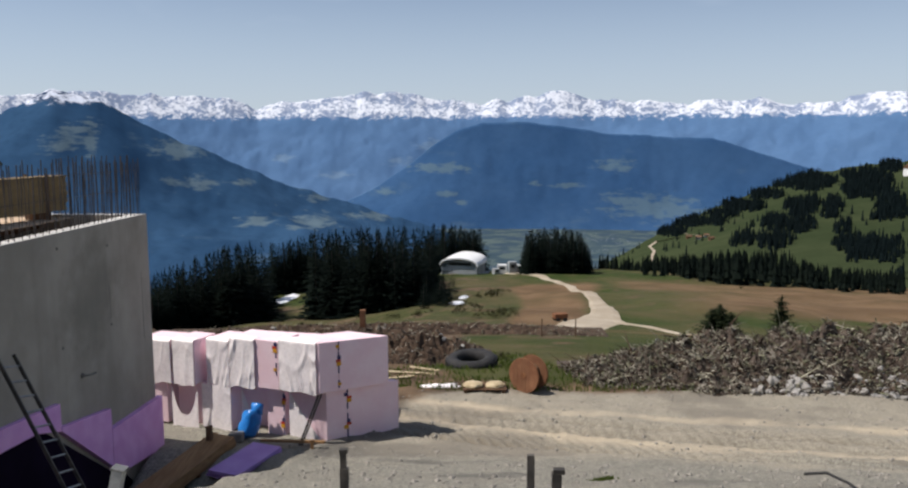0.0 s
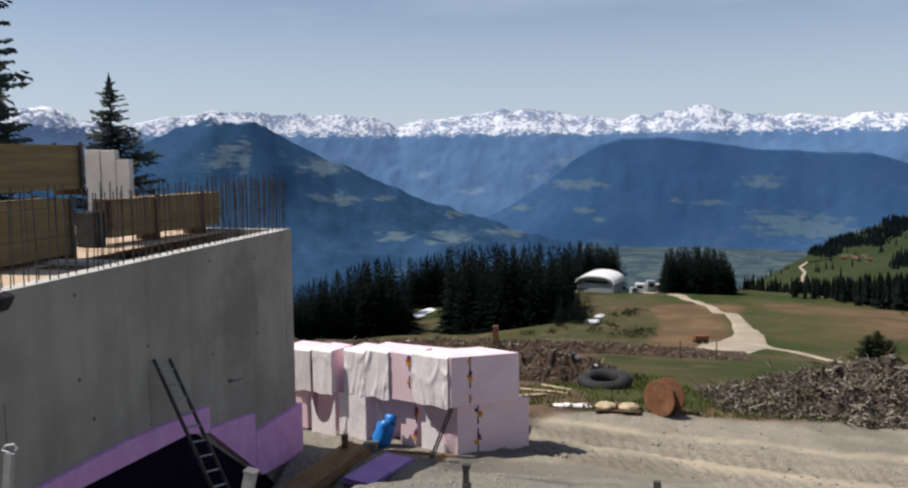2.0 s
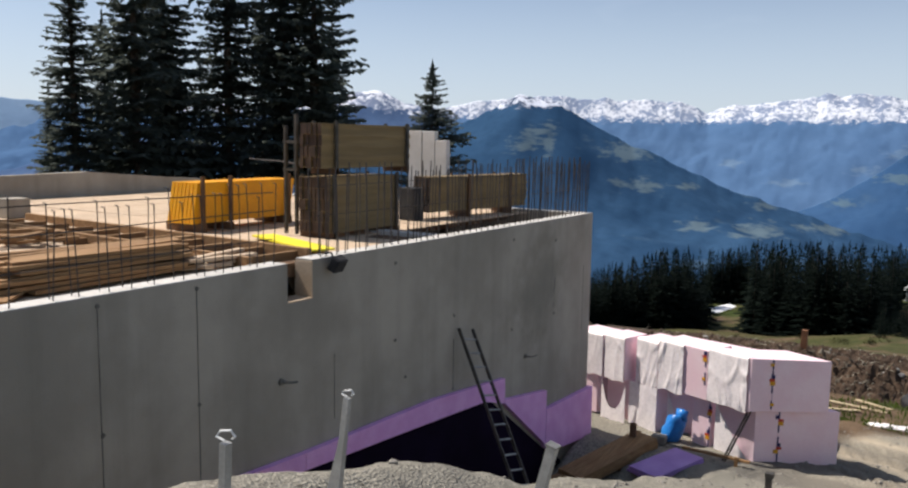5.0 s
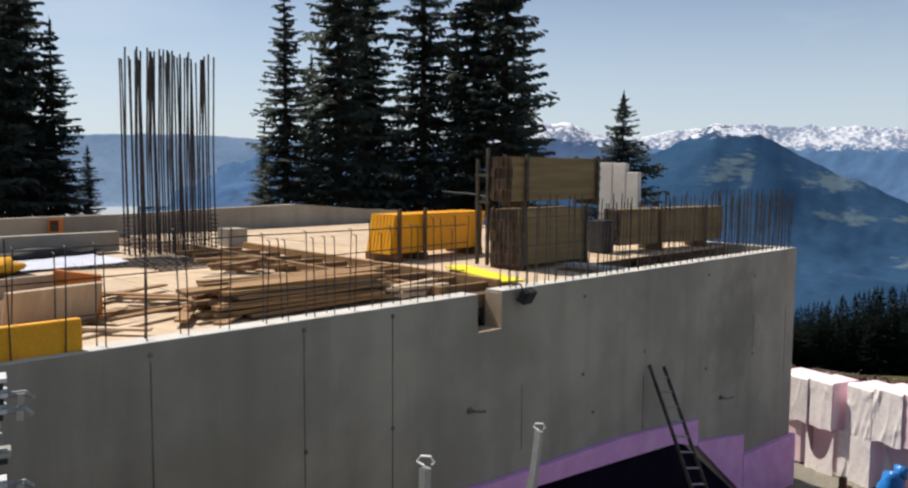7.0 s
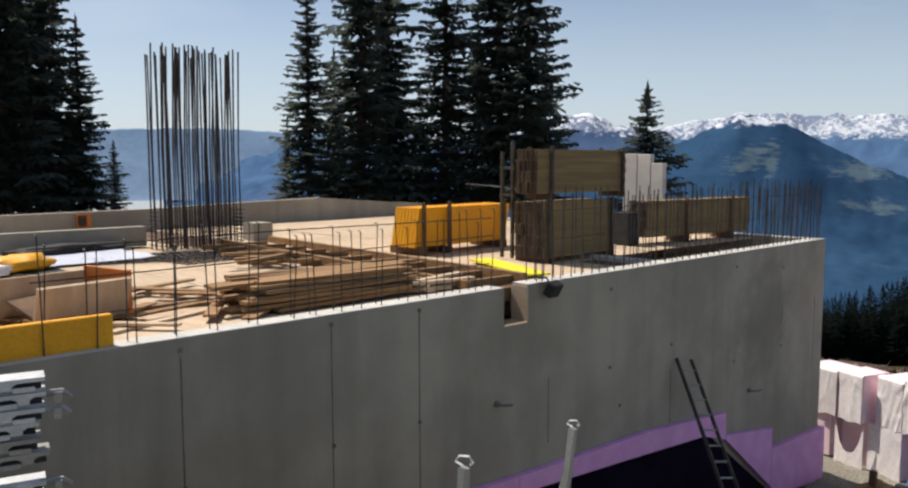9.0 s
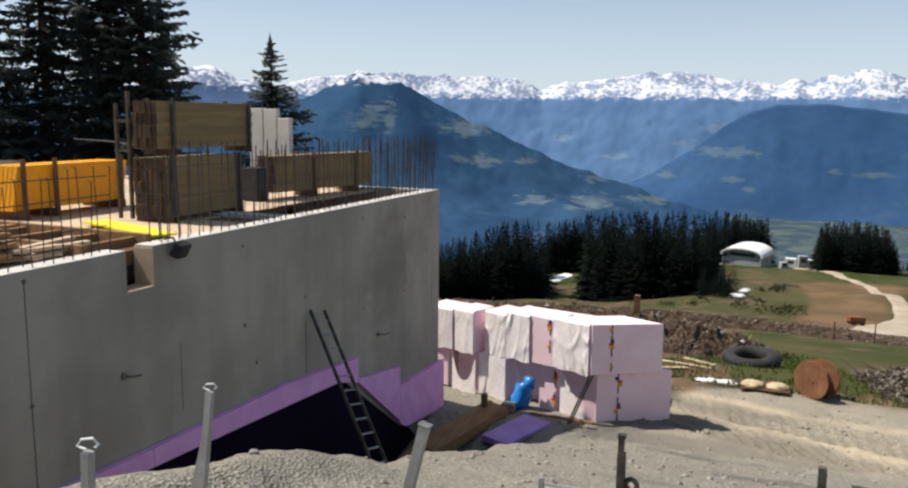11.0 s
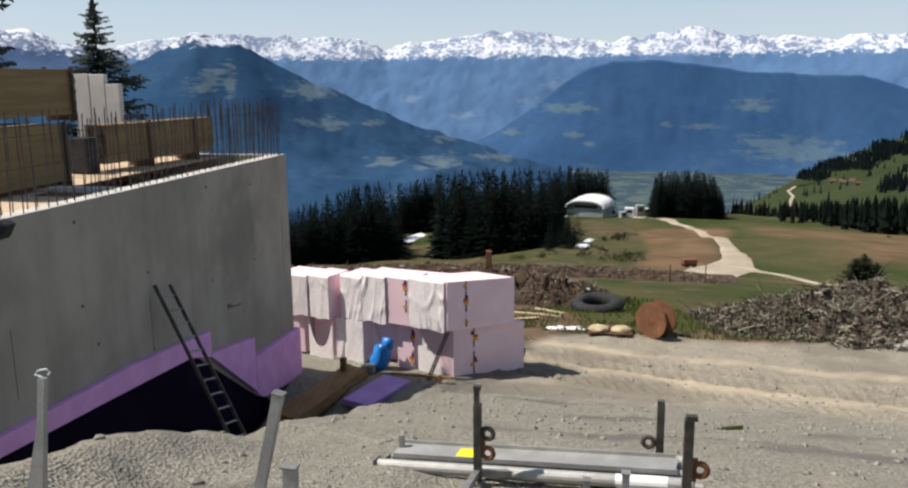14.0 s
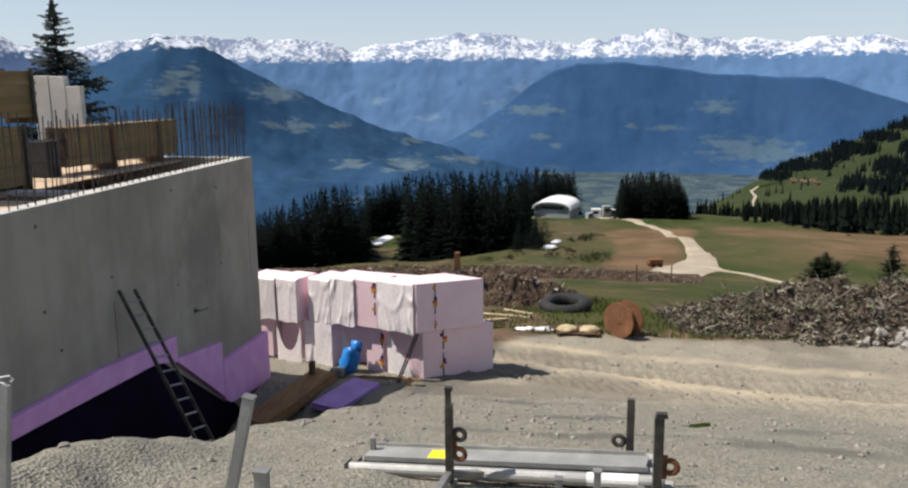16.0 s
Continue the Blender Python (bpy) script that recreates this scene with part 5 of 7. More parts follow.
def tarpaulin():
    t = thing("tarpaulin", "pale blue-white tarpaulin spread flat with dark folded edge", "tarpaulin", pose(-16.0, 5.5, TOP - 0.03, 0, 0, 4))
    g = Geo()
    for i in range(19):
        for j in range(15):
            x, y = -0.9 + 0.1 * i, -1.05 + 0.15 * j
            g.v.append((x + 0.04 * noise.noise((x, y * 2, 1)), y + 0.05 * noise.noise((x * 2, y, 4)), 0.03 + 0.05 * abs(noise.noise((x * 2.2, y * 1.6, 7)))))
    for i in range(18):
        for j in range(14):
            g.f.append((i * 15 + j, (i + 1) * 15 + j, (i + 1) * 15 + j + 1, i * 15 + j + 1))
    part("sheet", g, TARP_PALE, t, smooth=True)
    part("folded_edge", lumpy("folded_edge", RUBBER, (0.32, 1.15, 0.13), 41, 0.35), RUBBER, t, "dark folded edge", at=pose(-1.05, 0.1, 0.1))


TARP_PALE = two_tone("pale_tarpaulin", (0.52, 0.55, 0.66), (0.62, 0.65, 0.74), 2.5, 0.45, fine=14, bump=0.3, dist=0.02)
mesh_mats()
tarpaulin()


# ---- foam bundles in the yard ----
def pack_block(name, p, c, z0, z1, sag, mat):
    """A bevelled prism over the ground line p[0] to p[1] and the depth vector c."""
    bm = bmesh.new()
    q = [p[0], p[1], p[1] + c, p[0] + c]
    lo = [bm.verts.new((v.x, v.y, z0)) for v in q]
    hi = [bm.verts.new((v.x, v.y, z1 - (sag if k > 1 else 0))) for k, v in enumerate(q)]
    bm.faces.new(lo[::-1]), bm.faces.new(hi)
    for k in range(4):
        bm.faces.new((lo[k], lo[(k + 1) % 4], hi[(k + 1) % 4], hi[k]))
    bmesh.ops.bevel(bm, geom=bm.edges[:], offset=0.016, segments=2, affect="EDGES", profile=0.6)
    me = bpy.data.meshes.new(name)
    bm.to_mesh(me)
    bm.free()
    me.materials.append(mat)
    return me


def film_sheet(a, b, z0, h, top, hem, seed, drape=0.9, lap=0.0):
    """Crumpled film hanging before the front line a to b; top(u) is how high it reaches."""
    g = Geo()
    nu, nv = 40, 30
    d = b - a
    n = Vector((d.y, -d.x, 0)).normalized()
    for i in range(nu + 1):
        u = i / nu
        low = hem + 0.016 * math.sin(9 * u + seed) + 0.03 * noise.noise((u * 3, seed, 0))
        for j in range(nv + 1):
            v = low + (top(u) - low) * j / nv
            r1, r2 = math.hypot(u - 0.02, 1.04 - v), math.hypot(1.0 - u, 1.02 - v)
            # swags that hang from the upper corners, then soft crumples
            w1, w2 = noise.noise((u * 1.7, v * 1.7, seed)), noise.noise((u * 1.7, v * 1.7, seed + 4))
            ring = max(0.0, math.sin(8.5 * r1 + seed + 3.4 * w1)) ** 3 * math.exp(-1.9 * r1) * (0.6 + w2)
            ring += max(0.0, math.sin(7.5 * r2 + 1.7 * seed + 3.4 * w2)) ** 3 * math.exp(-1.9 * r2) * (0.6 + w1)
            fold = max(0.0, math.sin(15 * (u + 0.5 * (v - 0.5) * math.sin(seed)) + 3 * noise.noise((u * 2.5, v * 1.2, seed + 9)))) ** 3 * (1 - v) * 0.5
            soft = noise.noise((u * 2.4, v * 2.4, seed * 1.7)) + 0.35 * noise.noise((u * 7, v * 6, seed))
            out = 0.024 + drape * (0.030 * ring + 0.012 * fold + 0.006 * (soft + 1)) + 0.03 * math.sin(math.pi * u) * v * (1 - v)
            q = a + d * u + n * out * (0.35 if j == nv and lap else 1.0)
            g.v.append((q.x, q.y, z0 + h * v))
    for i in range(nu):
        for j in range(nv):
            k = i * (nv + 1) + j
            g.f.append((k, k + nv + 1, k + nv + 2, k + 1))
    if lap:
        o = len(g.v)
        for i in range(nu + 1):
            q = a + d * (i / nu) - n * (lap + 0.05 * math.sin(9 * i / nu + seed))
            g.v.append((q.x, q.y, z0 + h * top(i / nu) + 0.006))
        for i in range(nu):
            g.f.append((i * (nv + 1) + nv, (i + 1) * (nv + 1) + nv, o + i + 1, o + i))
    return g


def print_marks(t, a, d, z0, h, marks, seed):
    """A printed column on a pack's side: thin bar with blocks of colour."""
    rnd = random.Random(seed)
    n = Vector((d.y, -d.x, 0)).normalized()
    turn = math.degrees(math.atan2(d.y, d.x))
    for u, v0, v1 in marks:
        q = a + d * u + n * 0.004
        part("print_label", Geo().box((0, 0, 0), (0.035, 0.006, (v1 - v0) * h)), PRINT_NAVY, t, at=pose(q.x, q.y, z0 + h * (v0 + v1) / 2, 0, 0, turn))
        v = v0 + 0.35 * (v1 - v0)
        for mat, w, hh in ((PRINT_AMBER, 0.12, 0.09), (PRINT_RED, 0.13, 0.06), (PRINT_NAVY, 0.09, 0.09)) if v1 - v0 > 0.3 else ((PRINT_AMBER, 0.09, 0.07),):
            e = q + d.normalized() * rnd.uniform(-0.05, 0.05) + n * 0.004
            part("print_label", Geo().box((0, 0, 0), (w, 0.006, hh)), mat, t, at=pose(e.x, e.y, z0 + h * v + hh / 2, 0, 0, turn))
            v += (hh + 0.004) / h


def foam_pack(label, a, b, c, z0, z1, films=(), front=(), side=(), seam=None, sag=0.0, seed=0, inset=0.0):
    """A strapped pack of foam boards over the ground line a to b, c deep, with sheets of film on its front."""
    a, b, c = Vector((*a, 0)), Vector((*b, 0)), Vector((*c, 0))
    base = Vector((a.x, a.y, z0))
    t = thing("foam_bundle", label, "insulation bundle", Matrix.Translation(base), "packs of foam boards")
    a, b, h = a - Vector((base.x, base.y, 0)), b - Vector((base.x, base.y, 0)), z1 - z0
    if seam:
        part("board_block", pack_block("board_block", (a, b), c * (seam - 0.003), 0, h, sag * seam, XPS), XPS, t)
        e = c * (seam + 0.003)
        part("board_block", pack_block("board_block", (a + e, b + e), c * (1 - seam - 0.003), 0, h - sag * seam, sag * (1 - seam), XPS), XPS, t)
    else:
        part("board_block", pack_block("board_block", (a + c * inset, b + c * inset), c * (1 - inset), 0, h, sag, XPS), XPS, t)
    for k, (u0, u1, top, hem, drape, lap) in enumerate(films):
        p, q = a.lerp(b, u0), a.lerp(b, u1)
        part("wrap_film", film_sheet(p, q, 0, h, top, hem, seed + 2.3 * k + 0.6, drape, lap), WRAP, t, "white crumpled film", smooth=True)
    print_marks(t, a, b - a, 0, h, front, seed)
    print_marks(t, b, c, 0, h, side, seed + 1)
    return t


def whole(u):
    return 1.004


UP = "upper pack of pink foam boards with white film over the end"
LO = "lower pack of pink foam boards with torn film"
foam_pack(LO, (-4.84, 20.14), (-3.82, 19.68), (1.68, 1.06), 0.02, 1.335, ((0.0, 0.97, lambda u: max(0.05, 0.98 - 1.02 * u ** 0.8), -0.02, 1.0, 0),), (), ((0.28, 0.60, 0.98), (0.28, 0.05, 0.52)), 0.28, 0, 1)
foam_pack(UP, (-5.02, 19.97), (-3.93, 19.48), (1.57, 0.97), 1.34, 2.615, ((0.0, 0.93, whole, -0.03, 2.8, 0.25),), (), ((0.27, 0.80, 0.98), (0.27, 0.36, 0.78), (0.27, 0.06, 0.22)), 0.27, 0.04, 2)
foam_pack(LO, (-7.30, 20.80), (-6.45, 20.50), (0.22, 0.8), 0.0, 1.20, ((0.0, 1.0, whole, 0.0, 0.8, 0),), (), (), None, 0, 3)
foam_pack("lower pack of pink foam boards set back behind a sack", (-6.36, 21.02), (-5.48, 20.78), (0.2, 0.6), 0.0, 1.24, ((0.0, 0.5, lambda u: max(0.03, 0.95 - 0.9 * u), 0.0, 0.8, 0),), (), (), None, 0, 10)
foam_pack("lower pack of plain pink foam boards", (-5.46, 20.32), (-4.96, 20.13), (0.25, 1.1), 0.0, 1.26, (), ((0.93, 0.55, 0.92), (0.93, 0.05, 0.45)), (), None, 0, 12)
foam_pack(UP, (-6.44, 20.50), (-5.06, 19.99), (0.34, 0.85), 1.265, 2.52, ((0.0, 0.52, whole, -0.02, 2.2, 0.2),), ((0.95, 0.66, 0.98), (0.95, 0.30, 0.56)), (), None, 0.0, 4)
foam_pack(UP, (-7.12, 20.75), (-6.46, 20.51), (0.34, 0.85), 1.22, 2.42, ((0.0, 1.0, whole, -0.02, 1.9, 0.2),), (), (), None, 0.0, 11)
foam_pack(LO, (-8.14, 20.92), (-7.36, 20.66), (0.22, 0.9), 0.0, 1.19, ((0.0, 1.0, lambda u: 0.30 + 0.68 * abs(2 * u - 1) ** 2.6, 0.0, 0.7, 0),), (), (), None, 0, 5, 0.28)
foam_pack(UP, (-8.06, 20.86), (-7.42, 20.62), (0.30, 0.85), 1.195, 2.37, ((0.0, 1.0, whole, -0.02, 0.9, 0.2),), (), (), None, 0.0, 6)
foam_pack("lower pack of pink foam boards", (-9.2, 21.2), (-8.3, 20.98), (0.22, 0.7), 0.06, 1.18, (), (), (), None, 0, 7)
foam_pack(UP, (-9.05, 21.1), (-8.12, 20.84), (0.28, 0.85), 1.185, 2.33, ((0.35, 1.0, whole, -0.01, 0.8, 0.2),), (), (), None, 0.0, 8)
foam_pack("row of foam packs behind the others", (-7.0, 22.0), (-3.9, 21.3), (0.4, 1.0), 0.0, 2.12, (), (), (), 0.5, 0, 9)


bag = thing("plastic_sack", "bright blue plastic sack leaning on the foam packs", "sack", pose(-6.0, 20.02, lz(-6.0, 20.02), 0, 22, 8))
part("bag_body", lumpy("bag_body", BLUE, (0.27, 0.22, 0.44), 3, 0.38), BLUE, bag, at=pose(0, 0, 0.38))
part("bag_neck", lumpy("bag_neck", BLUE, (0.17, 0.12, 0.15), 8, 0.5, 2), BLUE, bag, at=pose(0.05, 0, 0.80, 0, 25, 0))
pole = thing("leaning_bars", "thin dark bars leaning against the foam packs", "bar")
part("bar", Geo().bar((-4.40, 19.38, lz(-4.40, 19.38)), (-3.90, 19.50, 1.34), 0.05, 0.04), REBAR, pole)
part("bar", Geo().bar((-4.47, 19.42, lz(-4.47, 19.42)), (-3.98, 19.52, 1.30), 0.05, 0.04), REBAR, pole)


# ---- beside the excavation: beams, foam sheets, ladder ----
FOAM_LILAC = two_tone("lilac_foam_sheet", (0.42, 0.25, 0.58), (0.50, 0.32, 0.66), 2.2, 0.75, fine=60, bump=0.1)


def beams_on_ground():
    t = thing("timber_beams", "stack of long brown timber boards lying beside the pit", "boards")
    a, b = Vector((-6.93, 16.05, 0.27)), Vector((-6.18, 18.86, 0.47))
    d = (b - a).normalized()
    w = Vector((d.y, -d.x, 0)).normalized()
    rnd = random.Random(23)
    for layer in range(3):
        for k in range(4):
            o = w * (-0.255 + 0.17 * k) - Vector((0, 0, 0.088 * layer))
            o += d * (rnd.uniform(-0.06, 0.06) - (0.28 if k == 0 and layer else 0.0))
            part("timber_board", Geo().bar(a + o, b + o + d * rnd.uniform(-0.03, 0.05), 0.163, 0.083), TIMBER, t)
    for f in (0.12, 0.5, 0.88):
        q = a.lerp(b, f)
        z1 = q.z - 0.225
        z0 = min(lz(q.x - 0.25, q.y), lz(q.x + 0.25, q.y), z1 - 0.05) - 0.02
        part("bearer", Geo().box((q.x, q.y, (z0 + z1) / 2), (0.62, 0.1, z1 - z0)), DARK_WOOD, t)
    part("timber_block", Geo().box((-6.40, 18.60, 0.66), (0.13, 0.13, 0.32)), DARK_WOOD, t)
    s = thing("foam_sheets", "violet foam sheets stacked loosely on the ground", "insulation sheets", pose(-5.36, 17.87, 0.19, 3, 0, -23.5))
    for k in range(3):
        part("foam_sheet", Geo().box((0.02 * k, 0.03 * (k % 2), 0.03 + 0.054 * k), (0.80, 1.60, 0.05), Euler((0, 0, 0.03 * (k - 1))).to_matrix()), FOAM_LILAC, s)
    b = thing("wooden_batten", "thin wooden batten trestle on the gravel", "batten")
    part("batten", Geo().bar((-5.3, 19.0, lz(-5.3, 19.0) + 0.16), (-3.7, 18.75, lz(-3.7, 18.75) + 0.16), 0.08, 0.05), TIMBER, b)
    part("peg", Geo().box((-4.0, 18.75, lz(-4.0, 18.75) + 0.02), (0.07, 0.06, 0.42)), TIMBER, b)
    r = thing("broken_block", "small pale concrete block", "block", pose(-6.1, 19.7, lz(-6.1, 19.7) + 0.02))
    part("block", soft_box("block", (0.35, 0.25, 0.22), STONE, 0.03), STONE, r)


beams_on_ground()


def ladder():
    t = thing("ladder", "dark grey metal ladder leaning against the concrete wall", "ladder")
    head = Vector((-7.82, 13.05, 4.0))
    d = Vector((-1.6, 0.73, 2.38)).normalized()
    foot = head.copy()
    while foot.z > lz(foot.x, foot.y) + 0.02:
        foot -= d * 0.02
    side = Vector((0, 1, 0)) - d * d.y
    side.normalize()
    nrm = side.cross(d)
    for s in (-0.21, 0.21):
        part("rail", Geo().bar(foot + side * s, head + side * s, 0.026, 0.06, nrm), DARK_POST, t)
    n = int((head - foot).length / 0.28)
    for k in range(1, n + 1):
        p = foot + d * (0.28 * k - 0.1)
        part("rung", Geo().bar(p - side * 0.2, p + side * 0.2, 0.028, 0.026, nrm), STEEL_DULL, t)


ladder()


# ---- foreground: prop stillage, guard-rail posts, scaffold decks ----
PROP_A, PROP_B = (-1.90, 6.22, 4.36), (0.62, 5.80, 4.60)


def prop_stillage():
    base = 4.40
    t = thing("prop_stillage", "steel stacking stillage with lifting rings holding props", "stillage")
    for (x, y, top), r in (((-1.0, 5.9, 5.21), 0), ((0.41, 6.48, 4.95), 1), ((0.49, 5.11, 5.40), 2),):
        z = lz(x, y) + 0.03
        cut = 0.12 if r == 0 else 0.0
        p = part("corner_post", Geo().box((x + 0.006, y, (top - cut + z) / 2), (0.060, 0.055, top - cut - z)), DARK_POST, t)
        if r == 0:
            part("spigot", Geo().box((x, y, top - 0.07), (0.042, 0.042, 0.14)), DARK_POST, p)
        part("post_cap", Geo().box((x + (0.02 if r == 2 else 0.004), y, top + 0.012), (0.072 if r == 2 else 0.058, 0.048, 0.03)), DARK_POST, p)
        if r != 1:
            part("eye_plate", Geo().box((x + 0.045, y, top - (0.44 if r == 0 else 0.34)), (0.04, 0.02, 0.16)), RUSTY, p)
        part("foot_plate", Geo().box((x, y, z - 0.01), (0.12, 0.12, 0.03)), STEEL_DULL, p)
        s = -1 if r == 1 else 1
        for zz in ((0.36, 0.52) if r == 0 else (0.34,)):
            part("lifting_ring", Geo().ring((x + (0.085 if r != 1 else -0.085), y, top - zz), (0.15, 1, 0), 0.044, 0.020), RUSTY if r in (0, 2) and zz > 0.5 or r == 2 else DARK_POST, p)
    for a, b in (((-1.0, 5.9), (0.41, 6.48)), ((-0.96, 4.72), (0.49, 5.11)), ((-1.0, 5.9), (-0.96, 4.72)), ((0.41, 6.48), (0.49, 5.11))):
        part("base_rail", Geo().bar((*a, lz(*a) + 0.10), (*b, lz(*b) + 0.10), 0.05, 0.05), STEEL_DULL, t)
    q = thing("steel_props", "galvanised steel props and a tray lying across the stillage", "props")
    for k, (dy, dz, r) in enumerate(((0.0, 0.0, 0.052), (0.13, -0.05, 0.042), (0.26, -0.055, 0.042), (0.39, -0.055, 0.042), (0.50, -0.05, 0.042), (0.2, -0.13, 0.045))):
        a, b = Vector((PROP_A[0] + 0.05 * k, PROP_A[1] + dy, PROP_A[2] + dz)), Vector((PROP_B[0] + 0.02 * k, PROP_B[1] + dy, PROP_B[2] + dz))
        p = part("prop_tube", Geo().pipe(a, b, r), STEEL, q)
        part("end_plate", Geo().box(a - Vector((0.006, 0, 0)), (0.012, 0.13, 0.13), Euler((0, 0, -0.2)).to_matrix()), STEEL_DULL, p)
        if k == 0:
            part("white_band", Geo().pipe(a.lerp(b, 0.78), a.lerp(b, 0.93), r + 0.002), WHITE_PAINT, p)
    a, b = Vector(PROP_A) + Vector((0.1, 0.28, 0.010)), Vector(PROP_B) + Vector((-0.1, 0.28, 0.010))
    p = part("steel_tray", Geo().bar(a, b, 0.27, 0.012), STEEL, q, "flat galvanised tray")
    for s in (-0.135, 0.135):
        part("tray_rim", Geo().bar(a + Vector((0, s, 0.015)), b + Vector((0, s, 0.015)), 0.012, 0.04), STEEL, p)
    part("yellow_mark", Geo().bar(a.lerp(b, 0.24) + Vector((0, 0, 0.008)), a.lerp(b, 0.33) + Vector((0, 0, 0.008)), 0.16, 0.004), LEMON, p, "yellow paint mark")
    part("tray_clip", Geo().box(a + Vector((0.03, 0.05, 0.06)), (0.04, 0.05, 0.12)), STEEL_DULL, p)


prop_stillage()


def rail_post(label, top, lean, h, hook, wide=0.05):
    x, y, z = top
    foot = Vector((x + lean[0], y + lean[1], z - h))
    t = thing("guard_rail_post", label, "guard rail post")
    part("tube", Geo().bar(foot, top, wide if not hook else wide * 0.6, 0.05 if not hook else 0.03, (0, 1, 0)), STEEL, t)
    d = (Vector(top) - foot).normalized()
    if not hook:
        part("tube_cap", Geo().bar(Vector(top) - d * 0.004, Vector(top) + d * 0.006, wide + 0.012, 0.062, (0, 1, 0)), STEEL_DULL, t)
    if hook:
        part("hook", Geo().tube([Vector(top) + Vector((0.004, -0.01, 0.012)), Vector(top) + Vector((-0.030, -0.012, 0.020)), Vector(top) + Vector((-0.018, -0.005, 0.040)), Vector(top) + Vector((0.022, 0.004, 0.046)), Vector(top) + Vector((0.036, 0.010, 0.026)), Vector(top) + Vector((0.020, 0.012, 0.014))], 0.0042, 6), WHITE_PAINT, t)
    if hook and wide > 0.05:
        g = Geo()
        hi, lo = foot + d * 0.80 * h, foot + d * 0.35 * h
        y0, y1 = Vector((0, -0.012, 0)), Vector((0, 0.018, 0))
        left, right = Vector((-0.085, 0, 0)), Vector((0.022, 0, 0))
        q = [hi + left * 0.18, lo + left, foot + left, foot + right, lo + right, hi + right * 0.8]
        g.add([v + y0 for v in q] + [v + y1 for v in q], [tuple(range(6)), tuple(range(11, 5, -1))] + [(i, (i + 1) % 6, (i + 1) % 6 + 6, i + 6) for i in range(6)])
        part("gusset", g, STEEL, t)
    part("ground_spike", Geo().bar(foot - d * 0.25, foot, 0.03, 0.03, (0, 1, 0)), STEEL_DULL, t)


rail_post("leaning galvanised square guard rail post", (-1.64, 3.67, 6.0), (-0.235, -0.02, 0), 0.98, False)
rail_post("galvanised guard rail post with a hooked top", (-2.66, 3.29, 6.16), (-0.10, -0.05, 0), 1.02, True, 0.06)
rail_post("short galvanised guard rail post with a hooked top", (-2.01, 1.86, 6.50), (-0.06, 0.01, 0), 0.95, True, 0.05)
rail_post("short galvanised guard rail post stub", (-1.484, 3.4, 5.752), (-0.02, 0, 0), 0.6, False, 0.062)
rail_post("short steel post stub beside the stillage", (0.109, 5.0, 5.058), (0, 0, 0), 0.5, False, 0.045)
rail_post("short steel post stub beside the stillage", (-0.135, 4.9, 5.04), (0, 0, 0), 0.46, False, 0.045)


# near-black colour that stands in for the shade inside the deck slots
SLOT_SHADE = two_tone("deck_slot_shade", (0.02, 0.021, 0.024), (0.045, 0.046, 0.05), 9, 0.7, 0.2)
DECK_STEEL = two_tone("galvanised_deck", (0.46, 0.47, 0.48), (0.60, 0.61, 0.62), 9, 0.5, 0.2, fine=60, bump=0.1)


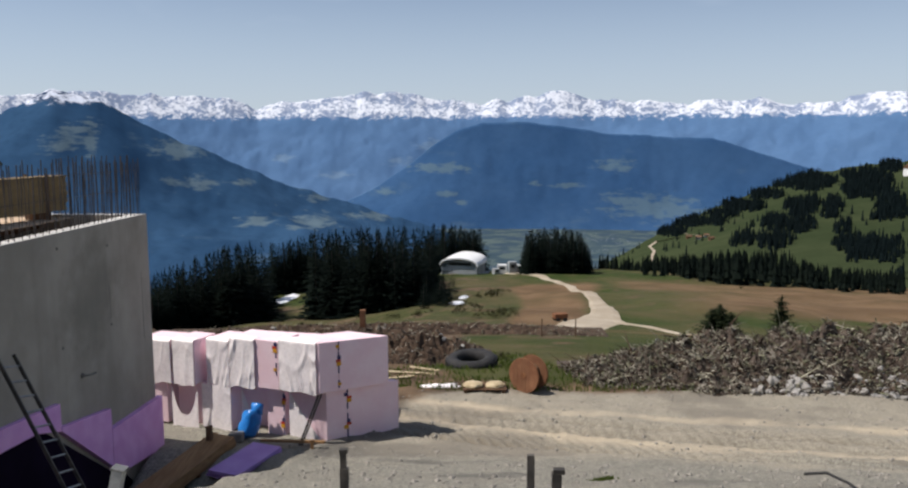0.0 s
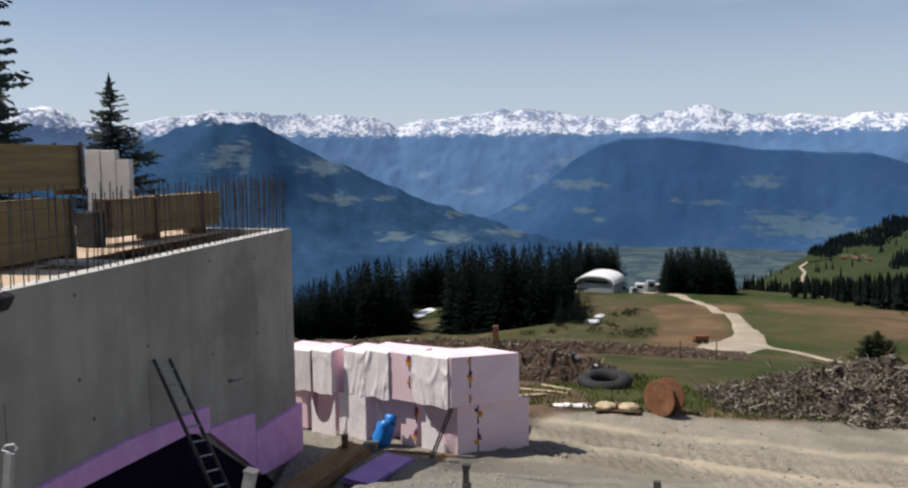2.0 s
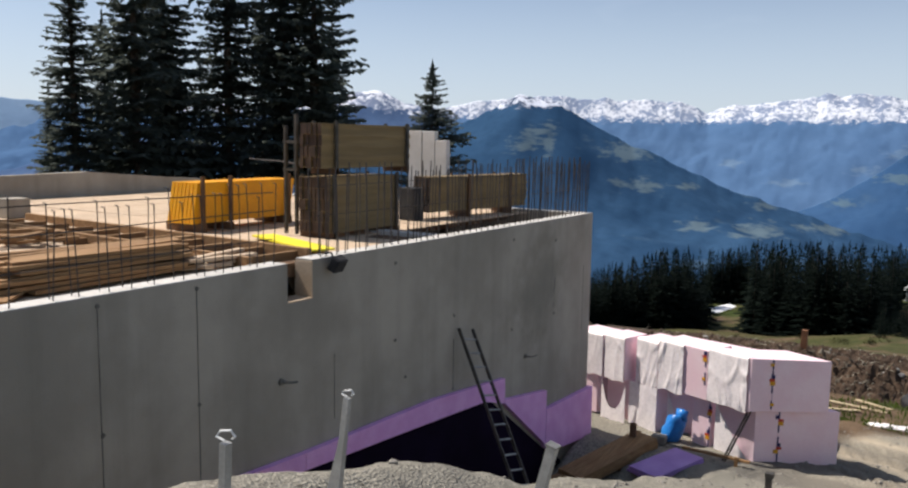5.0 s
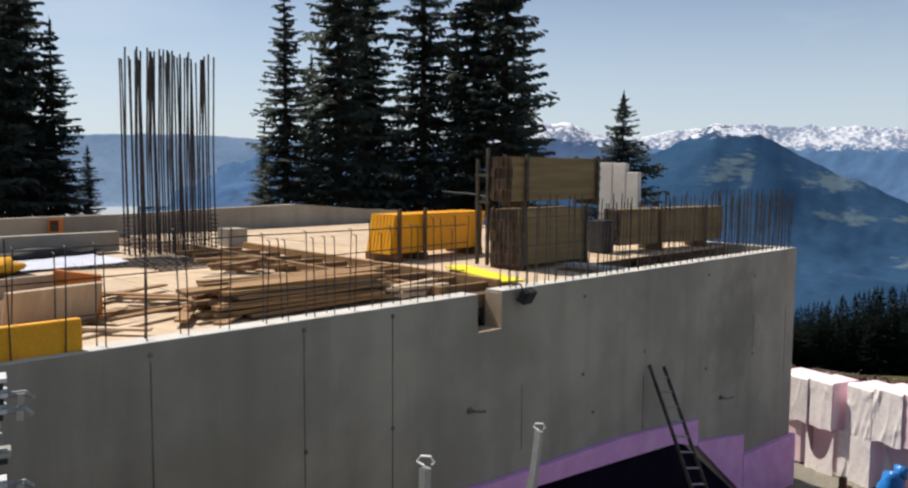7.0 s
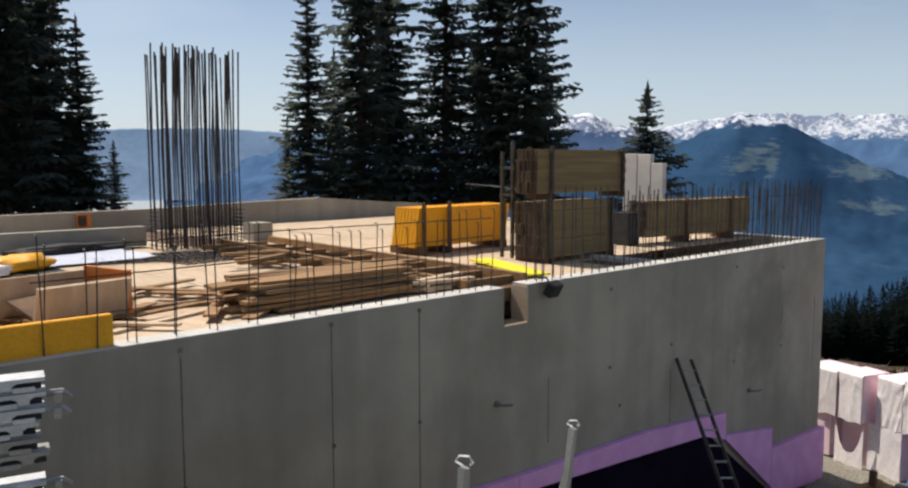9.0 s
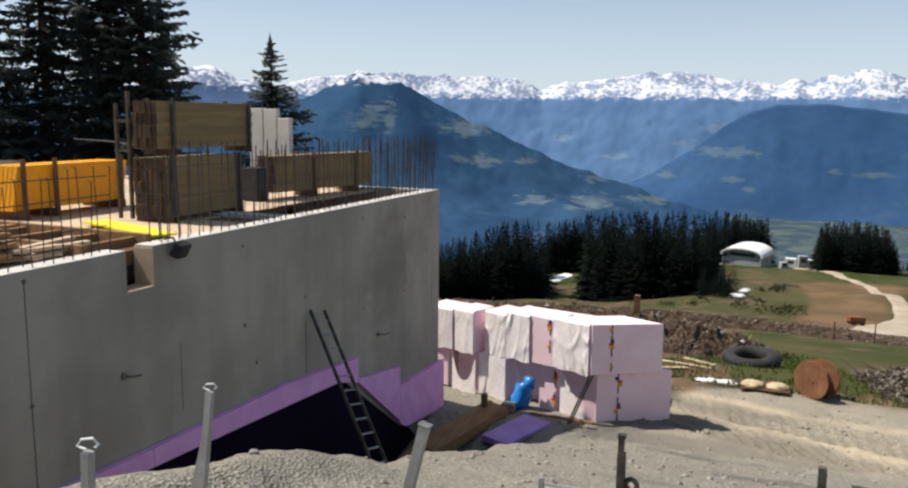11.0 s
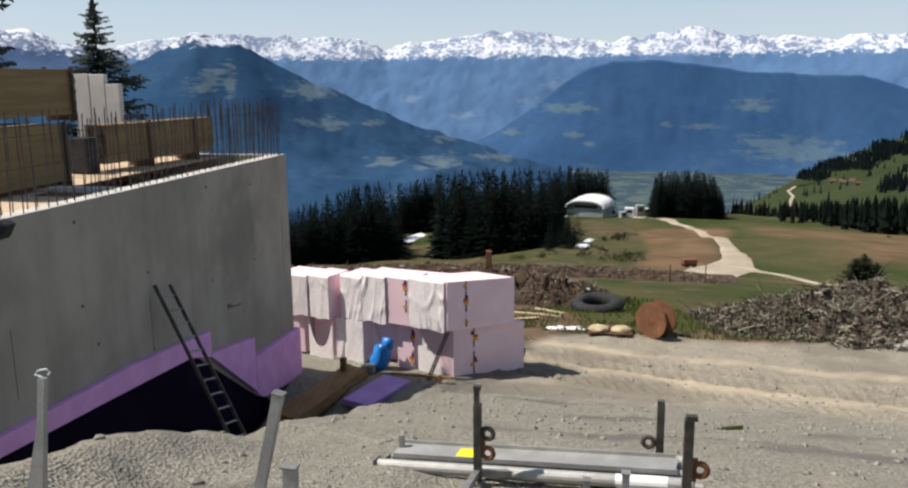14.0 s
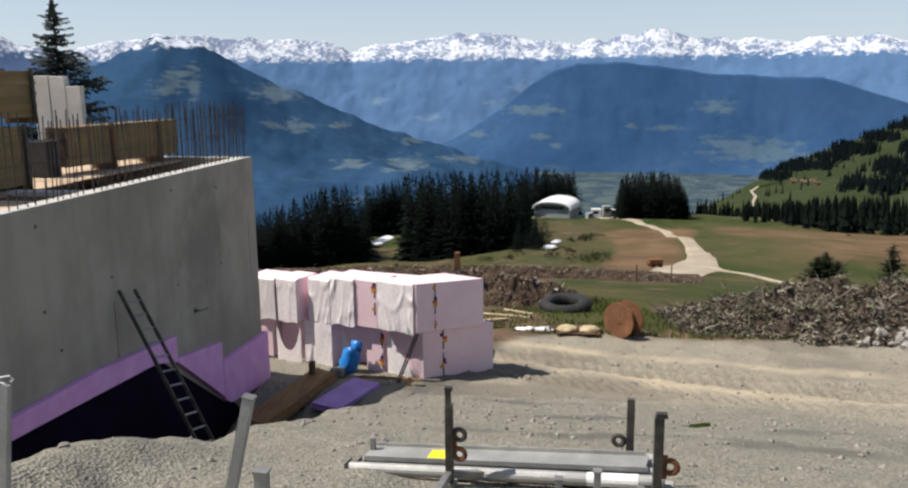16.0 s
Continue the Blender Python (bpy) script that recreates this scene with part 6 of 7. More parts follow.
def scaffold_decks():
    t = thing("scaffold_deck_stack", "stack of perforated galvanised scaffold decks", "scaffold decks", pose(-4.20, 0.16, lz(-4.25, 0.7) - 0.29, 0, 0, -15))
    L, h, pitch = 1.9, 0.063, 0.0685
    meshes = []
    for off, mat in ((0.0, DECK_STEEL), (0.065, DECK_STEEL), (0.0, STEEL_DULL), (0.065, STEEL_DULL)):
        g = Geo()
        # slotted side rail: rounded top lip, webs between arched openings, tongues bent out below them
        g.box((0, 0, h - 0.006), (0.13, L, 0.010)).box((0.061, 0, h - 0.010), (0.018, L, 0.019))
        n = int(L / 0.142)
        for k in range(n + 1):
            y = -L / 2 + 0.04 + off + k * 0.142
            if y > L / 2 - 0.03:
                continue
            g.box((0.060, y, h * 0.46), (0.012, 0.050, h * 0.50))
            for e in (-1, 1):
                g.add([(0.066, y + e * 0.025, h * 0.72), (0.066, y + e * 0.047, h * 0.72), (0.066, y + e * 0.038, h * 0.60), (0.066, y + e * 0.025, h * 0.50)], [(0, 1, 2, 3) if e < 0 else (3, 2, 1, 0)])
            if y + 0.071 < L / 2 - 0.04:
                g.box((0.066, y + 0.071, h * 0.19), (0.010, 0.088, h * 0.34))
        meshes.append(g.mesh("scaffold_deck", mat))
    # added strip behind the slots, painted dark as the shaded hollow
    shade_strip = Geo().box((0.035, 0, h * 0.45), (0.008, L - 0.03, h * 0.72)).mesh("inner_rib", SLOT_SHADE)
    claw = Geo().tube([(0.05, 0.93, 0.05), (0.05, 1.02, 0.05), (0.04, 1.05, 0.02)], 0.016, 6).box((0.05, 1.0, 0.03), (0.05, 0.03, 0.05)).mesh("end_claw", STEEL_DULL)
    rnd = random.Random(2)
    for r in range(15):
        if r == 8:
            for y in (-0.5, 0.5):
                part("spacer", Geo().box((-0.02, y, r * pitch + 0.03), (0.10, 0.08, 0.058)), DARK_WOOD, t)
            continue
        # rows 9 and 10 use the duller steel, shade painted as a darker metal
        d = part("scaffold_deck", meshes[(r % 2) + (2 if r in (9, 10) else 0)], DECK_STEEL, t, at=pose(rnd.uniform(-0.01, 0.01), rnd.uniform(-0.02, 0.03), r * pitch, 0, 0, rnd.uniform(-0.6, 0.6)))
        part("inner_rib", shade_strip, SLOT_SHADE, d, "dark strip standing in for the shade inside the deck")
        if r in (7, 12, 13):
            part("end_claw", claw, STEEL_DULL, d)
    for y in (-0.35, 0.42):
        part("tie_strap", Geo().box((0.078, y, 0.82), (0.008, 0.03, 0.40)), STEEL_DULL, t)


scaffold_decks()


# ---- edge of the yard: drum, tyre, sacks, heaps ----
def cable_drum():
    x, y = 1.42, 24.3
    t = thing("cable_drum", "weathered reddish wooden cable drum standing on its rim", "cable drum", pose(x, y, lz(x, y) + 0.51, 0, 0, -36) @ Matrix.Diagonal((0.84, 0.84, 0.84, 1)))
    for s in (-0.3, 0.3):
        for k in range(7):
            w = 1.24 / 7
            c = -0.62 + w * (k + 0.5)
            a = [math.sqrt(max(0.0, 0.62 ** 2 - q * q)) for q in (c - w / 2 + 0.003, c, c + w / 2 - 0.003)]
            xs = (c - w / 2 + 0.003, c, c + w / 2 - 0.003)
            v = [(q, s + e, sg * h) for e in (-0.03, 0.03) for sg, seq in ((-1, zip(xs, a)), (1, zip(xs[::-1], a[::-1]))) for q, h in seq]
            f = [tuple(range(6)), tuple(range(11, 5, -1))] + [(i, i + 6, (i + 1) % 6 + 6, (i + 1) % 6) for i in range(6)]
            part("flange_board", Geo().add(v, f), DRUM_WOOD, t)
        part("hub_plate", Geo().tube([(0, s - 0.045, 0), (0, s + 0.045, 0)], 0.11, 12), RUSTY, t)
        part("rim_band", Geo().ring((0, s, 0), (0, 1, 0), 0.62, 0.016, 28, 6), RUSTY, t)
    part("barrel", Geo().tube([(0, -0.27, 0), (0, 0.27, 0)], 0.33, 18), DARK_WOOD, t)


cable_drum()


def tyre():
    x, y = -0.35, 28.4
    t = thing("tyre", "large worn black vehicle tyre lying flat", "tyre", pose(x, y, lz(x, y) + 0.17, 4, -3, 0))
    g = Geo()
    prof = [(0.50, -0.20), (0.62, -0.25), (0.80, -0.24), (0.90, -0.15), (0.91, 0), (0.90, 0.15), (0.80, 0.24), (0.62, 0.25), (0.50, 0.20), (0.47, 0)]
    n = 40
    for i in range(n):
        a = 2 * math.pi * i / n
        for r, z in prof:
            g.v.append((r * math.cos(a), r * math.sin(a), z))
    k = len(prof)
    for i in range(n):
        for j in range(k):
            g.f.append((i * k + j, ((i + 1) % n) * k + j, ((i + 1) % n) * k + (j + 1) % k, i * k + (j + 1) % k))
    part("carcass", g, RUBBER, t, smooth=True)
    lug = Geo().box((0.915, 0, 0.06), (0.03, 0.05, 0.20), Euler((0.5, 0, 0)).to_matrix()).mesh("tread_lug", RUBBER)
    for i in range(30):
        part("tread_lug", lug, RUBBER, t, at=pose(0, 0, 0, 0, 0, 12 * i))


tyre()


def sacks():
    for k, (x, y, r) in enumerate(((-0.25, 24.25, 8), (0.42, 24.3, -6))):
        t = thing("sack", "flat sandy sack on a low pallet at the road edge", "sack", pose(x, y, lz(x, y) + 0.17, 0, 0, r), "sacks at the road edge")
        part("sack_body", lumpy("sack_body", SACKING, (0.31, 0.32, 0.085), 11 + k, 0.25), SACKING, t)
    t = thing("pallet", "dark low wooden pallet under sacks", "pallet", pose(0.1, 24.3, lz(0.1, 24.3)))
    for k in range(6):
        part("slat", Geo().box((0, -0.36 + 0.145 * k, 0.1), (1.3, 0.1, 0.022)), DARK_WOOD, t)
    for k in (-1, 0, 1):
        part("block", Geo().box((k * 0.58, 0, 0.045), (0.1, 0.8, 0.088)), DARK_WOOD, t)
    p = thing("plastic_scrap", "strip of crumpled white plastic at the road edge", "plastic", pose(-1.3, 24.6, lz(-1.3, 24.6) + 0.03, 0, 0, 12))
    part("scrap", lumpy("scrap", WRAP, (0.55, 0.18, 0.07), 21, 0.7), WRAP, p)
    for x, y, L, a in ((-2.3, 26.5, 1.6, 80), (-1.9, 27.2, 1.2, 65), (-2.6, 25.9, 0.9, 110)):
        t = thing("stray_board", "stray yellowish board in the grass", "board", pose(x, y, lz(x, y) + 0.05, 0, 0, a))
        part("board", Geo().box((0, 0, 0), (0.14, L, 0.03)), SACKING, t)


sacks()


def heap_shape(u, v, seed):
    # a long tail on one side, blunt on the other
    return (max(0.0, 1 - abs(v) ** 1.8) ** 0.8) * (max(0.0, 1 - abs(u) ** (1.9 if u < 0 else 3.5)) ** 0.8)


PALE_ROCK = two_tone("pale_broken_rock", (0.29, 0.28, 0.255), (0.44, 0.42, 0.39), 6, 0.95, vary=0.35)


def debris_heap(name, label, cx, cy, lx, ly, h, rot, mat, twig_mats, twigs, seed, white=0):
    """A mound with brushwood sticking out of it on all sides."""
    t = thing(name, label, "heap", pose(cx, cy, lz(cx, cy) - 0.12, 0, 0, rot))
    rnd = random.Random(seed)
    g = Geo()
    nx, ny = 130, 50
    def hz(u, v):
        n = noise.noise((u * lx * 0.45 + seed, v * ly * 0.5, 0)) * 0.34 + noise.noise((u * lx * 1.3, v * ly * 1.3 + seed, 3)) * 0.36 + noise.noise((u * lx * 4, v * ly * 4, seed)) * 0.20
        return h * heap_shape(u, v, seed) * (0.85 + 0.9 * n)
    for i in range(nx + 1):
        for j in range(ny + 1):
            u, v = 2 * i / nx - 1, 2 * j / ny - 1
            wx, wy = u * lx / 2, v * ly / 2
            g.v.append((wx, wy, hz(u, v)))
    for i in range(nx):
        for j in range(ny):
            a = i * (ny + 1) + j
            g.f.append((a, a + ny + 1, a + ny + 2, a + 1))
    part("mound", g, mat, t, smooth=False)
    for q, tm in enumerate(twig_mats):
        b = Geo()
        for k in range(twigs):
            u, v = rnd.uniform(-0.97, 0.97), rnd.uniform(-0.97, 0.6)
            z = hz(u, v)
            p = Vector((u * lx / 2, v * ly / 2, z - 0.03))
            d = Vector((rnd.uniform(-1, 1), rnd.uniform(-1, 0.6), rnd.uniform(-0.1, 0.75))).normalized()
            L = rnd.uniform(0.07, 0.26) if rnd.random() < 0.975 else rnd.uniform(0.3, 0.9)
            w = rnd.uniform(0.010, 0.035) if L < 0.3 else rnd.uniform(0.012, 0.03)
            e = p + d * L + Vector((0, 0, rnd.uniform(-0.12, 0.06)))
            mdl = (p + e) / 2 + Vector((rnd.uniform(-0.06, 0.06), rnd.uniform(-0.06, 0.06), rnd.uniform(0, 0.08)))
            b.tube([p, mdl, e], [w, w * 0.8, w * 0.3], 3, False)
        tagged(part("brushwood", b, tm, t), kind="stuff")
    shapes = [lumpy("rock", PALE_ROCK, (1, 0.8, 0.75), 40 + k, 0.6, 1) for k in range(5)]
    for me in shapes:
        me.polygons.foreach_set("use_smooth", [False] * len(me.polygons))
    for k in range(white):
        u, v = (rnd.uniform(-0.30, 0.45), -0.95 + 0.30 * rnd.random() ** 1.5) if white > 50 else (rnd.uniform(-0.9, 0.9), rnd.uniform(-0.9, 0.4))
        s = 0.04 + 0.16 * rnd.random() ** 2.2
        part("rock", shapes[k % 5], PALE_ROCK, t, at=pose(u * lx / 2, v * ly / 2, hz(u, v) + 0.02, rnd.uniform(0, 360), 0, rnd.uniform(0, 360)) @ Matrix.Diagonal((s, s, s, 1)))


debris_heap("brushwood_heap", "long heap of grey brushwood, roots and rubble beside the road", 10.6, 26.3, 16.0, 5.4, 1.80, -2, BARK, (BRUSH, LICHEN, BARK, EARTH), 6500, 3, 230)
debris_heap("earth_heap", "brown heap of dug earth and roots behind the foam packs", -4.2, 31.0, 9.5, 4.2, 1.25, 4, EARTH, (BARK, BRUSH), 700, 7, 14)
debris_heap("earth_heap", "brown heap of dug earth and roots at the slope edge", -11.5, 36.0, 9.0, 5, 1.35, 10, EARTH, (BARK, BRUSH), 700, 9, 8)
debris_heap("earth_heap", "low line of dug earth along the meadow", -6.5, 54.0, 30.0, 5, 0.85, 2, EARTH, (BARK, LICHEN, BRUSH), 900, 13, 14)


def post_at(name, label, cat, x, y, h, w, mat, lean=0):
    t = thing(name, label, cat, pose(x, y, lz(x, y) - 0.1, 0, lean, 0))
    part("post", Geo().box((0, 0, h / 2), (w, w, h), taper=0.9), mat, t)


post_at("timber_post", "thick orange-brown timber post behind the foam packs", "post", -4.93, 33.5, 2.1, 0.24, DRUM_WOOD)
post_at("marker_pole", "thin white marker pole in the grass", "pole", 7.6, 35.5, 0.95, 0.05, WHITE_PAINT)
post_at("marker_pole", "thin dark marker pole in the grass", "pole", 6.0, 52, 1.3, 0.07, DARK_WOOD)
post_at("marker_pole", "thin dark marker pole in the grass", "pole", 3.7, 50, 1.2, 0.07, DARK_WOOD)


# ---- young spruces behind the heap, near trees left of the building ----
NEEDLE_YOUNG = needles("young_spruce_needles", (0.022, 0.034, 0.018), (0.05, 0.066, 0.032))


def young(x, y, h, spread, seed):
    me = spruce_mesh("crown", h, spread, 24, 12, 7, NEEDLE_YOUNG, seed, 0.0, 0.02, 0.5)
    spruce("young dark green spruce behind the brushwood heap", me, h, 0.06, pose(x, y, lz(x, y)), "young spruces")


young(12.4, 42.6, 2.6, 1.2, 31)
young(11.9, 42.2, 2.3, 1.1, 32)
young(12.9, 42.4, 2.2, 1.0, 33)
young(15.6, 42.8, 3.2, 0.95, 34)

NEAR = [spruce_mesh("crown", 22, 3.1, 50, 9, 12, NEEDLE, 51, 0.12, 0.10), spruce_mesh("crown", 20, 2.8, 48, 9, 12, NEEDLE, 52, 0.14, 0.07), spruce_mesh("crown", 24, 3.2, 54, 9, 12, NEEDLE, 53, 0.14, 0.12)]


def tree_at(az, r, h, k, turn=0, wide=1.0):
    x, y = r * math.sin(radians(az)), r * math.cos(radians(az))
    H = (22, 20, 24)[k]
    t = spruce("tall dark green spruce with drooping boughs at the wood's edge", NEAR[k], H, 0.30, pose(x, y, lz(x, y) - 0.3, 0, 0, turn))
    s = h / H
    t.matrix_basis = t.matrix_basis @ Matrix.Diagonal((s * wide, s * wide, s, 1))


for az, r, h, k, turn, wide in ((-56.6, 39, 12.2, 1, 0, 1.30), (-53.0, 40, 19, 0, 40, 1.08), (-51.2, 43, 20, 2, 90, 1.10), (-58.0, 47, 6.0, 0, 10, 1.20), (-47.2, 41, 19, 1, 200, 1.04), (-43.6, 40, 20, 2, 70, 1.10), (-41.6, 39, 19, 0, 150, 1.10), (-45.0, 47, 13, 2, 20, 1.16), (-40.4, 46, 14, 1, 33, 1.12), (-54.8, 48, 10, 1, 260, 1.24),
                                (-49.0, 50, 9, 1, 300, 1.20), (-70.9, 38, 9.6, 1, 100, 1.36), (-72.8, 38, 16, 0, 120, 1.12), (-75.2, 36, 19, 2, 0, 1.10), (-77.6, 38, 21, 0, 77, 1.08), (-80.5, 36, 20, 1, 12, 1.08), (-84, 37, 20, 2, 45, 1.08), (-74.0, 44, 20, 0, 210, 1.12), (-69.0, 42, 4.6, 0, 180, 1.40), (-79, 46, 22, 2, 140, 1.08), (-50.6, 45, 9, 0, 5, 1.20)):
    tree_at(az, r, h, k, turn, wide)
x, y = 38.5 * math.sin(radians(-33.6)), 38.5 * math.cos(radians(-33.6))
lone = spruce_mesh("crown", 11.0, 4.0, 40, 10, 10, NEEDLE, 61, 0.08, 0.05)
spruce("lone dark green spruce behind the building", lone, 11.2, 0.17, pose(x, y, 11.45 - 11.4))


# ---- lift hall on the knoll ----
def lift_hall():
    az, r = -1.6, 228.0
    x, y = r * math.sin(radians(az)), r * math.cos(radians(az))
    t = thing("lift_hall", "lift station hall with a pale arched roof", "building", pose(x, y, lz(x, y) + 0.2, 0, 0, -16))
    W, D, H0, H1 = 10.4, 10.0, 2.3, 4.5
    n = 16
    g = Geo()
    for e in (0, D):
        for th in (0, 0.4):
            for i in range(n + 1):
                a = math.pi * i / n
                g.v.append((-(W / 2 + 0.4 - th) * math.cos(a), e - 1.0, H0 + (H1 + 0.06 * e - H0 - th) * math.sin(a) ** 0.8))
    m = n + 1
    for i in range(n):
        g.f += [(i, i + 1, 2 * m + i + 1, 2 * m + i), (m + i + 1, m + i, 3 * m + i, 3 * m + i + 1), (i, m + i, m + i + 1, i + 1), (2 * m + i, 2 * m + i + 1, 3 * m + i + 1, 3 * m + i)]
    part("roof", g, ROOF_WHITE, t, "pale arched sheet roof")
    part("side_wall", Geo().box((-W / 2 + 0.2, D / 2 - 1, H0 / 2 - 1.2), (0.3, D - 1, H0 + 2.4)), GREY_CLAD, t)
    part("side_wall", Geo().box((W / 2 - 0.2, D / 2 - 1, H0 / 2 - 1.2), (0.3, D - 1, H0 + 2.4)), GREY_CLAD, t)
    part("front_wall", Geo().box((0, 0, H0 / 2 - 1.2), (W - 0.8, 0.3, H0 + 2.2)), GREY_CLAD, t)
    g = Geo()
    v = [(-(W / 2 - 0.5) * math.cos(math.pi * i / n), 0.3, H0 - 0.15 + (H1 - H0 - 0.7) * math.sin(math.pi * i / n) ** 0.8) for i in range(n + 1)]
    part("gable", g.add(v, [tuple(range(n + 1))]), GREY_CLAD, t, "grey gable under the roof arch")
    part("gable_opening", Geo().box((0, 0.2, H0 + 0.3), (W * 0.62, 0.1, 0.9)), DARK_GLASS, t, "dark opening under the roof arch")
    part("back_wall", Geo().box((0, D - 1.8, H0 / 2), (W - 0.8, 0.3, H0 + 3)), GREY_CLAD, t)
    part("plinth", Geo().box((0, D / 2 - 1, -1.8), (W + 2, D + 2, 2.4)), GREY_CLAD, t)
    for k, (dx, dy, w, h, mat) in enumerate(((12.0, 2, 2.6, 2.6, WHITE_PAINT), (14.8, 1, 2.2, 3.4, GREY_CLAD), (10.2, 0, 1.6, 1.8, GREY_CLAD), (16.6, 3, 1.6, 2.2, WHITE_PAINT))):
        hx, hy = x + dx, y + dy
        o = thing("site_container", "small pale container or machine beside the lift hall", "container", pose(hx, hy, lz(hx, hy) - 0.1, 0, 0, 10 * k))
        part("body", soft_box("body", (w, 2.0, h), mat, 0.08), mat, o)
        part("window", Geo().box((0, -1.005, h * 0.65), (w * 0.6, 0.02, h * 0.3)), DARK_GLASS, o)


lift_hall()


def snow_patch(x, y, lx, ly, rot, seed):
    g = Geo()
    n, rings = 22, 5
    c, s = math.cos(radians(rot)), math.sin(radians(rot))
    g.v.append((x, y, lz(x, y) + 0.35))
    for k in range(1, rings + 1):
        for i in range(n):
            a = 2 * math.pi * i / n
            q = k / rings * (1 + 0.45 * noise.noise((math.cos(a) * 1.5 + seed, math.sin(a) * 1.5, 0)))
            px, py = lx * q * math.cos(a), ly * q * math.sin(a)
            wx, wy = x + px * c - py * s, y + px * s + py * c
            g.v.append((wx, wy, lz(wx, wy) + 0.35 * (1 - (k / rings) ** 3) - 0.05))
    for i in range(n):
        g.f.append((0, 1 + i, 1 + (i + 1) % n))
        for k in range(rings - 1):
            a, b = 1 + k * n + i, 1 + k * n + (i + 1) % n
            g.f.append((a, a + n, b + n, b))
    solid("snow_patch", g, SNOW, "lingering patch of old snow on the slope", "snow", group="snow patches", smooth=True)


snow_patch(-54.5, 221, 2.6, 9, -14, 1)
snow_patch(-4.3, 137, 1.3, 4, -12, 2)
snow_patch(-3.4, 147, 1.1, 2.5, -10, 3)
snow_patch(-33.5, 84, 7, 3, 10, 4)

cart = thing("small_trailer", "small rusty trailer parked on the bare slope", "trailer", pose(9.6, 100, lz(9.6, 100), 0, 0, 15))
part("trailer_box", soft_box("trailer_box", (1.7, 1.1, 0.6), RUSTY, 0.05), RUSTY, cart, at=pose(0, 0, 0.4))
for sx in (-0.45, 0.45):
    for sy in (-0.6, 0.6):
        part("wheel", Geo().tube([(sx, sy - 0.08, 0.28), (sx, sy + 0.08, 0.28)], 0.28, 12), RUBBER, cart)


# ---- loose stones over the ramp and yard ----
def loose_stones():
    rnd = random.Random(77)
    g = Geo()
    k = 0
    while k < 2600:
        y = 3.2 + 21 * rnd.random() ** 0.9
        x = rnd.uniform(-5.5, 13)
        if x < -3.9 and y < 17 or abs(x) > 0.75 * y + 2:
            continue
        s = 0.012 + 0.05 * rnd.random() ** 3
        z = lz(x, y)
        v = [(x + s * rnd.uniform(0.6, 1.2) * math.cos(a), y + s * rnd.uniform(0.6, 1.2) * math.sin(a), z + s * h) for h in (-0.3, 0.35) for a in (0.2, 1.6, 3.0, 4.6)] + [(x, y, z + s * rnd.uniform(0.6, 0.9))]
        g.add(v, [(0, 1, 5, 4), (1, 2, 6, 5), (2, 3, 7, 6), (3, 0, 4, 7), (4, 5, 8), (5, 6, 8), (6, 7, 8), (7, 4, 8)])
        k += 1
    solid("loose_stones", g, STONE, "loose grey stones scattered over the gravel", "stones", kind="stuff")
    t = Geo()
    for k in range(5200):
        # weeds and grass along the yard's edge and on the bank beyond
        y = 24.2 + 11 * rnd.random() ** 1.4
        x = rnd.uniform(-4.5, 9)
        if float(fbm(x * 0.3, y * 0.3, 41)) < -0.02 - 0.1 * (x > 2):
            continue
        z = lz(x, y)
        h = rnd.uniform(0.06, 0.22)
        a = rnd.uniform(0, 6.28)
        dx, dy = 0.03 * math.cos(a), 0.03 * math.sin(a)
        lx, ly = rnd.uniform(-0.08, 0.08), rnd.uniform(-0.08, 0.08)
        t.add([(x - dx, y - dy, z - 0.02), (x + dx, y + dy, z - 0.02), (x + lx, y + ly, z + h)], [(0, 1, 2)])
    solid("grass_tufts", t, GRASS, "rough green grass and weeds beyond the road edge", "grass", kind="stuff")
    for x, y in ((2.0, 13.1), (-2.5, 24.7)):
        c = Geo()
        for k in range(90):
            px, py = x + rnd.gauss(0, 0.10), y + rnd.gauss(0, 0.06)
            h = rnd.uniform(0.03, 0.09)
            c.add([(px - 0.02, py, lz(px, py)), (px + 0.02, py, lz(px, py)), (px + rnd.uniform(-0.05, 0.05), py + 0.02, lz(px, py) + h)], [(0, 1, 2)])
        solid("weed_patch", c, GRASS, "small patch of weeds in the gravel", "weeds", kind="stuff")


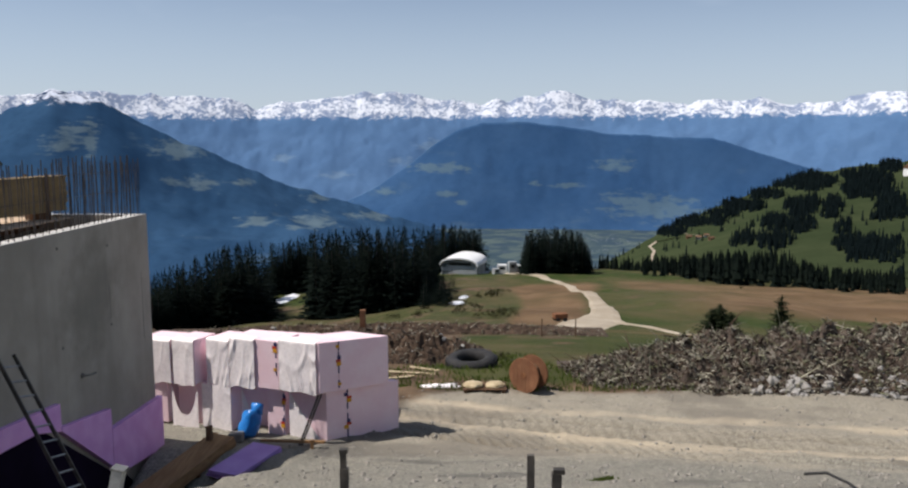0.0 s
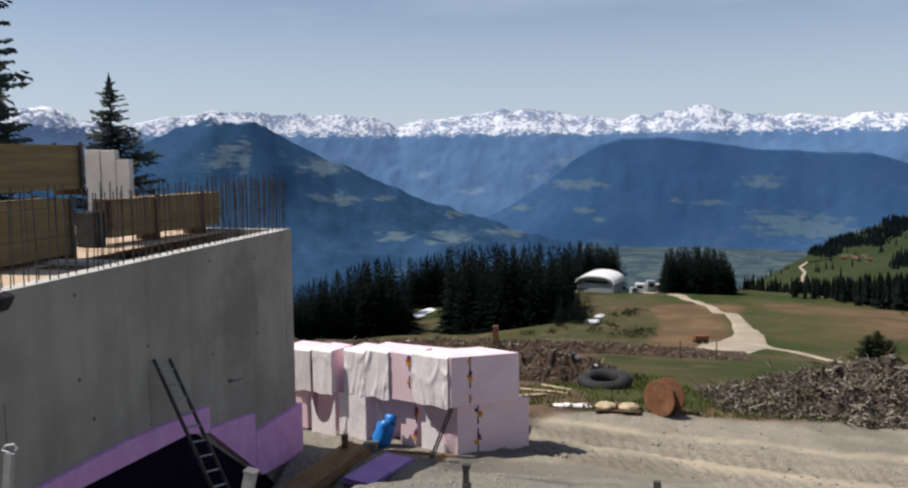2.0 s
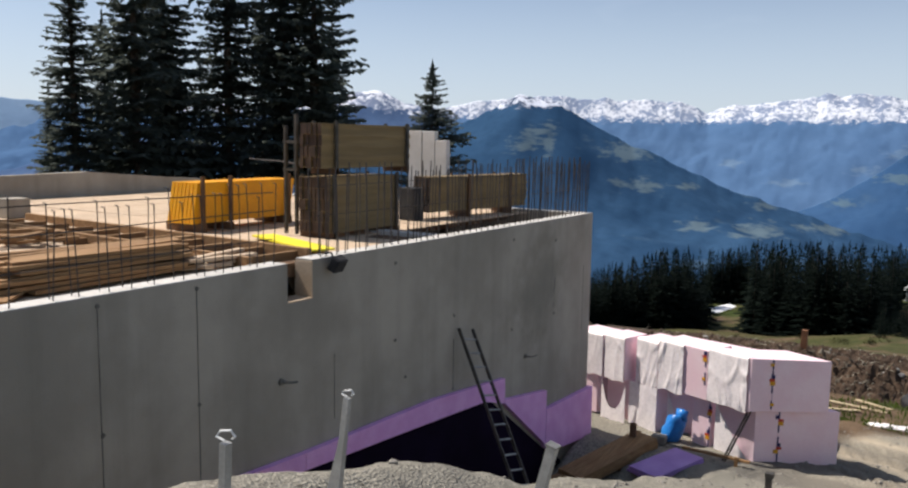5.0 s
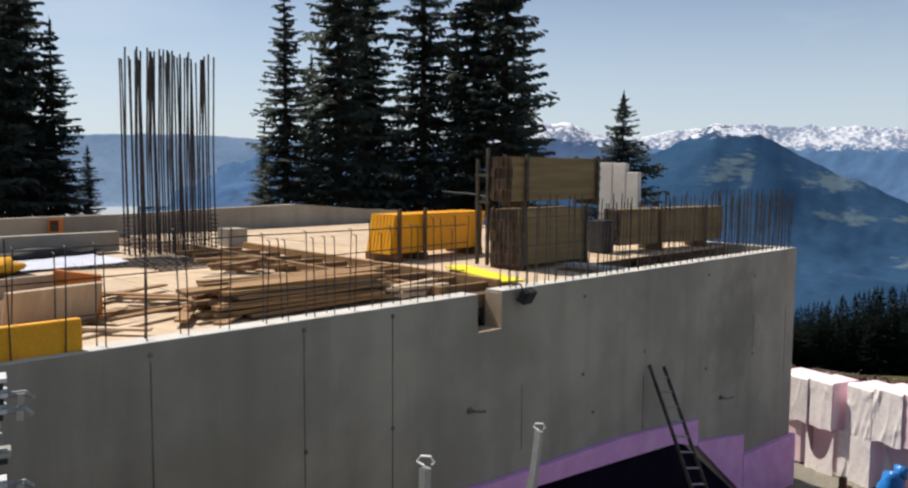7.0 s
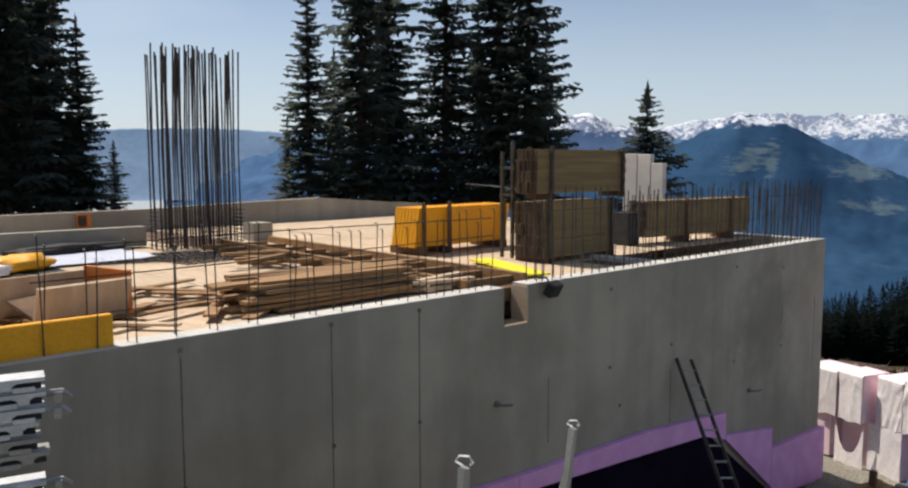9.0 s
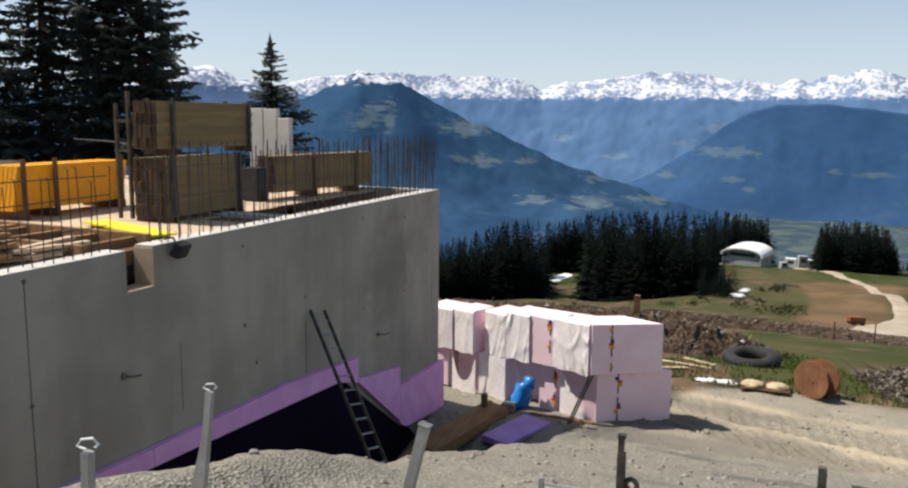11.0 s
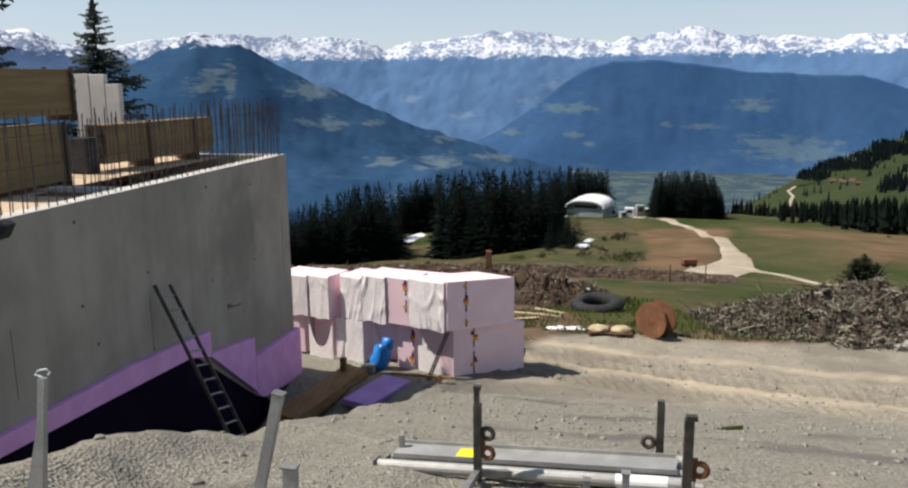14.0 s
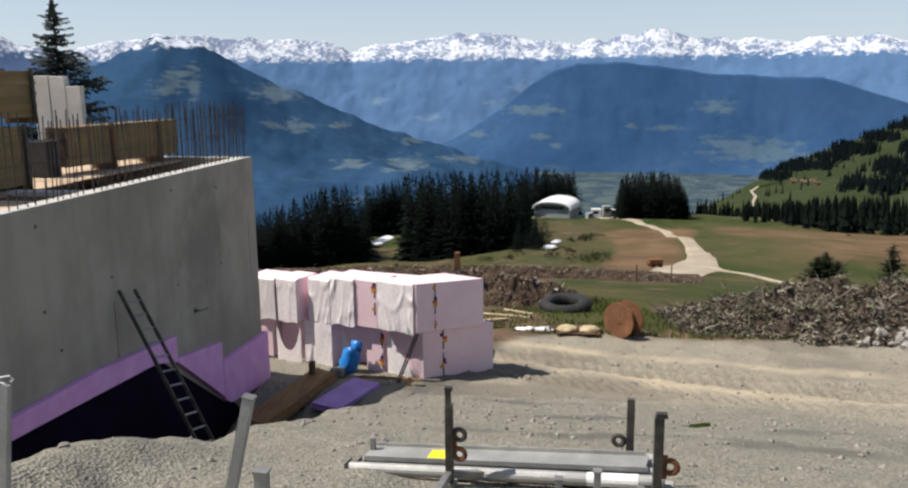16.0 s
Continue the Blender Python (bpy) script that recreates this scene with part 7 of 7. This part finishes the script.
GRASS = needles("meadow_grass", (0.07, 0.11, 0.02), (0.13, 0.16, 0.04))
loose_stones()

SHRUB = needles("shrub_leaves", (0.035, 0.040, 0.018), (0.085, 0.075, 0.035))


def shrubs():
    rnd = random.Random(19)
    g = Geo()
    spots = [(1.9, 155), (4.5, 160), (0.5, 150), (3.0, 150), (1.3, 106), (2.9, 107), (-0.5, 108), (4.0, 112), (-2.0, 112), (-9, 118), (-14, 122), (-20, 128), (-26, 120), (-3.5, 128), (30, 240), (52, 236), (66, 232), (95, 225), (60, 190), (-30, 150), (-34, 160)]
    spots += [(-3.2 + rnd.gauss(0, 2.2), 34 + rnd.gauss(0, 3)) for k in range(16)] + [(-14 + rnd.gauss(0, 5), 60 + rnd.gauss(0, 8)) for k in range(26)]
    for x, y in spots:
        s = rnd.uniform(0.25, 0.45) if y < 80 else rnd.uniform(0.5, 1.2)
        for q in range(3):
            cx, cy = x + rnd.gauss(0, 1.1) * s, y + rnd.gauss(0, 1.1) * s
            z = lz(cx, cy)
            for k in range(46):
                a, e = rnd.uniform(0, 6.28), rnd.uniform(0, 1.5)
                d = Vector((math.cos(a) * math.cos(e), math.sin(a) * math.cos(e), 0.9 * math.sin(e))) * s * rnd.uniform(0.5, 1)
                p = Vector((cx, cy, z)) + d
                u, v = Vector((rnd.gauss(0, 1), rnd.gauss(0, 1), rnd.gauss(0, 1))) * s * 0.16, Vector((rnd.gauss(0, 1), rnd.gauss(0, 1), rnd.gauss(0, 1))) * s * 0.16
                g.add([p, p + u, p + v], [(0, 1, 2)])
    solid("shrubs", g, SHRUB, "low dark shrubs scattered over the slopes", "shrubs", kind="stuff")


shrubs()
hose = thing("black_hose", "short length of black hose curving over the gravel", "hose")
part("hose", Geo().tube([(4.9, 12.2, lz(4.9, 12.2) + 0.16), (5.05, 11.8, lz(5.05, 11.8) + 0.2), (5.1, 11.2, lz(5.1, 11.2) + 0.12), (5.0, 10.5, lz(5.0, 10.5) + 0.02)], 0.022, 8), RUBBER, hose)
